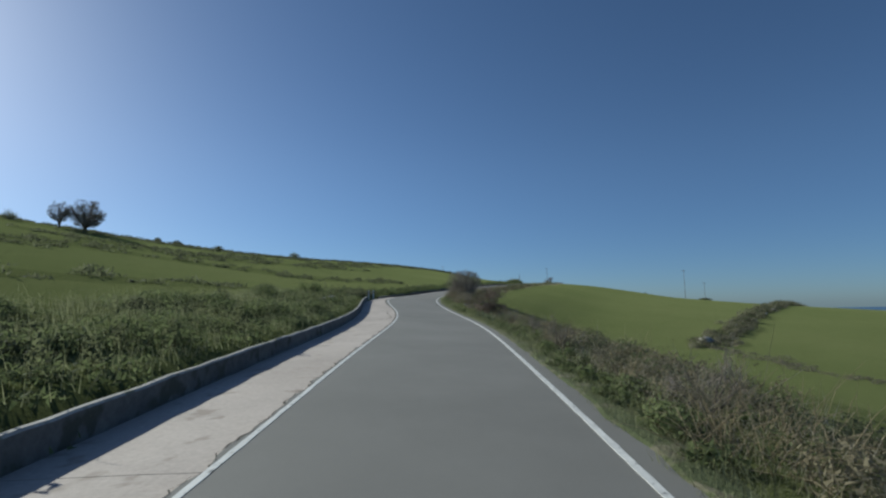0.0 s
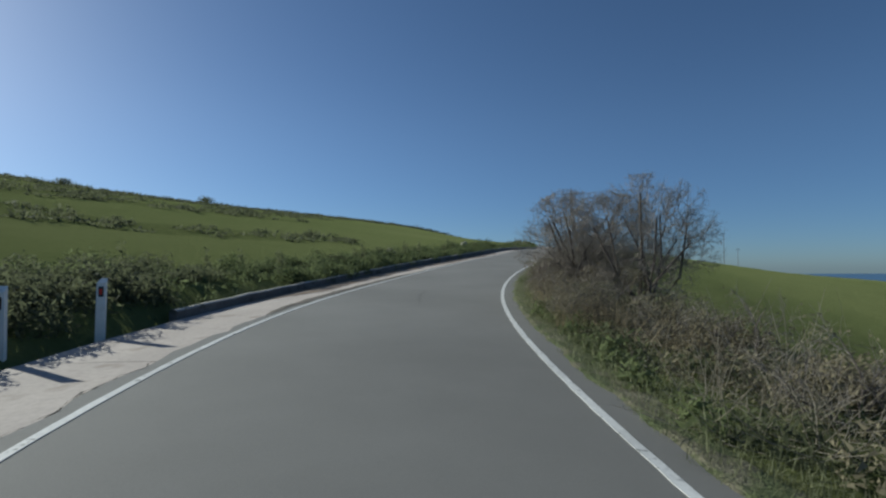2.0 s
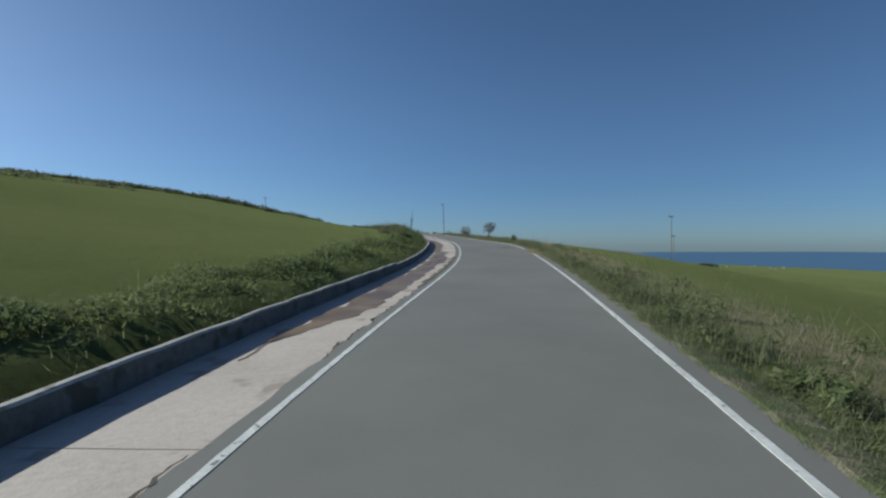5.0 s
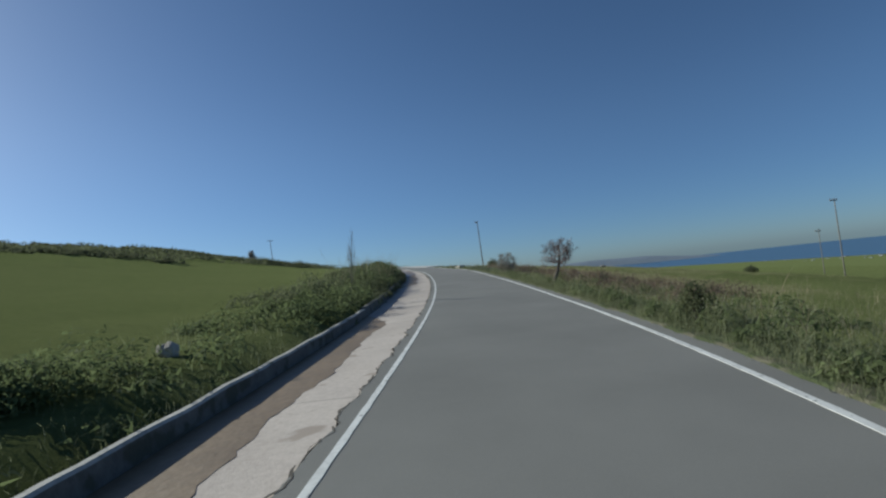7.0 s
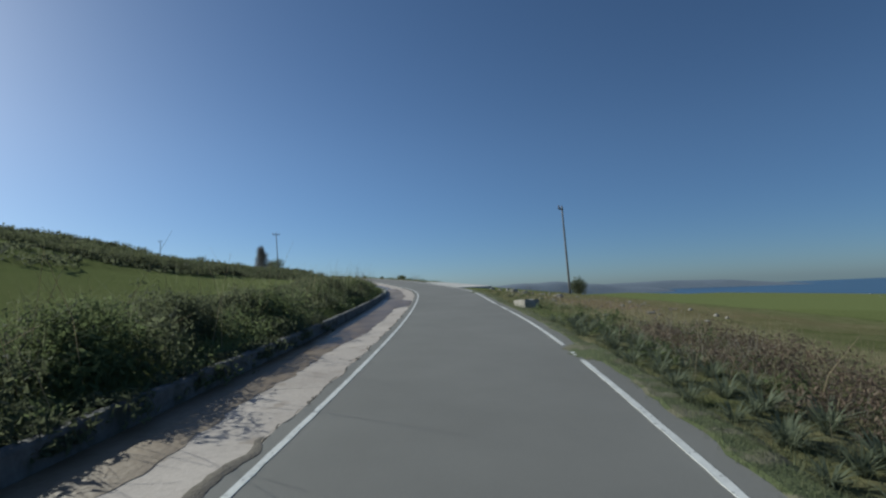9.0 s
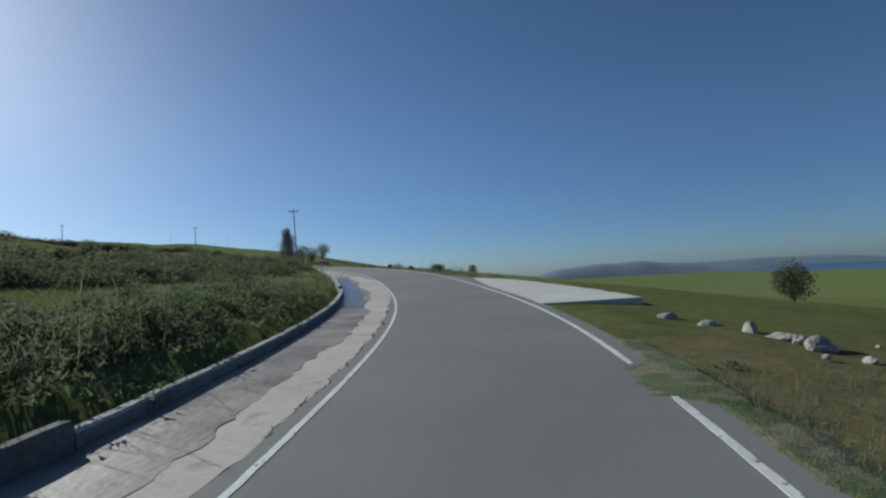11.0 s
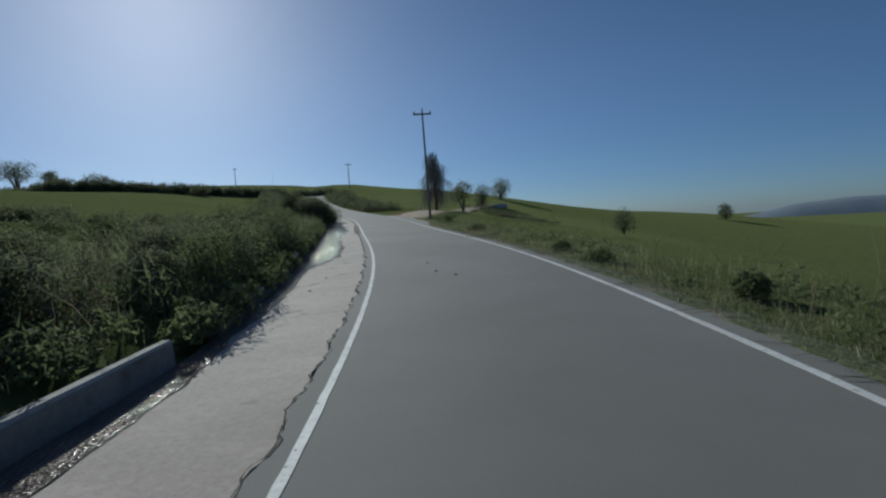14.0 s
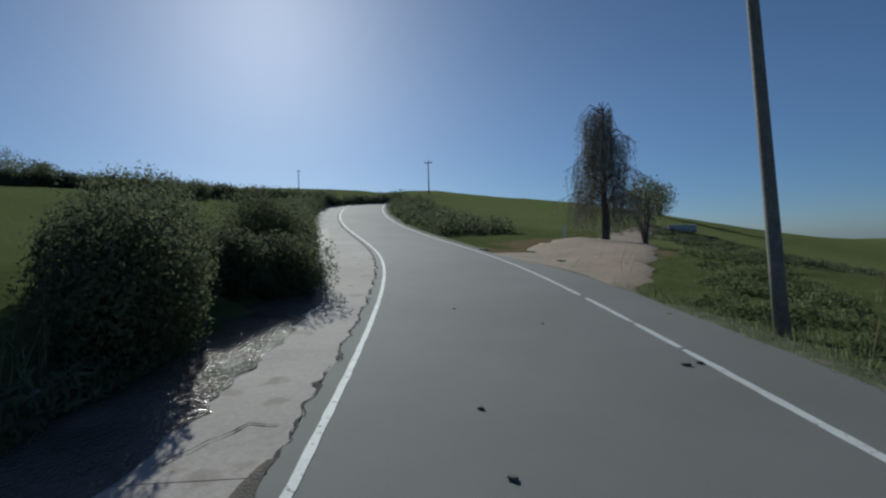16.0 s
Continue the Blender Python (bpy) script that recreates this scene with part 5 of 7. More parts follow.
grass_mass("dry_grass", p_, 0.28 + 0.38 * rd.random(7000), 0.0055 + 0 * s_, 1.0 + 0 * s_, STRAW, "pale dead grass tangled round the thorn bush", 71)
s_, l_, p_ = strip_places(9000, 187, 233, 2.3, 3.1, rd)
ok_ = (wobble(s_ + l_, 2.0, 4, 4) > -0.2) & (l_ > right_edge(s_) + 0.12)
p_ = p_[ok_]
grass_mass("dry_grass", p_, 0.1 + 0.22 * rd.random(len(p_)), 0.006 + 0 * p_[:, 0], 1.3 + 0 * p_[:, 0], STRAW, "pale straw matted along the lane's edge", 75)
s_, l_, p_ = strip_places(80, 45.5, 58, 2.5, 3.7, rd)
clumps("dry_scrub", p_, 0.18 + 0.2 * rd.random(80), 0.2 + 0.3 * rd.random(80), 380, 0.024, GREY_LEAF, "brownish-green tangled undergrowth at the lane's edge", 70, "scrub")
s_, l_, p_ = strip_places(75, 47, 74, 2.75, 4.2, rd)
clumps("verge_weeds", p_, 0.14 + 0.26 * rd.random(75), 0.2 + 0.32 * rd.random(75), 300, 0.036, WEED, "dark green weeds in clumps among dead grass", 76)
s_, l_, p_ = strip_places(330, -4, 84, 2.7, 4.8, rd)
on_ = (wobble(s_ + 1.5 * l_, 3.0, 8, 4) > -0.1) & ~((s_ > 30) & (s_ < 37)) & (l_ > right_edge(s_) + 0.5)
clumps("verge_scrub", p_[on_], 0.2 + 0.3 * rd.random(on_.sum()), 0.15 + 0.35 * rd.random(on_.sum()), 420, 0.034, DARK_LEAF, "dark green low scrub among dead grass", 663, "scrub")
s_, l_, p_ = strip_places(200, -4, 84, 3.0, 4.8, rd)
on_ = (wobble(s_ + 1.5 * l_, 2.6, 3, 4) > 0.0) & ~((s_ > 30) & (s_ < 37))
clumps("dry_scrub", p_[on_], 0.2 + 0.3 * rd.random(on_.sum()), 0.2 + 0.35 * rd.random(on_.sum()), 420, 0.03, DRY_LEAF, "brown dry scrub among dead grass", 664, "scrub")
# more dark-coloured leaves put in for the shade down in the culvert
s_, l_, p_ = strip_places(70, 38.8, 44.6, -5.6, -4.05, rd)
clumps("roadside_weeds", p_ - np.array([0, 0, 0.1]), 0.2 + 0.25 * rd.random(70), 0.35 + 0.3 * rd.random(70), 420, 0.045, DARK_LEAF, "weeds coloured dark for the shade of the culvert's hollow", 665)
stalks("dead_stems", 130, 2, 56, 2.6, 6.0, 0.75, 51, "pale dead stems leaning in the verge")
stalks("dead_stems", 420, 52, 165, 2.6, 5.5, 0.6, 52, "pale dead stems leaning in the verge")
s_, l_, p_ = strip_places(4000, 126, 170, -6.4, -4.3, rd)
grass_mass("verge_grass", p_, 0.75 + 0.45 * rd.random(4000), 0.011 + 0 * s_, 0.5 + 0 * s_, GRASS, "long green grass rising out of dark weeds", 669)
s_, l_, p_ = strip_places(22000, -12, 36, -9.5, -4.0, rd)
grass_mass("verge_grass", p_, 0.25 + 0.3 * rd.random(22000), 0.011 + 0 * s_, 0.6 + 0 * s_, GRASS, "long bright grass among weeds behind the kerb", 670)
stalks("dead_stems", 170, 128, 180, -6.5, -3.9, 1.35, 53, "pale dead stems among dark weeds")
stalks("dead_stems", 110, 196, 232, -6.5, -4.0, 1.25, 54, "pale dead stems among dark weeds")
stalks("dead_stems", 85, 186, 240, 2.7, 4.6, 0.75, 55, "pale dead stems in green grass")

# ---- bushes and trees ----


def crown_bush(name, seed, x, y, wide, base, top, counts, leaf_n, leaf_mat, leaf_size, label, category, stem=0.05, thin=0.22):
    """A round-crowned bush: limbs fan out from a short bole, fork again and again, and end in fine bare twigs."""
    r = np.random.default_rng(seed)
    thing = tagged(new(name), label, category)
    thing.location = (x, y, on_ground(x, y, 0.08))
    half = np.array([wide / 2, wide / 2, (top - base) / 2])
    mid = np.array([0, 0, (top + base) / 2])

    def inside(p):
        e = np.linalg.norm((p - mid) / half, axis=-1, keepdims=True)
        return np.where(e > 1, mid + (p - mid) / np.maximum(e, 1e-6) * (1 + 0.25 * np.tanh(e - 1)), p)

    fine, tips, seedlings = [], [], []
    for k in range(counts[0]):
        a_, up = 2 * math.pi * (k + 0.6 * r.random()) / counts[0], r.uniform(-0.5, 0.95)
        start = np.array([0.06 * math.cos(a_), 0.06 * math.sin(a_), 0.0])
        fork = np.array([0.12 * math.cos(a_), 0.12 * math.sin(a_), base * r.uniform(0.5, 1.0)])
        flat = math.sqrt(1 - up * up)
        end = mid + half * np.array([flat * math.cos(a_ * 2.4), flat * math.sin(a_ * 2.4), up]) * r.uniform(0.55, 0.85)
        d = unit(end - fork)
        pts = np.array([start, fork, (fork + end) / 2 + 0.08 * r.normal(size=3), end])
        v, q = tubes([(pts, np.array([1.0, 0.8, 0.55, 0.35]) * stem)], 7)
        part("limb", bulk_mesh("limb", v, q, None, BARK), thing)
        seedlings += [(pts[1] * (1 - u) + pts[2] * u if u < 1 else pts[2] * (2 - u) + pts[3] * (u - 1), unit(d + 0.75 * r.normal(size=3))) for u in r.uniform(0.3, 2.0, counts[1])]
    size, rad = 0.2 * wide, stem * thin
    for step, n in enumerate(counts[2:]):
        nxt = []
        for q0, d in seedlings:
            bend = unit(d + unit(q0 - mid * 0.7) * 0.35)
            length = size * r.uniform(0.5, 1.1)
            m = q0 + d * length * 0.5 + 0.05 * length * r.normal(size=3)
            e = inside((m + bend * length * 0.5)[None])[0]
            fine.append((np.array([q0, m, e]), np.array([1.0, 0.75, 0.4]) * rad) if step < 2 else (np.array([q0, e]), np.array([1.0, 0.45]) * rad))
            tips += [e, m]
            for u in r.uniform(0.25, 1.0, n):
                nxt.append((m * (1 - u) + e * u, unit(bend + 0.8 * r.normal(size=3))))
        seedlings, size, rad = nxt, size * 0.62, rad * 0.6
    v, q = tubes(fine, 3)
    tagged(part("twig_mass", bulk_mesh("twig_mass", v, q, None, TWIG), thing), kind="stuff")
    if leaf_n:
        c = np.array(tips)[r.integers(0, len(tips), leaf_n)] + 0.03 * r.normal(size=(leaf_n, 3))
        v, q = leaves(c, unit(c - mid), leaf_size * r.uniform(0.6, 1.3, leaf_n), leaf_size * 0.5 * r.uniform(0.6, 1.3, leaf_n), r)
        part("leaves", bulk_mesh("leaves", v, None, q, leaf_mat), thing)
    return thing


crown_bush("thorn_bush", 5, *beside(47.0, 3.55), 3.3, 0.45, 2.5, (16, 10, 5, 5, 4, 0), 24000, GREY_LEAF, 0.02, "round grey-brown thorn bush of fine bare twigs on the verge", "bush", 0.045, 0.2)
crown_bush("thorn_bush", 6, *beside(45.2, 4.2), 2.6, 0.5, 2.75, (12, 9, 5, 5, 3, 0), 12000, GREY_LEAF, 0.018, "tall thorn bush of fine bare twigs behind another", "bush", 0.04, 0.2)
for k_, (a_, b_, w_, h_) in enumerate(((45.0, 3.3, 1.7, 1.1), (46.6, 2.9, 1.5, 1.1), (48.6, 3.0, 1.7, 1.15), (50.4, 3.2, 1.6, 0.95), (43.2, 3.9, 1.5, 0.75), (47.6, 2.8, 1.3, 0.9), (52.0, 3.1, 1.5, 0.85), (44.2, 2.95, 1.2, 0.75), (26.1, 3.5, 1.7, 0.75))):
    crown_bush("dry_bush", 505 + k_, *beside(a_, b_), w_, 0.08, h_, (8, 8, 5, 4, 0), 5000, (DRY_LEAF, GREY_LEAF, RUST_LEAF)[k_ % 3], 0.03, "low tangled grey-brown bush of dry twigs", "bush", 0.02)
for k_, (a_, b_, w_, h_) in enumerate(((44.2, 4.2, 1.7, 0.9), (42.4, 4.3, 1.6, 0.8), (40.4, 4.4, 1.4, 0.7), (38.4, 4.4, 1.3, 0.6))):
    x_, y_ = beside(a_, b_)
    leafy("scrub_bush", 190 + k_, w_, h_, 5200, 0.035, DRY_LEAF, "low brown scrubby bush on the verge", "bush", x=x_, y=y_, lobes=9)
crown_bush("dry_shrub", 7, *beside(25.7, 3.3), 1.65, 0.1, 2.0, (10, 9, 5, 4, 0), 9000, RUST_LEAF, 0.035, "upright reddish-brown twiggy shrub on the verge", "shrub", 0.028)


def dead_brush(s, lat, wide, high, n, seed, mat):
    """A heap of dead stems, fallen across one another."""
    r = np.random.default_rng(seed)
    x, y = beside(s, lat)
    paths = []
    for k in range(n):
        a_, d_ = r.uniform(0, 6.28), wide * 0.5 * math.sqrt(r.random())
        q = np.array([d_ * math.cos(a_), d_ * math.sin(a_), 0.0])
        b_, flat = r.uniform(0, 6.28), r.uniform(0.15, 1.8)
        d = unit(np.array([math.cos(b_) * flat, math.sin(b_) * flat, 1.0]))
        long = high * r.uniform(0.5, 1.35)
        bow = 0.16 * long * r.normal(size=3)
        pts = np.array([q, q + d * long * 0.5 + bow, q + d * long + 1.6 * bow - [0, 0, 0.1 * long * flat]])
        pts[:, 2] = np.maximum(pts[:, 2], 0.01)
        paths.append((pts, np.array([1.0, 0.8, 0.4]) * r.uniform(0.0018, 0.0042)))
        if r.random() < 0.35:
            paths.append((np.array([pts[1], pts[1] + unit(d + 0.9 * r.normal(size=3)) * long * 0.35]), np.array([0.003, 0.0015])))
    v, q = tubes(paths, 4)
    heap = tagged(new("dead_brush"), "heap of pale dead stems tangled on the verge", "dead brush", "heaps of dead stems")
    heap.location = (x, y, on_ground(x, y, -0.02))
    tagged(part("stem_mass", bulk_mesh("stem_mass", v, q, None, mat), heap), kind="stuff")


for k_, (a_, b_, w_, h_, n_) in enumerate(((4.7, 2.95, 1.5, 0.6, 220), (6.4, 3.4, 1.3, 0.6, 120), (9.5, 3.0, 1.2, 0.5, 90), (13.0, 3.1, 1.3, 0.55, 100), (17.0, 3.3, 1.2, 0.5, 80), (21.0, 3.3, 1.1, 0.5, 80), (28.5, 3.0, 1.0, 0.45, 60), (39.4, 2.95, 1.2, 0.6, 120), (40.6, 3.8, 1.6, 0.7, 140), (42.2, 3.1, 1.1, 0.6, 110),
                                               (45.4, 2.75, 1.2, 0.55, 130), (52.0, 3.2, 1.3, 0.6, 110), (53.6, 3.0, 1.6, 0.8, 260), (55.2, 3.5, 1.6, 0.8, 200), (57.0, 3.1, 1.4, 0.7, 150), (59.0, 3.2, 1.4, 0.7, 150), (61.2, 3.1, 1.3, 0.65, 120), (63.6, 3.0, 1.2, 0.6, 100), (66.2, 3.3, 1.3, 0.65, 100), (69.0, 3.1, 1.2, 0.6, 90), (72.5, 3.2, 1.2, 0.6, 90), (76.0, 3.2, 1.2, 0.55, 80), (145.6, 3.6, 1.4, 0.55, 110), (148.5, 3.9, 1.3, 0.5, 90))):
    dead_brush(a_, b_, w_, h_, int(n_ * 0.75), 520 + k_, GREY_STRAW if k_ % 3 else STRAW)


YELLOW = surface("yellow petals", (0.55, 0.42, 0.02), (0.7, 0.56, 0.05), 40, 5, 0.7, 0.1, 60)


def wild_flower(s, lat, high, seed):
    """A thin green stem with one round yellow head of petals."""
    r = np.random.default_rng(seed)
    x, y = beside(s, lat)
    thing = tagged(new("wild_flower"), "yellow wild flower among dead grass", "flower", "yellow flowers of the verge")
    thing.location = (x, y, on_ground(x, y))
    v, q = tubes([(np.array([[0, 0, 0], [0.02, 0.01, high * 0.5], [0.01, -0.02, high]]), np.array([0.003, 0.0025, 0.002]))], 5)
    part("stem", bulk_mesh("stem", v, q, None, GRASS), thing)
    v, f = [(0, 0, 0.006)], []
    for k in range(16):
        a_, d_ = 2 * math.pi * k / 16, 0.021 if k % 2 else 0.013
        v.append((d_ * math.cos(a_), d_ * math.sin(a_), 0.004 * math.sin(k * 2.0)))
        f.append((0, 1 + k, 1 + (k + 1) % 16))
    head = part("flower_head", mesh_from("flower_head", v, f, YELLOW), thing, "yellow petals")
    head.matrix_basis = pose(0.01, -0.02, high, 35, 0, r.uniform(0, 360))


for k_, (a_, b_) in enumerate(((53.5, 2.55), (53.9, 2.95), (60.2, 2.6), (60.5, 2.5), (60.7, 2.75), (40.1, 3.2), (62.0, 2.7), (55.4, 2.7))):
    wild_flower(a_, b_, 0.22 + 0.05 * math.sin(k_ * 2.1), 560 + k_)
for k_, (a_, b_, h_, w_) in enumerate(((27.4, 3.3, 0.8, 1.0), (30.3, 3.1, 0.7, 0.9), (22.0, 3.6, 0.7, 1.0), (15.5, 3.2, 0.75, 1.1), (12.0, 3.0, 0.7, 1.0), (6.3, 3.3, 0.85, 1.4), (50.5, 3.2, 0.75, 1.1), (53.0, 3.0, 0.7, 0.9), (56.0, 3.1, 0.75, 1.1), (57.6, 3.5, 0.8, 1.2), (60.2, 3.1, 0.65, 1.0), (64.0, 3.2, 0.6, 1.0), (37.6, 4.2, 0.85, 1.5), (39.8, 3.9, 0.9, 1.4), (41.8, 4.3, 1.0, 1.4))):
    x_, y_ = beside(a_, b_)
    twiggy("dry_shrub", 70 + k_, h_, w_, 3, 7, 0.05, 0.7, 0.014, 420, DRY_LEAF, 0.04, "low tangled brown dry shrub on the verge", "shrub", stems=5, x=x_, y=y_)


def almond_tree(x, y):
    """A short leaning bole under a round crown of bare pinkish twigs."""
    r = np.random.default_rng(9)
    thing = tagged(new("almond_tree"), "small leaning bare almond tree with a pinkish crown", "tree")
    thing.location = (x, y, on_ground(x, y, 0.08))
    bole = np.array([[0, 0, 0], [0.1, 0, 0.28], [0.24, -0.03, 0.58], [0.34, -0.02, 0.92], [0.38, 0, 1.15]])
    v, q = tubes([(bole, np.array([0.075, 0.065, 0.055, 0.05, 0.035]))], 10)
    part("trunk", bulk_mesh("trunk", v, q, None, BARK), thing)
    tips, fine, thick = [], [], []
    for k in range(11):
        a_, up = 2 * math.pi * k / 11 + r.uniform(-0.3, 0.3), r.uniform(0.1, 1.5)
        paths = {}
        grow(r, bole[3 + k % 2] - [0, 0, 0.1 * r.random()], unit(np.array([math.cos(a_), math.sin(a_), up])), 0.42, 0.022, 3, 0.6, 0.25, 11, paths, tips, (3, 5))
        thick += paths[3]
        fine += [(p[[0, 2, 5]], q[[0, 2, 5]]) for lv in (2, 1, 0) for p, q in paths[lv]]
    for p in thick:
        v, q = tubes([p], 6)
        part("limb", bulk_mesh("limb", v, q, None, BARK), thing)
    v, q = tubes(fine, 3)
    tagged(part("twig_mass", bulk_mesh("twig_mass", v, q, None, PINK_TWIG), thing), kind="stuff")
    pick = r.integers(0, len(tips), 1300)
    c = np.array([tips[k][0] for k in pick]) + 0.02 * r.normal(size=(1300, 3))
    v, q = leaves(c, np.array([tips[k][1] for k in pick]), 0.025 * r.uniform(0.6, 1.3, 1300), 0.014 * r.uniform(0.6, 1.3, 1300), r)
    tagged(part("buds", bulk_mesh("buds", v, None, q, PINK_TWIG), thing), kind="stuff")


almond_tree(*beside(125.9, 2.66))
x_, y_ = beside(137.1, 2.9)
twiggy("thorn_bush", 10, 1.45, 2.0, 4, 11, 0.02, 0.85, 0.026, 4500, GREY_LEAF, 0.035, "bare brown thorn bush beside the lane", "bush", stems=6, x=x_, y=y_, ball=True)
x_, y_ = beside(115.5, 2.75)
leafy("bush", 11, 0.7, 0.8, 900, 0.06, OLIVE_LEAF, "small dark bush at the lane's edge", "bush", x=x_, y=y_)
leafy("bush", 12, 2.3, 2.2, 2600, 0.12, DARK_LEAF, "round dark bush behind a pole", "bush", x=37.3, y=184.6)
leafy("bush", 13, 1.6, 1.2, 1200, 0.12, DARK_LEAF, "small dark bush out in the field", "bush", x=58.2, y=153.6)
leafy("bush", 14, 4.5, 1.6, 2600, 0.2, DARK_LEAF, "dark clump of bushes on the field's crest", "bush", x=74, y=150)
for k_, (a_, b_, w_, h_) in enumerate(((193.2, 3.0, 1.2, 0.75), (198.2, 2.75, 0.7, 0.5), (207.6, 2.7, 0.8, 0.45), (210.0, 2.9, 0.7, 0.4), (204.0, 3.1, 0.7, 0.5), (219.0, 3.1, 1.3, 0.45), (229.0, 3.8, 1.2, 0.7))):
    x_, y_ = beside(a_, b_)
    leafy("bush", 80 + k_, w_, h_, 5000, 0.04, WEED, "low green bush at the edge of the lane", "bush", x=x_, y=y_, lobes=5)
leafy("tree", 15, 2.4, 2.6, 4200, 0.09, DARK_LEAF, "small dark round tree in the green field", "tree", x=6.35, y=239.0)
leafy("tree", 16, 3.6, 3.6, 3000, 0.16, OLIVE_LEAF, "grey-green tree at the far side of the field", "tree", x=14.9, y=299.8)
leafy("tree", 17, 3.6, 4.2, 5200, 0.1, OLIVE_LEAF, "bare-looking dark tree beside a farm track", "tree", x=-11.3, y=243.0, trunk=0.9)
leafy("bush", 18, 5.0, 4.0, 5200, 0.13, OLIVE_LEAF, "grey-green bush beyond the weeping tree", "bush", x=-18.4, y=272.0)
leafy("bush", 19, 4.0, 3.5, 4200, 0.12, DARK_LEAF, "dark bush beyond the weeping tree", "bush", x=-15.6, y=258.0)
for k_, (a_, b_, w_, h_) in enumerate(((231.7, -3.95, 1.9, 1.85), (232.5, -4.4, 2.1, 2.0), (233.8, -4.8, 2.2, 2.0), (235.2, -4.3, 1.7, 1.5), (236.2, -3.6, 2.0, 1.7), (237.1, -3.5, 1.5, 1.2), (238.4, -4.4, 2.6, 2.15), (240.2, -4.6, 2.6, 1.9), (243.5, -4.9, 3.0, 2.0), (248.0, -5.2, 3.2, 1.9), (235.8, -5.8, 2.6, 2.4))):
    x_, y_ = beside(a_, b_)
    leafy("overhanging_bush", 100 + k_, w_, h_, 34000, 0.044, DARK_LEAF if k_ % 2 else OLIVE_LEAF, "large dark green bush overhanging the wet gutter", "bush", x=x_, y=y_, lobes=11, sink=0.3, group="bushes over the gutter")
for k_, (a_, b_, w_, h_) in enumerate(((200.5, -5.4, 2.2, 1.3), (203.3, -5.2, 2.3, 1.5), (205.6, -4.7, 1.9, 1.25), (198.0, -6.6, 2.0, 1.0), (199.8, -7.0, 2.4, 1.5), (201.6, -8.8, 2.8, 1.7), (205.2, -6.4, 2.2, 1.75), (207.9, -5.4, 2.2, 1.45), (210.6, -5.0, 2.0, 1.2), (203.0, -7.6, 2.6, 1.6), (207.0, -8.0, 2.6, 1.5), (213.0, -5.5, 1.8, 1.0), (196.0, -8.4, 2.2, 0.85))):
    x_, y_ = beside(a_, b_)
    leafy("bush", 120 + k_, w_ * 0.66, h_ * 0.74, 10000, 0.042, DARK_LEAF if k_ % 3 else OLIVE_LEAF, "dense dark scrubby bush on the bank", "bush", x=x_, y=y_, lobes=9)


rb = np.random.default_rng(91)
k_ = rb.random(170)
bx_ = np.interp(k_, (0, 0.55, 1), (-16, -6, -1.5)) + 1.1 * rb.normal(size=170)
by_ = np.interp(k_, (0, 0.55, 1), (257, 245.5, 237.5)) + 1.3 * rb.normal(size=170)
clumps("bank_scrub", np.stack([bx_, by_, ground_z(bx_, by_)], -1), 0.4 + 0.5 * rb.random(170), 0.12 + 0.3 * rb.random(170), 260, 0.07, OLIVE_LEAF, "dark scrub along a sunken field bank", 92, "scrub")


for k_ in range(2, 13):
    a_ = 203.4 + 1.45 * k_ + 0.4 * math.sin(k_ * 3.1)
    x_, y_ = beside(a_, -4.3 - 0.2 * math.sin(k_ * 5.3) - 0.55 * step_up(a_, 212, 218))
    leafy("bush", 170 + k_, 1.5 + 0.3 * math.sin(k_ * 2.2), 1.15 + 0.2 * math.sin(k_ * 4.7), 4600, 0.042, OLIVE_LEAF if k_ % 3 == 0 else WEED, "tall weedy green bush hanging over the wet gutter", "bush", x=x_, y=y_, lobes=7)


rk = np.random.default_rng(55)
for k_ in range(34):
    a_, b_ = rk.uniform(190, 206), -5.0 - 12 * rk.random() ** 1.3
    b_ -= 3.0 * step_up(195 - a_, 0, 3)
    x_, y_ = beside(a_, b_)
    w_ = rk.uniform(0.8, 1.7)
    leafy("scrub_bush", 260 + k_, w_, w_ * rk.uniform(0.5, 0.7), 2200, 0.05, OLIVE_LEAF if k_ % 2 else DARK_LEAF, "rounded grey-green shrub on the bank", "shrub", x=x_, y=y_, lobes=6, group="shrubs of the bank")
for k_ in range(16):
    a_, b_ = rk.uniform(188, 199), -5.6 - 7 * rk.random()
    x_, y_ = beside(a_, b_)
    w_ = rk.uniform(0.5, 1.1)
    leafy("scrub_bush", 340 + k_, w_, w_ * rk.uniform(0.45, 0.65), 1500, 0.04, OLIVE_LEAF if k_ % 2 else WEED, "small rounded shrub in the short grass of the bank", "shrub", x=x_, y=y_, lobes=5, group="small shrubs of the bank")
s_, l_, p_ = strip_places(22000, 178, 206, -17, -3.85, rk)
p_ = p_[wobble(s_ + l_, 1.9, 4, 4) + 0.8 * wobble(l_ * 2 - s_ * 0.5, 1.3, 3, 4) > -0.5]
grass_mass("bank_grass", p_, 0.1 + 0.18 * rk.random(len(p_)), 0.011 + 0 * p_[:, 0], 0.8 + 0 * p_[:, 0], GRASS, "short rough green grass on the bank", 57)
s_, l_, p_ = strip_places(260, 181, 199, -14, -3.9, rk)
clumps("terrace_weeds", p_, 0.15 + 0.3 * rk.random(260), 0.06 + 0.2 * rk.random(260), 110, 0.04, WEED, "small tufts of weeds on the short grass", 56)
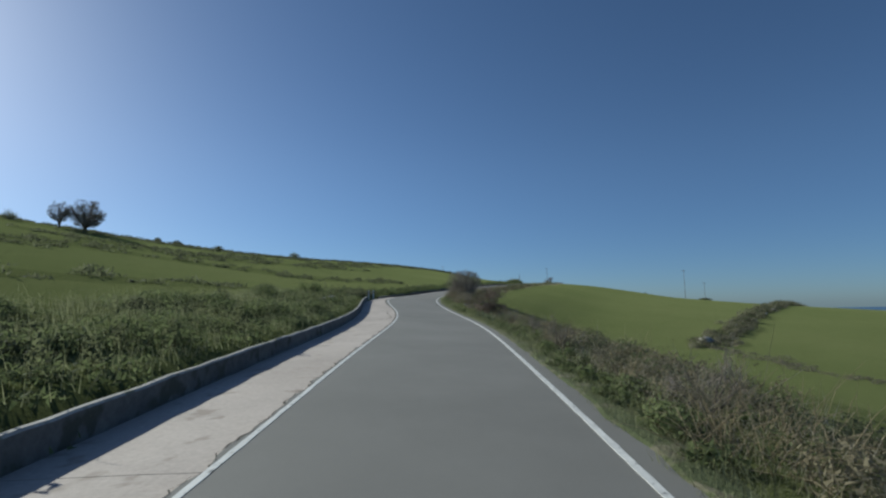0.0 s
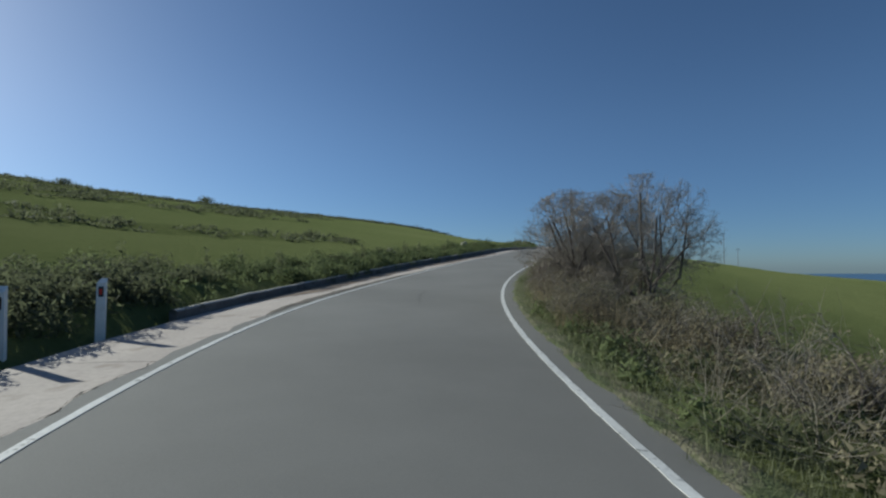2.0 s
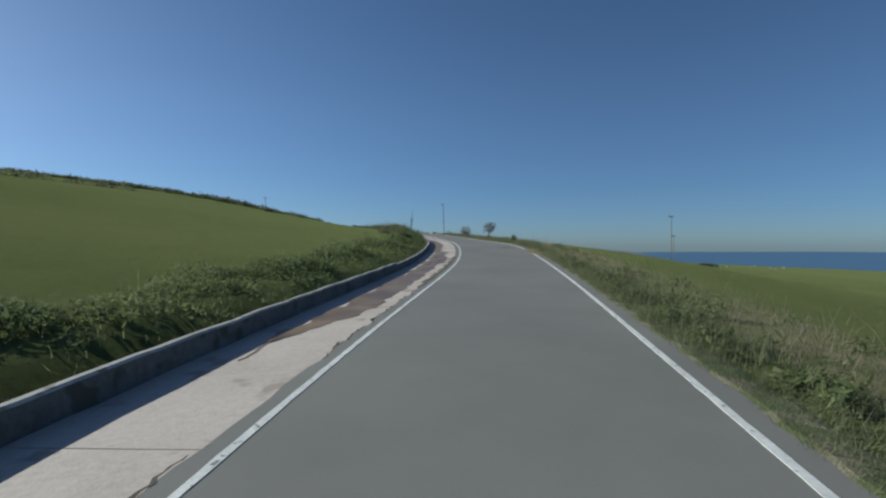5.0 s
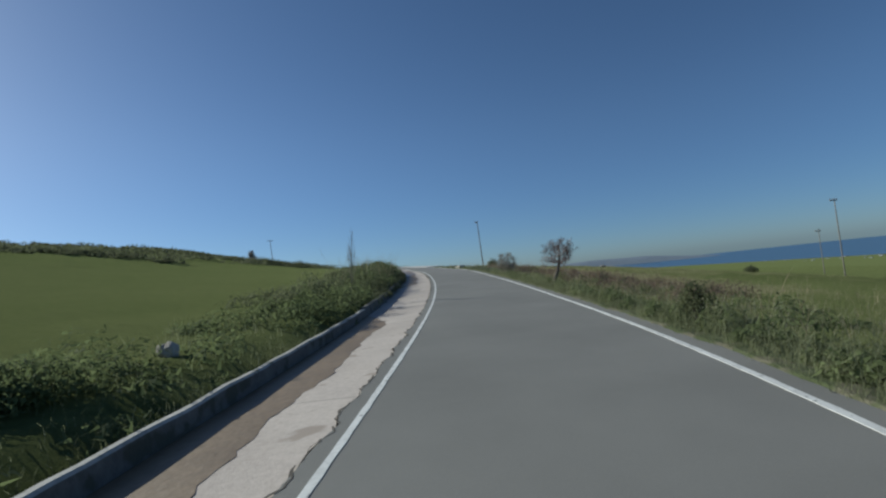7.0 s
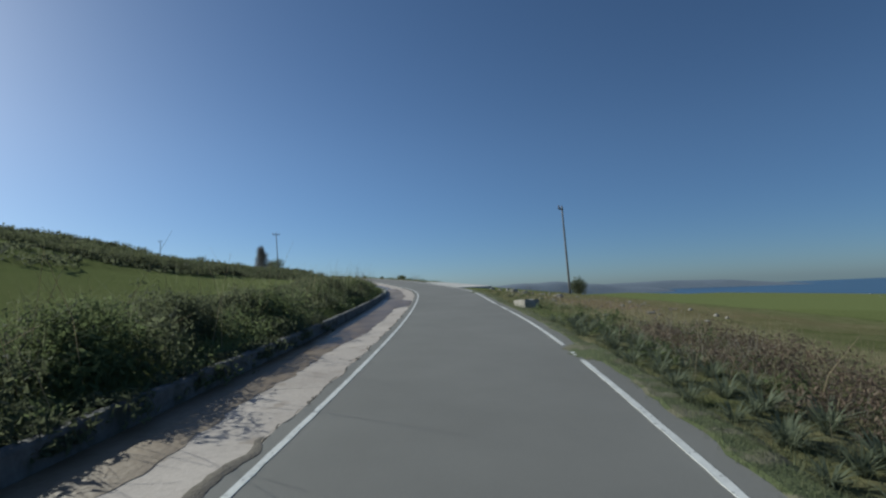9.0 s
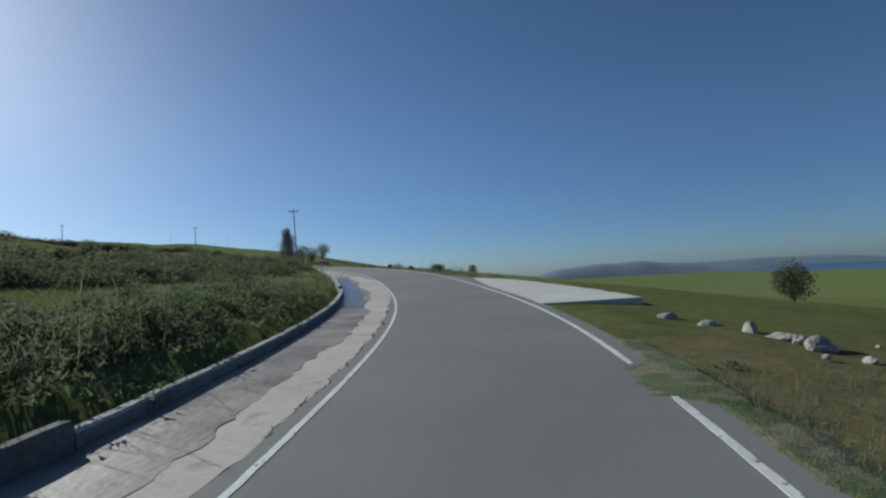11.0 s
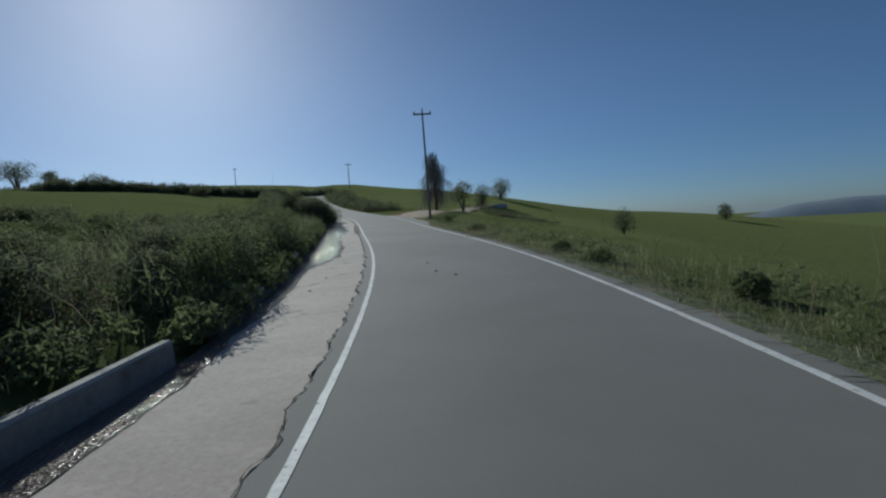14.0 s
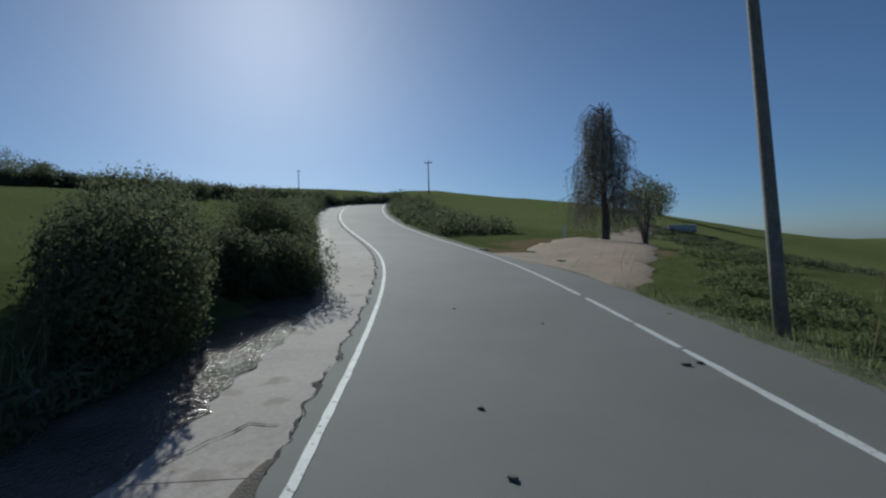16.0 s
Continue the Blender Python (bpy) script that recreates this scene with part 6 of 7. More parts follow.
for k_ in range(18):
    a_, b_ = rk.uniform(213, 230), rk.uniform(-8.5, -5.2)
    x_, y_ = beside(a_, b_)
    w_ = rk.uniform(1.3, 2.2)
    leafy("scrub_bush", 300 + k_, w_, w_ * rk.uniform(0.5, 0.75), 4200, 0.05, OLIVE_LEAF if k_ % 3 == 0 else WEED, "rounded green shrub above the wet gutter", "shrub", x=x_, y=y_, lobes=7, group="shrubs above the wet gutter")
for k_, (a_, b_, h_) in enumerate(((194.3, -3.95, 1.25), (195.2, -4.1, 0.9), (201.2, -4.6, 1.0), (203.4, -4.5, 1.2), (205.0, -5.4, 1.5), (206.6, -4.6, 1.1), (208.8, -4.9, 1.2), (212.4, -4.8, 1.1), (218.6, -4.6, 1.0), (222.2, -4.7, 1.1))):
    x_, y_ = beside(a_, b_)
    twiggy("dead_shrub", 230 + k_, h_ * 0.62, 0.8, 2, 7, 0.15, 0.7, 0.012, 0, None, 0.03, "pale dead twiggy shrub among dark weeds", "shrub", stems=3, twig_mat=STRAW, x=x_, y=y_)


def weeping_tree(x, y, height):
    """A tall narrow tree whose bare twigs hang down from its limbs."""
    r = np.random.default_rng(44)
    thing = tagged(new("weeping_tree"), "dark weeping tree with hanging bare twigs beside the track", "tree")
    thing.location = (x, y, on_ground(x, y, 0.1))
    trunk_p = np.array([[0, 0, 0], [0.05, 0.02, 1.2], [-0.05, 0.0, 2.4], [0.05, 0.05, 3.6], [0.0, 0.0, height * 0.93]])
    paths = [(trunk_p, np.array([0.2, 0.17, 0.12, 0.08, 0.03]))]
    hang, tips = [], []
    for k in range(85):
        z0 = r.uniform(1.5, height * 0.93)
        a_ = r.uniform(0, 6.28)
        reach = (0.6 + 0.8 * r.random()) * (2.1 - 0.25 * z0)
        o = np.array([math.cos(a_), math.sin(a_), 0.0])
        p0 = np.array([0, 0, z0])
        limb = np.array([p0, p0 + o * reach * 0.55 + [0, 0, 0.3], p0 + o * reach - [0, 0, 0.15]])
        paths.append((limb, np.array([0.03, 0.018, 0.006])))
        for j in range(13):
            u = r.uniform(0.25, 1.0)
            q = limb[0] * (1 - u) + limb[2] * u + np.array([0, 0, 0.15])
            drop = min(r.uniform(0.7, 2.3), q[2] - 0.5)
            side = 0.22 * r.normal(size=3) * [1, 1, 0]
            pts = np.array([q, q + side * 0.5 + o * 0.12 - [0, 0, drop * 0.35], q + side - [0, 0, drop]])
            hang.append((pts, np.array([0.01, 0.008, 0.004])))
            tips += [pts[1], pts[2], (pts[1] + pts[2]) / 2]
    v, q = tubes(paths, 6)
    part("trunk", bulk_mesh("trunk", v, q, None, BARK), thing)
    v, q = tubes(hang, 3)
    part("twig_curtain", bulk_mesh("twig_curtain", v, q, None, TWIG), thing)
    c = np.array(tips)[r.integers(0, len(tips), 9000)] + 0.07 * r.normal(size=(9000, 3))
    v, q = leaves(c, np.tile(np.array([0, 0, -1.0]), (9000, 1)), 0.1 * r.uniform(0.5, 1.4, 9000), 0.03 * r.uniform(0.6, 1.3, 9000), r)
    part("leaves", bulk_mesh("leaves", v, None, q, DRY_LEAF), thing)


weeping_tree(-11.0, 236.3, 6.2)

# trees and bushes on the skyline
for k_, (nm_, x_, y_, w_, h_, tr_, n_, lab_) in enumerate((
        ("bush", -66.0, 73.0, 3.0, 1.8, 0.0, 900, "dark bush below the skyline trees"),
        ("bush", -37.5, 119.5, 3.2, 1.8, 0.0, 1500, "lone dark bush on the skyline"),
        ("bush", -47.0, 100.5, 2.4, 1.45, 0.0, 1200, "lone dark bush on the skyline"),
        ("bush", -52.5, 95.0, 2.3, 1.35, 0.0, 1200, "lone dark bush on the skyline"),
        ("bush", -55.5, 93.5, 2.2, 1.35, 0.0, 1200, "lone dark bush on the skyline"),
        ("tree", -77.3, 228.0, 6.0, 5.4, 1.9, 5200, "spreading dark tree on the crest of the field"),
        ("tree", -78.7, 233.0, 3.0, 4.0, 1.4, 2600, "small dark tree on the crest of the field"),
        ("bush", -110.9, 291.6, 3.6, 2.4, 0.0, 1600, "dark bush below a far pole"),
        ("bush", -51.5, 225.8, 5.0, 2.5, 0.0, 4200, "dark hedge bush on the crest of the field"),
        ("bush", -52.5, 222.4, 5.0, 2.0, 0.0, 4000, "dark hedge bush on the crest of the field"),
        ("bush", -46.7, 236.0, 3.2, 2.0, 0.0, 2600, "dark round bush in the field hedge"),
        ("tree", -84.0, 222.0, 4.4, 3.2, 0.9, 2400, "dark tree in the field hedge"))):
    leafy(nm_, 150 + k_, w_, h_, n_, 0.15, DARK_LEAF, lab_, nm_, x=x_, y=y_, trunk=tr_, sink=0.25)
crown_bush("tree", 150, -58.7, 79.0, 5.6, 1.0, 5.2, (16, 13, 6, 5, 0), 6000, GREY_LEAF, 0.09, "bare spreading tree on the hillside's skyline", "tree", 0.13)
crown_bush("tree", 151, -61.6, 77.2, 3.4, 1.2, 4.6, (13, 11, 6, 5, 0), 4000, GREY_LEAF, 0.09, "bare round tree on the hillside's skyline", "tree", 0.1)
rh = np.random.default_rng(77)
far_hedge = along([(-104, 224), (-70, 221), (-52, 221)], 420, 0.9, rh)
clumps("field_hedge", far_hedge, 0.5 + 0.6 * rh.random(420), 0.4 + 0.7 * rh.random(420), 90, 0.16, DARK_LEAF, "dark hedge along the far edge of the field", 78, "hedge")
near_hedge = along([(-52, 220), (-51.5, 229), (-49.5, 240), (-46, 250), (-42, 257)], 420, 0.7, rh)
clumps("field_hedge", near_hedge, 0.6 + 0.6 * rh.random(420), 0.8 + 0.8 * rh.random(420), 260, 0.12, DARK_LEAF, "tall dark hedge between two fields", 79, "hedge")


def strap_plant(x, y, seed, size):
    """A tuft of long strap leaves bending outwards."""
    r = np.random.default_rng(seed)
    v, f = [], []
    for k in range(64):
        a_, h = r.uniform(0, 6.28), size * r.uniform(0.6, 1.1)
        o, s2 = np.array([math.cos(a_), math.sin(a_), 0]), np.array([-math.sin(a_), math.cos(a_), 0])
        bend = r.uniform(0.35, 1.15)
        b = len(v)
        for u in (0, 0.35, 0.7, 1.0):
            c = o * (0.05 + h * bend * u ** 1.4) + np.array([0, 0, h * (u - 0.55 * bend * u * u) - 0.04])
            w = 0.032 * size * (1 - 0.93 * u ** 2)
            v += [tuple(c - s2 * w), tuple(c + s2 * w)]
        f += [(b + 2 * j, b + 2 * j + 1, b + 2 * j + 3, b + 2 * j + 2) for j in range(3)]
    return v, f


strap = tagged(new("strap_leaf_plant"), "green tuft of long strap leaves on the verge", "plant", "strap-leaf plants of the verge")
part("leaves", mesh_from("leaves", *strap_plant(0, 0, 3, 0.5), STRAP), strap)
strap_places = [(23.6, 2.4), (22.35, 2.6), (22.0, 3.2), (27.2, 2.6), (10.5, 3.0), (97.5, 2.7), (101.5, 3.0), (107.9, 2.9), (110.3, 2.7), (99.2, 3.1)] + [(138.2 + 0.17 * k, 2.4 + 0.27 * (k % 4) + 0.1 * math.sin(k * 2.7)) for k in range(80)] + [(160.2, 2.8), (161.5, 3.1), (162.6, 2.9), (159.3, 3.2)]
x_, y_ = beside(*strap_places[0])
strap.location = (x_, y_, on_ground(x_, y_))
strap.scale = (1.15, 1.15, 1.35)
for k_, (a_, b_) in enumerate(strap_places[1:]):
    x_, y_ = beside(a_, b_)
    c_ = copy_thing(strap, pose(x_, y_, on_ground(x_, y_), 0, 0, 47.0 * k_))
    c_.scale = ((1.3 if k_ < 2 else 0.62) + 0.18 * math.sin(k_ * 2.3),) * 3

# ---- poles, posts, stones ----


def cylinder(radius0, radius1, z0, z1, sides=12, rings=1):
    v, f = [], []
    for j in range(rings + 1):
        u = j / rings
        rr = radius0 + (radius1 - radius0) * u
        for k in range(sides):
            a_ = 2 * math.pi * k / sides
            v.append((rr * math.cos(a_), rr * math.sin(a_), z0 + (z1 - z0) * u))
    for j in range(rings):
        for k in range(sides):
            n = (k + 1) % sides
            f.append((j * sides + k, j * sides + n, (j + 1) * sides + n, (j + 1) * sides + k))
    f += [tuple(range(sides))[::-1], tuple(rings * sides + k for k in range(sides))]
    return v, f


def bevelled(size, bevel=0.01, segments=2, jitter=0.0, seed=0, cuts=0):
    bm = bmesh.new()
    bmesh.ops.create_cube(bm, size=1)
    bmesh.ops.scale(bm, vec=size, verts=bm.verts)
    if cuts:
        bmesh.ops.subdivide_edges(bm, edges=bm.edges[:], cuts=cuts, use_grid_fill=True)
    if jitter:
        r = random.Random(seed)
        for v in bm.verts:
            v.co += Vector((r.uniform(-1, 1), r.uniform(-1, 1), r.uniform(-1, 1))) * jitter
    sharp = [e_ for e_ in bm.edges if len(e_.link_faces) == 2 and e_.calc_face_angle(0) > 0.8]
    bmesh.ops.bevel(bm, geom=sharp, offset=bevel, segments=segments, affect="EDGES")
    return bm


def mesh_of(bm, name, mat):
    me = bpy.data.meshes.new(name)
    bm.to_mesh(me)
    bm.free()
    me.materials.append(mat)
    return me


PORCELAIN = surface("brown porcelain", (0.08, 0.045, 0.03), (0.12, 0.07, 0.045), 30, 3, 0.6, 0.05, 60)


def utility_pole(x, y, top, arm, arm_turn, label, insulators=3, tip=None, thick=1.0):
    """A wooden pole with a crossarm and pin insulators; top is the height of its tip above the sea's datum."""
    z0 = on_ground(x, y, 0.3)
    h = top - z0
    pole = tagged(new("utility_pole"), label, "utility pole", "utility poles of the line")
    way = Vector(((tip or (x, y))[0] - x, (tip or (x, y))[1] - y, h))
    pole.matrix_world = Matrix.Translation((x, y, z0)) @ Vector((0, 0, 1)).rotation_difference(way).to_matrix().to_4x4() @ pose(0, 0, 0, 0, 0, arm_turn)
    part("shaft", mesh_from("shaft", *cylinder(0.135 * thick, 0.085 * thick, 0, h, 14, 6), WOOD, True), pole)
    if arm:
        beam = part("crossarm", mesh_of(bevelled((arm, 0.09, 0.1), 0.008), "crossarm", WOOD), pole)
        beam.location = (0, 0.1, h - 0.22)
        for k in range(insulators):
            u = (k / max(1, insulators - 1) - 0.5) if insulators > 1 else 0
            mid = insulators % 2 and k == insulators // 2
            pin = part("insulator", mesh_from("insulator", *cylinder(0.055, 0.035, 0, 0.17, 10, 2), PORCELAIN, True), pole if mid else beam, "brown porcelain insulator")
            pin.location = (0, 0, h) if mid else (u * (arm - 0.12), 0, 0.05)
    return pole


utility_pole(-3.55, 222.1, 19.97, 1.25, 35, "weathered wooden power pole with a crossarm beside the track", 3, (-4.1, 222.8), 0.66)
utility_pole(31.7, 167.7, 14.3, 0.75, 55, "slim wooden power pole with a short crossarm in the field", 2, (31.5, 167.8), 0.55)
utility_pole(70.2, 153.9, 11.75, 1.2, 10, "wooden power pole with a crossarm beyond the field", 4, thick=0.55)
utility_pole(84.0, 170.0, 8.6, 1.1, 10, "wooden power pole further down the slope", 3, thick=0.5)
utility_pole(-48.4, 269.4, 24.8, 1.1, 30, "wooden power pole with a crossarm on the skyline", 3, thick=0.7)
utility_pole(-94.4, 281.0, 29.6, 0.9, 30, "thin wooden power pole on the skyline", 3, thick=0.8)
x_, y_ = beside(124.7, -4.5)
twiggy("tall_dead_weed", 61, 2.35, 0.55, 2, 6, 0.5, 0.35, 0.016, 160, GREY_LEAF, 0.03, "tall bare dead weed above the bank", "weed", stems=2, x=x_, y=y_)
WHITE_PLASTIC = surface("white plastic", (0.66, 0.66, 0.63), (0.78, 0.78, 0.75), 12, 3, 0.5, 0.05, 40, ((0.45, 0.43, 0.4), 9, 0.68))
BLACK_PLASTIC = surface("black plastic", (0.02, 0.02, 0.02), (0.035, 0.035, 0.035), 20, 3, 0.5, 0.05, 40)
RED_GLASS = surface("red reflector", (0.4, 0.02, 0.015), (0.5, 0.035, 0.02), 60, 3, 0.2, 0.1, 90)


def marker_post(s, lat, turn, lean):
    """A white delineator post with a slanting head and a red reflector in a dark panel."""
    p = at(s, lat, -0.24)
    post = tagged(new("marker_post"), "white roadside marker post with a red reflector", "marker post", "marker posts by the culvert")
    post.matrix_world = pose(p[0], p[1], p[2] - 0.1, lean, 0, turn)
    v = []
    for z in (0.0, 0.93):
        v += [(-0.055, -0.035, z), (0.055, -0.035, z), (0.035, 0.04, z), (-0.035, 0.04, z)]
    v[6], v[7] = (0.035, 0.04, 0.99), (-0.035, 0.04, 0.99)
    me = mesh_from("body", v, [(3, 2, 1, 0), (4, 5, 6, 7), (0, 1, 5, 4), (1, 2, 6, 5), (2, 3, 7, 6), (3, 0, 4, 7)], WHITE_PLASTIC)
    part("body", me, post)
    pan = part("panel", mesh_of(bevelled((0.06, 0.012, 0.13), 0.004), "panel", BLACK_PLASTIC), post, "dark panel")
    pan.location = (0, -0.037, 0.82)
    ref = part("reflector", mesh_of(bevelled((0.036, 0.012, 0.07), 0.004), "reflector", RED_GLASS), pan, "red reflector")
    ref.location = (0, -0.009, 0)


marker_post(41.2, -3.74, 4, 1.0)
marker_post(42.4, -3.6, 6, -1.5)

STONE = surface("pale limestone", (0.25, 0.23, 0.2), (0.42, 0.39, 0.345), 9, 2, 0.95, 0.7, 25, ((0.2, 0.18, 0.15), 5, 0.6), dist=0.03)


def rock(x, y, size, seed, label, turn=0.0, sink=0.25, name="stone", group=""):
    """A weathered, uneven lump of limestone."""
    bm = bmesh.new()
    bmesh.ops.create_icosphere(bm, subdivisions=3, radius=0.5)
    for v in bm.verts:
        n_ = noise.noise(v.co * 2.2 + Vector((seed * 3.1, seed, 0))) * 0.35 + noise.noise(v.co * 6 + Vector((seed, 0, 5))) * 0.1
        v.co *= 1 + n_
        v.co.z = max(v.co.z, -0.3)
        v.co = Vector((v.co.x * size[0], v.co.y * size[1], v.co.z * size[2]))
    me = mesh_of(bm, name, STONE)
    ob = tagged(new(name, me), label, "stone", group)
    ob.matrix_world = pose(x, y, on_ground(x, y) + size[2] * (0.5 - sink) * 0.6, 0, 0, turn)
    return ob


for k_, (a_, b_, w_, h_, lab_) in enumerate(((30.4, -5.3, 0.95, 0.5, "flat pale rock among the weeds"), (28.2, -5.6, 0.8, 0.4, "flat pale rock among the weeds"), (39.4, -7.3, 0.7, 0.3, "pale stone on the grassy bank"),
                                             (63.2, -6.6, 0.6, 0.42, "pale boulder on the field's edge"), (73.7, -5.7, 0.5, 0.4, "pale boulder among the weeds"), (75.4, -6.4, 0.55, 0.45, "pale boulder among the weeds"), (78.0, -6.2, 0.8, 0.6, "dark boulder among the weeds"), (80.5, -6.0, 0.6, 0.45, "pale boulder among the weeds"),
                                             (114.4, -5.1, 0.34, 0.3, "squarish grey stone among the weeds"), (144.5, 11.5, 0.4, 0.25, "pale stone in the rough field"))):
    x_, y_ = beside(a_, b_)
    rock(x_, y_, (w_, w_ * 0.7, h_), k_ + 1, lab_, 40.0 * k_)
rock(20.6, 41.7, (1.5, 0.9, 0.7), 31, "pale boulder at the corner of the field hedge", 20)
for k_ in range(15):
    u_ = k_ / 14
    x_, y_ = 25 + 60 * u_, 46 + 79 * u_
    rock(x_ + 0.8 * math.sin(k_ * 5), y_, (0.6, 0.42, 0.4), 40 + k_, "pale stone in the field hedge", 31 * k_, group="stones of the field hedge")
for k_ in range(12):
    u_ = k_ / 11
    x_, y_ = beside(171.9 - 6.4 * u_, 3.8 + 1.95 * u_)
    w_ = 0.36 + 0.24 * math.sin(k_ * 3)
    rock(x_ + 0.3 * math.sin(k_ * 7), y_ + 0.25 * math.cos(k_ * 5), (w_, 0.7 * w_, 0.2 + 0.1 * math.sin(k_ * 4)), 60 + k_, "white stone in a low broken row", 47 * k_, 0.35, group="row of white stones")
for k_ in range(30):
    a_, b_ = 152 + 18 * rng.random(), 3.6 + 6 * rng.random()
    x_, y_ = beside(a_, b_)
    d_ = 0.09 + 0.13 * rng.random()
    rock(x_, y_, (d_, d_ * 0.8, d_ * 0.6), 90 + k_, "small pale stone in the rough field", 33 * k_, group="loose field stones")

block = tagged(new("concrete_block", mesh_of(bevelled((0.56, 1.16, 0.34), 0.025, 2, 0.014, 4, 3), "concrete_block", STONE)), "broken pale concrete block lying on the verge", "concrete block")
block.matrix_world = pose(25.84, 152.86, on_ground(25.84, 152.86) + 0.1, -3, 2, 10)
slab = tagged(new("concrete_slab", mesh_of(bevelled((2.0, 0.9, 0.55), 0.03, 2, 0.02, 9, 3), "concrete_slab", PALE_CONCRETE)), "pale concrete slab beside the farm track", "concrete slab")
slab.matrix_world = pose(-12.9, 257.8, on_ground(-12.9, 257.8) + 0.25, 0, 0, 20)
x_, y_ = beside(247.5, 7.0)
stake = tagged(new("marker_stake", mesh_of(bevelled((0.09, 0.09, 0.7), 0.01), "marker_stake", WHITE_PLASTIC)), "short white stake at the mouth of the track", "stake")
stake.location = (x_, y_, on_ground(x_, y_) + 0.28)

sheet = bmesh.new()
bmesh.ops.create_grid(sheet, x_segments=6, y_segments=5, size=0.5)
for v in sheet.verts:
    v.co = Vector((v.co.x * 0.32, v.co.y * 0.2, 0.04 + 0.03 * noise.noise(v.co * 3.1)))
bmesh.ops.solidify(sheet, geom=sheet.faces[:], thickness=0.006)
x_, y_ = beside(185.4, -5.6)
litter = tagged(new("litter", mesh_of(sheet, "litter", PAINT)), "crumpled white sheet of litter on the grass", "litter")
litter.matrix_world = pose(x_, y_, on_ground(x_, y_) + 0.03, -7, -9, 35)

# clods and litter on the lane and in the gutter
CLOD = surface("dark clods", (0.075, 0.066, 0.056), (0.14, 0.122, 0.104), 30, 5, 1.0, 0.8, 60)
for k_, (a_, b_, d_) in enumerate(((229.2, -0.47, 0.1), (230.2, -0.55, 0.09), (231.1, 1.46, 0.12), (231.15, 1.62, 0.1), (207.7, -0.49, 0.1), (209.0, -0.54, 0.08), (213.5, 0.3, 0.06), (232.9, 0.55, 0.06), (234.0, -0.5, 0.07), (180.6, 0.35, 0.06), (207.1, -0.2, 0.09),
                                   (26.5, -3.0, 0.08), (27.2, -2.7, 0.07), (33.4, -2.75, 0.1), (208.2, -2.6, 0.07), (206.9, -2.75, 0.08), (211.0, -2.4, 0.06), (97.0, -2.5, 0.07))):
    bm = bmesh.new()
    bmesh.ops.create_icosphere(bm, subdivisions=2, radius=0.5)
    for v in bm.verts:
        v.co *= 1 + 0.5 * noise.noise(v.co * 3 + Vector((k_ * 2.3, 0, 0)))
        v.co = Vector((v.co.x * d_ * 0.75, v.co.y * d_ * 0.48, v.co.z * d_ * 0.2))
    ob = tagged(new("clod", mesh_of(bm, "clod", CLOD)), "dark clod of earth lying on the roadway", "clod", "clods on the roadway")
    up_ = 0.0 if b_ > -1.9 else float(gutter_up(np.array(a_), np.array(b_)))
    ob.location = tuple(at(a_, b_, up_ + d_ * 0.1))
# trodden hoof marks of mud on the concrete
v_, f_ = [], []
rp = np.random.default_rng(5)
for k in range(150):
    a_, b_, d_ = rp.uniform(192.2, 199.4), rp.uniform(-3.0, -1.98), rp.uniform(0.014, 0.044)
    base_ = len(v_)
    v_.append(tuple(at(a_, b_, float(gutter_up(np.array(a_), np.array(b_))) + 0.02)))
    for j in range(9):
        q_ = 2 * math.pi * j / 9
        e_ = d_ * (1 + 0.3 * rp.normal())
        aa, bb = a_ + 1.3 * e_ * math.cos(q_), b_ + e_ * math.sin(q_)
        v_.append(tuple(at(aa, bb, float(gutter_up(np.array(aa), np.array(bb))) + 0.008)))
    f_ += [(base_, base_ + 1 + j, base_ + 1 + (j + 1) % 9) for j in range(9)]
tagged(new("mud_lumps", mesh_from("mud_lumps", v_, f_, SOIL)), "dark trodden mud lumps on the gutter", "mud", kind="stuff")
# soil, straw and grass spilling over the lane's right edge where the line is lost
STRAW_BED = surface("flattened straw", (0.22, 0.18, 0.125), (0.36, 0.3, 0.215), 30, 2.5, 1.0, 0.9, 70, ((0.13, 0.105, 0.07), 5, 0.6), dist=0.03)


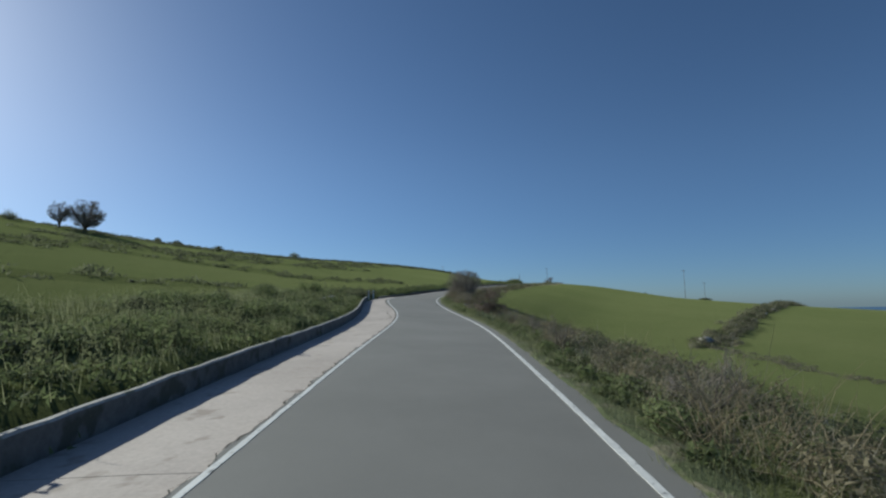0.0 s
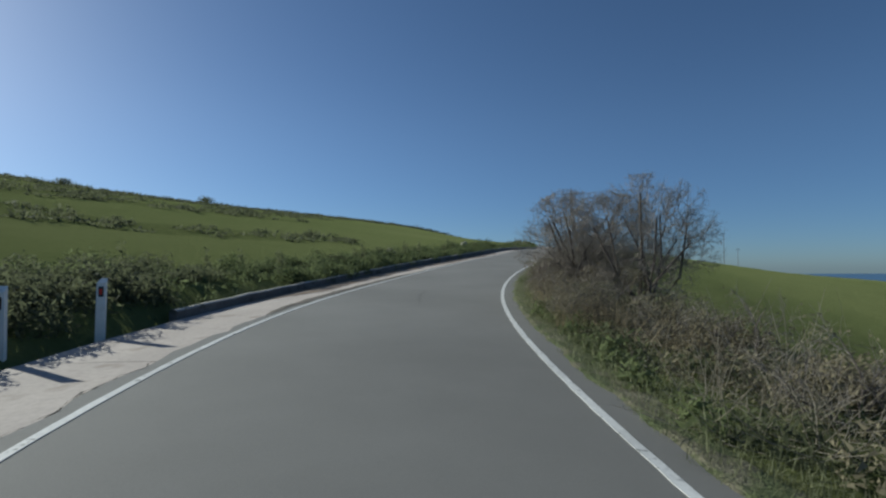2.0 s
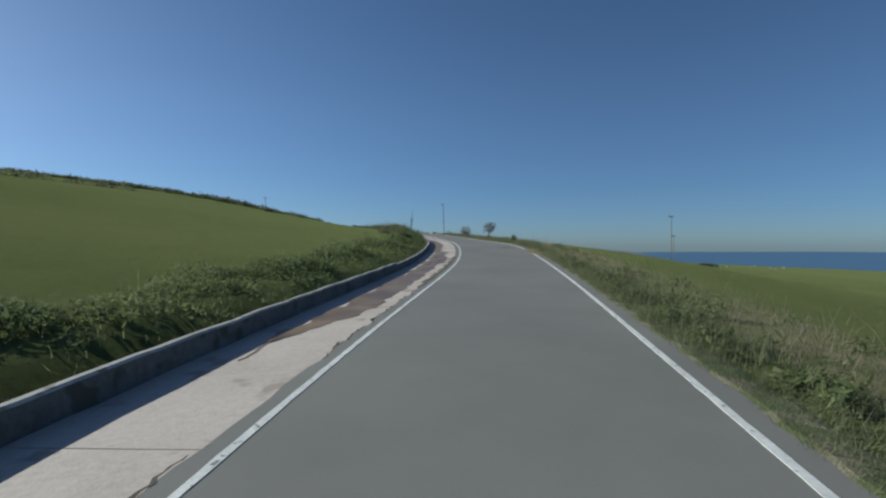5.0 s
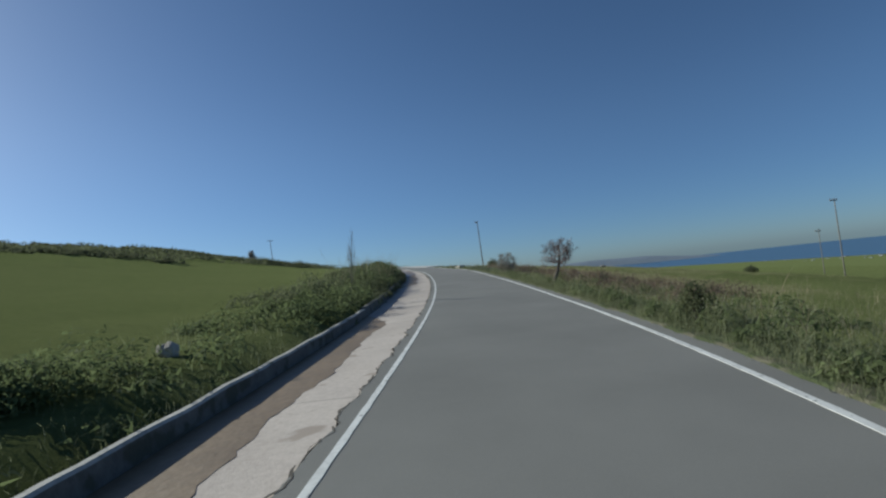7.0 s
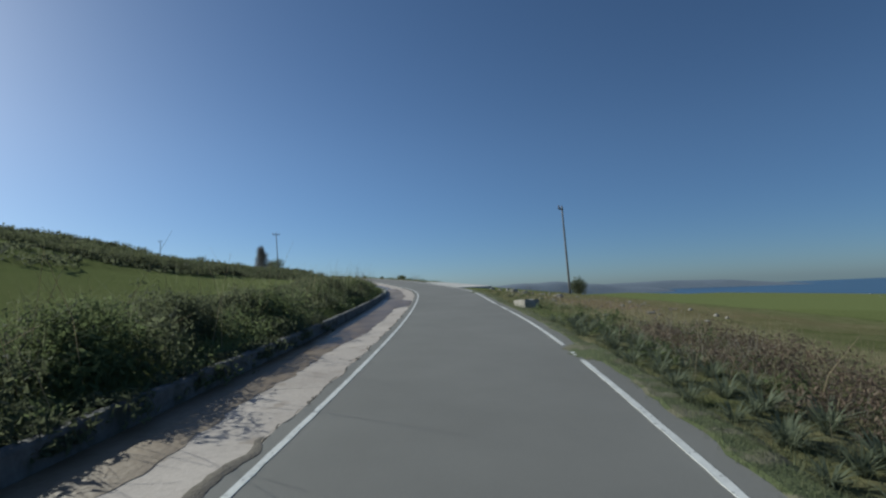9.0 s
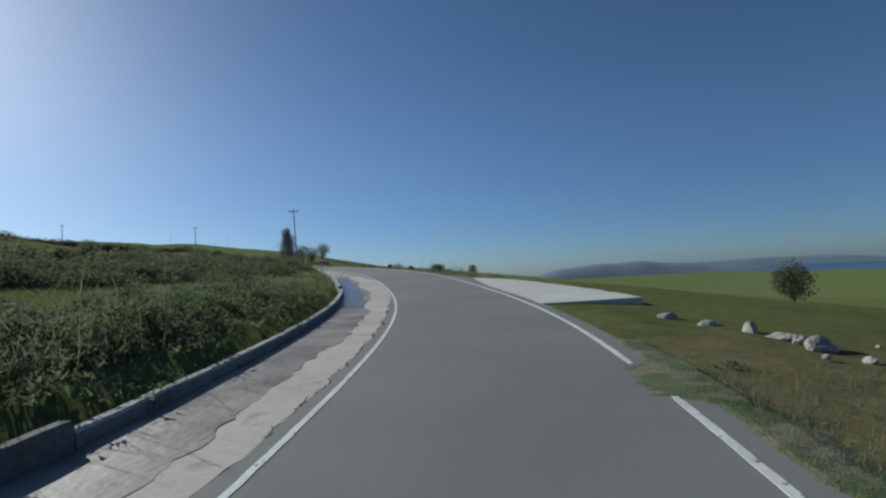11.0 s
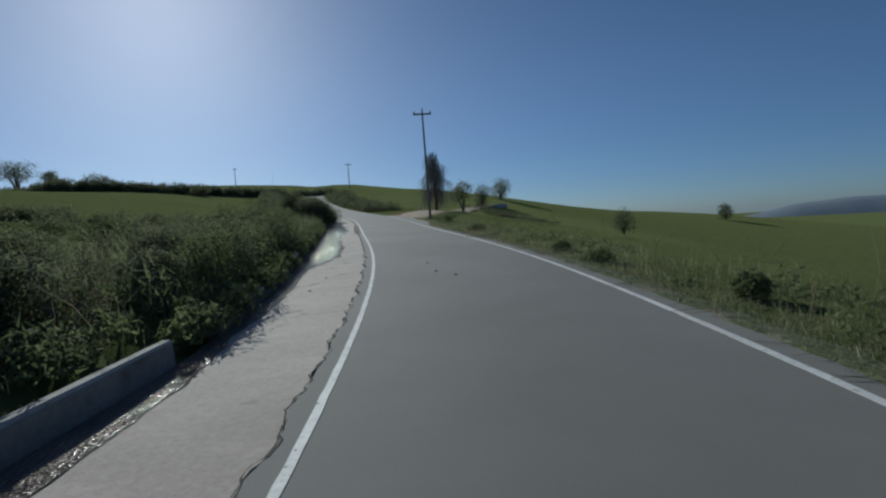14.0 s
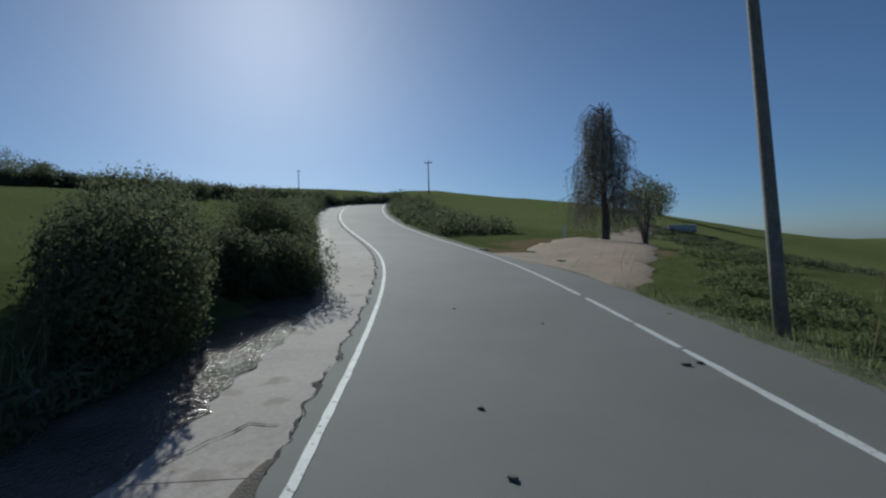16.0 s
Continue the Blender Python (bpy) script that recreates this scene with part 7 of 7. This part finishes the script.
def spill(s0, s1, l0, n, straw, seed):
    """A low spread of earth over the lane's edge reaching in to l0, with flattened grass on it."""
    r = np.random.default_rng(seed)
    s = np.linspace(s0, s1, max(8, int((s1 - s0) / 0.06)))
    bulge = np.sqrt(np.clip(1 - np.abs((s - (s0 + s1) / 2) / ((s1 - s0) / 2)) ** 3, 0, 1))
    outer = right_edge(s) + 0.25
    inner = outer - (outer - l0) * bulge * (1 + 0.12 * wobble(s, 0.6, seed, 5)) - 0.05
    m = np.linspace(0, 1, 6)[None, :]
    lat = inner[:, None] * (1 - m) + outer[:, None] * m
    p = at(s[:, None], lat, -0.003 + 0.035 * np.sin(np.minimum(m * 1.6, 1.57)) * bulge[:, None] + 0.008 * wobble(s[:, None] * 3 + lat * 9, 1.0, seed))
    i = np.arange(p.shape[0] * 6).reshape(-1, 6)
    q = np.stack([i[:-1, 1:], i[:-1, :-1], i[1:, :-1], i[1:, 1:]], -1).reshape(-1, 4)[:, ::-1]
    tagged(new("soil", bulk_mesh("soil", p, q, None, STRAW_BED if straw else VERGE)), "earth and litter spread over the lane's edge", "soil", kind="structure")
    ks, km = r.integers(0, len(s), n), r.random(n) ** 0.7
    lat = inner[ks] * (1 - km) + (outer[ks] + 0.1) * km
    p = at(s[ks], lat, 0.02)
    grass_mass("dry_grass" if straw else "verge_grass", p, 0.07 + 0.09 * r.random(n), 0.0045 + 0 * lat, 1.2 + 0 * lat, STRAW if straw else GRASS, "flattened straw over the lane's edge" if straw else "sparse grass over the lane's edge", seed + 1)


for k_, (a_, b_, l0_, n_, w_) in enumerate(((59.2, 60.4, 1.95, 160, False), (63.6, 66.2, 1.72, 500, False), (66.6, 69.0, 1.7, 900, True), (72.6, 73.8, 1.6, 250, False), (102.2, 106.2, 1.62, 9000, True), (145.6, 147.4, 1.62, 300, False), (166.6, 168.4, 1.5, 400, False))):
    spill(a_, b_, l0_, n_, w_, 300 + 3 * k_)
tuft_ = np.array([(61.75, 1.5), (61.6, 1.4), (61.5, 1.56), (61.35, 1.5), (61.2, 1.55), (61.05, 1.46), (60.95, 1.56), (60.85, 1.42), (60.6, 1.37), (60.5, 1.4)])
clumps("moss", at(tuft_[:, 0], tuft_[:, 1], -0.02), np.array([0.13, 0.12, 0.15, 0.16, 0.15, 0.13, 0.16, 0.13, 0.09, 0.1]), np.full(10, 0.035), 260, 0.02, WEED, "low green weeds growing through the asphalt", 90, "weeds")
GRAVEL = surface("pinkish grit", (0.24, 0.19, 0.165), (0.4, 0.33, 0.29), 40, 4, 1.0, 0.8, 90, ((0.16, 0.13, 0.11), 9, 0.58), dist=0.02)
s_, l_ = rp.uniform(59.2, 60.5, 260), rp.uniform(1.5, 2.05, 260)
l_ += 0.3 * np.abs(s_ - 59.9)
x_, y_, z_ = at(s_, l_, 0.012).T
d_ = 0.005 + 0.012 * rp.random(260) ** 3
shape_ = np.array([(1, 0, 0), (-1, 0, 0), (0, 1, 0), (0, -1, 0), (0, 0, 0.8), (0, 0, -0.6)])
ring_ = np.array([(0, 2, 4), (2, 1, 4), (1, 3, 4), (3, 0, 4), (2, 0, 5), (1, 2, 5), (3, 1, 5), (0, 3, 5)])
v_ = np.stack([x_, y_, z_], -1)[:, None] + d_[:, None, None] * (shape_[None] + 0.35 * rp.normal(size=(260, 6, 3)))
tagged(new("grit", bulk_mesh("grit", v_.reshape(-1, 3), None, (ring_[None] + 6 * np.arange(260)[:, None, None]).reshape(-1, 3), GRAVEL)), "pinkish grit strewn over the broken edge line", "grit", kind="stuff")
# an old mend in the asphalt
BITUMEN = surface("bitumen", (0.07, 0.068, 0.065), (0.11, 0.107, 0.1), 90, 3, 0.8, 0.5, 150, dist=0.006)
mend = [(106.9, 0.95), (107.15, 0.72), (107.35, 0.55), (107.75, 0.75), (107.85, 1.2), (107.5, 1.16), (107.0, 1.08)]
bm = bmesh.new()
bmesh.ops.contextual_create(bm, geom=[bm.verts.new(tuple(at(a_, b_, 0.004))) for a_, b_ in mend])
tagged(new("asphalt_patch", mesh_of(bm, "asphalt_patch", BITUMEN)), "dark three-cornered mend in the asphalt", "asphalt patch", kind="structure")
# twigs washed onto the mud
for k_, (a_, b_, d_) in enumerate(((97.6, -2.75, 0.5), (98.2, -2.95, 0.4), (99.1, -2.5, 0.35), (100.4, -2.8, 0.45), (96.9, -2.6, 0.3))):
    r_ = np.random.default_rng(400 + k_)
    paths_, tips_ = {}, []
    grow(r_, (0, 0, 0.015), (math.cos(k_ * 2.1), math.sin(k_ * 2.1), 0.02), d_, 0.008, 1, 0.6, -0.05, 3, paths_, tips_)
    v_, q_ = tubes([(np.clip(p, [-9, -9, 0.008], [9, 9, 0.05]), q) for lv in paths_.values() for p, q in lv], 5)
    twig_ = tagged(new("twig", bulk_mesh("twig", v_, q_, None, BARK)), "dark forked twig washed onto the mud", "twig", "twigs on the mud")
    twig_.location = tuple(at(a_, b_, float(gutter_up(np.array(a_), np.array(b_))) + 0.012))
# straw, dead stems and a stick along the lane's right edge
def lying_straw(s0, s1, lat, n, seed):
    """Dead grass stems lying flat and tangled along the edge of the asphalt."""
    r = np.random.default_rng(seed)
    paths = []
    for _ in range(n):
        s, l, h = r.uniform(s0, s1), lat + 0.1 * r.normal(), r.uniform(0.12, 0.5)
        a_ = r.normal(0.0, 0.9)
        q = [at(s + u * h * math.cos(a_), l + u * h * math.sin(a_), 0.012 + 0.05 * r.random() * math.sin(math.pi * min(u + 0.1, 1))) for u in (0, 0.5, 1)]
        paths.append((np.array(q), np.array([0.005, 0.004, 0.002]) * r.uniform(0.6, 1.2)))
    v, q = tubes(paths, 4)
    return tagged(new("dead_stems", bulk_mesh("dead_stems", v, q, None, GREY_STRAW)), "pale dead stems lying along the lane's edge", "dead stems", kind="stuff")


lying_straw(188.4, 191.2, 2.3, 150, 901)
lying_straw(191.2, 198.0, 2.2, 60, 902)
lying_straw(214.0, 219.2, 2.12, 120, 903)
lying_straw(199.0, 214.0, 2.15, 110, 904)
stalks("dead_stems", 26, 189.5, 190.3, 3.1, 3.6, 0.7, 905, "upright bundle of pale dry stems at the field's edge")
stalks("dead_stems", 60, 192.2, 194.2, 2.6, 3.2, 0.6, 906, "pale dry stems poking from a low bush")
stalks("dead_stems", 70, 213.5, 219.5, 2.5, 4.4, 0.75, 907, "tall dry stems standing in the verge")
v_, q_ = tubes([(np.array([at(214.95, 1.62, 0.02), at(214.88, 1.9, 0.03), at(214.85, 2.2, 0.035), at(214.7, 2.6, 0.05)]), np.array([0.006, 0.01, 0.011, 0.009]))], 6)
tagged(new("branch", bulk_mesh("branch", v_, q_, None, BARK)), "thin bare stick lying across the edge line", "branch")
s_, l_ = rp.uniform(155.5, 164.5, 420), rp.uniform(3.9, 9.0, 420)
d_ = 0.014 + 0.035 * rp.random(420) ** 3
x_, y_, _ = at(s_, l_).T
z_ = ground_z(x_, y_)
v_ = np.stack([x_, y_, z_ + 0.02], -1)[:, None] + d_[:, None, None] * (shape_[None] + 0.35 * rp.normal(size=(420, 6, 3)))
q_ = ring_[None] + 6 * np.arange(420)[:, None, None]
tagged(new("rubble", bulk_mesh("rubble", v_.reshape(-1, 3), None, q_.reshape(-1, 3), GRAVEL)), "pale stony rubble strewn on bare earth", "rubble", kind="stuff")
# the broken earth bank below the verge
EARTH = surface("broken red earth", (0.085, 0.06, 0.045), (0.2, 0.145, 0.11), 14, 2.0, 1.0, 0.9, 30, ((0.07, 0.05, 0.035), 3.5, 0.58), dist=0.06)
s_ = np.linspace(30.2, 36.6, 110)
u_ = np.linspace(0, 1, 14)
lat_ = 3.35 + 0.25 * wobble(s_, 3.0, 2, 3)[:, None] + 0.055 * (s_[:, None] - 36) * -1 + 1.15 * u_[None, :]
fade_ = np.clip(np.minimum((s_ - 30.2) / 1.2, (36.6 - s_) / 1.2), 0, 1)[:, None]
rise_ = (-0.12 + 0.1 * u_ + 0.24 * step_up(u_, 0.25, 0.75) - 0.9 * np.clip(u_ - 0.8, 0, 1))[None, :]
rough_ = 0.07 * wobble(s_[:, None] * 1.7 + lat_ * 5, 1.1, 3, 4) + 0.06 * wobble(lat_ * 7 - s_[:, None] * 2.3, 1.3, 8, 4)
p_ = at(s_[:, None], lat_ + 0.8 * rough_)
p_[..., 2] = ground_z(p_[..., 0], p_[..., 1]) - 0.06 + (rise_ + 0.1 + rough_) * fade_
i_ = np.arange(p_.shape[0] * 14).reshape(-1, 14)
q_ = np.stack([i_[:-1, 1:], i_[:-1, :-1], i_[1:, :-1], i_[1:, 1:]], -1).reshape(-1, 4)[:, ::-1]
tagged(new("earth_bank", bulk_mesh("earth_bank", p_, q_, None, EARTH)), "broken bank of bare reddish earth below the verge", "earth bank", kind="structure")
for k_ in range(16):
    x_, y_ = beside(30.8 + 5.6 * rng.random(), 3.5 + 1.2 * rng.random())
    d_ = 0.1 + 0.12 * rng.random()
    rock(x_, y_, (d_, d_ * 0.8, d_ * 0.7), 140 + k_, "small stone in the broken earth bank", 33 * k_, 0.0, group="stones of the earth bank")
# a broken branch across the line
r_ = np.random.default_rng(8)
paths_, tips_ = {}, []
grow(r_, (0, 0, 0.03), (1, 0.25, 0.05), 0.55, 0.014, 2, 0.5, -0.1, 4, paths_, tips_, (2, 3))
v_, q_ = tubes([(np.maximum(p, [-9, -9, 0.012]), q) for lv in paths_.values() for p, q in lv], 5)
branch = tagged(new("branch", bulk_mesh("branch", v_, q_, None, BARK)), "broken dry branch lying on the lane's edge", "branch")
branch.location = tuple(at(34.2, 1.4, 0.0))
v_, q_ = tubes([(np.array([[0.0, 0.0, 0.02], [0.08, -0.3, 0.035], [0.06, -0.6, 0.03], [0.2, -0.85, 0.03]]), np.array([0.012, 0.011, 0.009, 0.006])), (np.array([[0.08, -0.3, 0.035], [0.25, -0.42, 0.09]]), np.array([0.006, 0.003]))], 6)
branch = tagged(new("branch", bulk_mesh("branch", v_, q_, None, TWIG)), "pale dead branch lying along the lane's edge", "branch")
branch.location = tuple(at(54.2, 2.05, 0.0))

# the farm track that leaves the lane past the weeping tree
TRACK = surface("track earth", (0.25, 0.175, 0.115), (0.38, 0.285, 0.2), 6, 0.7, 0.95, 0.5, 18, dist=0.03)
near_, far_ = np.array([(234.2, 2.6), (238.6, 5.0), (243.0, 8.2), (248.0, 11.6), (256.0, 18.0), (262.0, 24.0)]), np.array([(243.6, 2.6), (246.0, 5.4), (248.5, 8.2), (250.6, 10.4), (257.8, 16.4), (263.4, 22.4)])
u_, w_ = np.linspace(0, 5, 120), np.linspace(0, 1, 25)[None, :]
na_ = np.stack([np.interp(u_, range(6), near_[:, k]) for k in (0, 1)], -1)
fa_ = np.stack([np.interp(u_, range(6), far_[:, k]) for k in (0, 1)], -1)
na_[:, 0] += 0.25 * wobble(u_ * 4, 2.0, 3, 4)
fa_[:, 0] += 0.25 * wobble(u_ * 4, 2.0, 7, 4)
ts_, tl_ = na_[:, :1] * (1 - w_) + fa_[:, :1] * w_, na_[:, 1:] * (1 - w_) + fa_[:, 1:] * w_
edge_ = right_edge(ts_) - 0.04
tl_ = np.where(u_[:, None] < 0.02, edge_, np.maximum(tl_, edge_))
p_ = at(ts_, tl_, 0.006)
tx_, ty_ = p_[..., 0], p_[..., 1]
mix_ = step_up(tl_ - edge_, 0.05, 0.8)
rim_ = (np.abs(2 * w_ - 1) ** 8) * 0.1
tz_ = p_[..., 2] * (1 - mix_) + (ground_z(tx_, ty_) + 0.035 + 0.085 * step_up(tl_, 3.4, 4.6)) * mix_ - rim_ + 0.012 * wobble(tx_ * 2 + ty_ * 3, 1.5, 2, 3)
i_ = np.arange(tx_.size).reshape(tx_.shape)
q_ = np.stack([i_[:-1, :-1], i_[1:, :-1], i_[1:, 1:], i_[:-1, 1:]], -1).reshape(-1, 4)
tagged(new("farm_track", bulk_mesh("farm_track", np.stack([tx_, ty_, tz_], -1), q_, None, TRACK)), "pale brown earth track leaving the lane", "track", kind="structure")

# the far town by the sea, a few specks of white
v_, f_ = [], []
rt = np.random.default_rng(12)
for k in range(18):
    az_ = math.radians(rt.uniform(39, 48))
    cx0 = rt.uniform(1060, 1200)
    cy0 = cx0 / math.tan(az_)
    zb = max(on_ground(cx0, cy0), -52) - 1
    w_, h_ = rt.uniform(3, 8), rt.uniform(1.2, 2.2)
    b_ = len(v_)
    v_ += [(cx0 + sx * w_ / 2, cy0 + sy * w_ / 2, zb + sz * h_) for sz in (0, 1) for sx, sy in ((-1, -1), (1, -1), (1, 1), (-1, 1))]
    f_ += [(b_ + 4, b_ + 5, b_ + 6, b_ + 7), (b_, b_ + 1, b_ + 5, b_ + 4), (b_ + 1, b_ + 2, b_ + 6, b_ + 5), (b_ + 2, b_ + 3, b_ + 7, b_ + 6), (b_ + 3, b_, b_ + 4, b_ + 7)]
WHITEWASH = surface("whitewash", (0.2, 0.21, 0.23), (0.28, 0.29, 0.31), 0.3, 0.05, 0.9, 0.1, 1)
tagged(new("far_town", mesh_from("far_town", v_, f_, WHITEWASH)), "specks of white houses along the far coast", "town", kind="stuff")
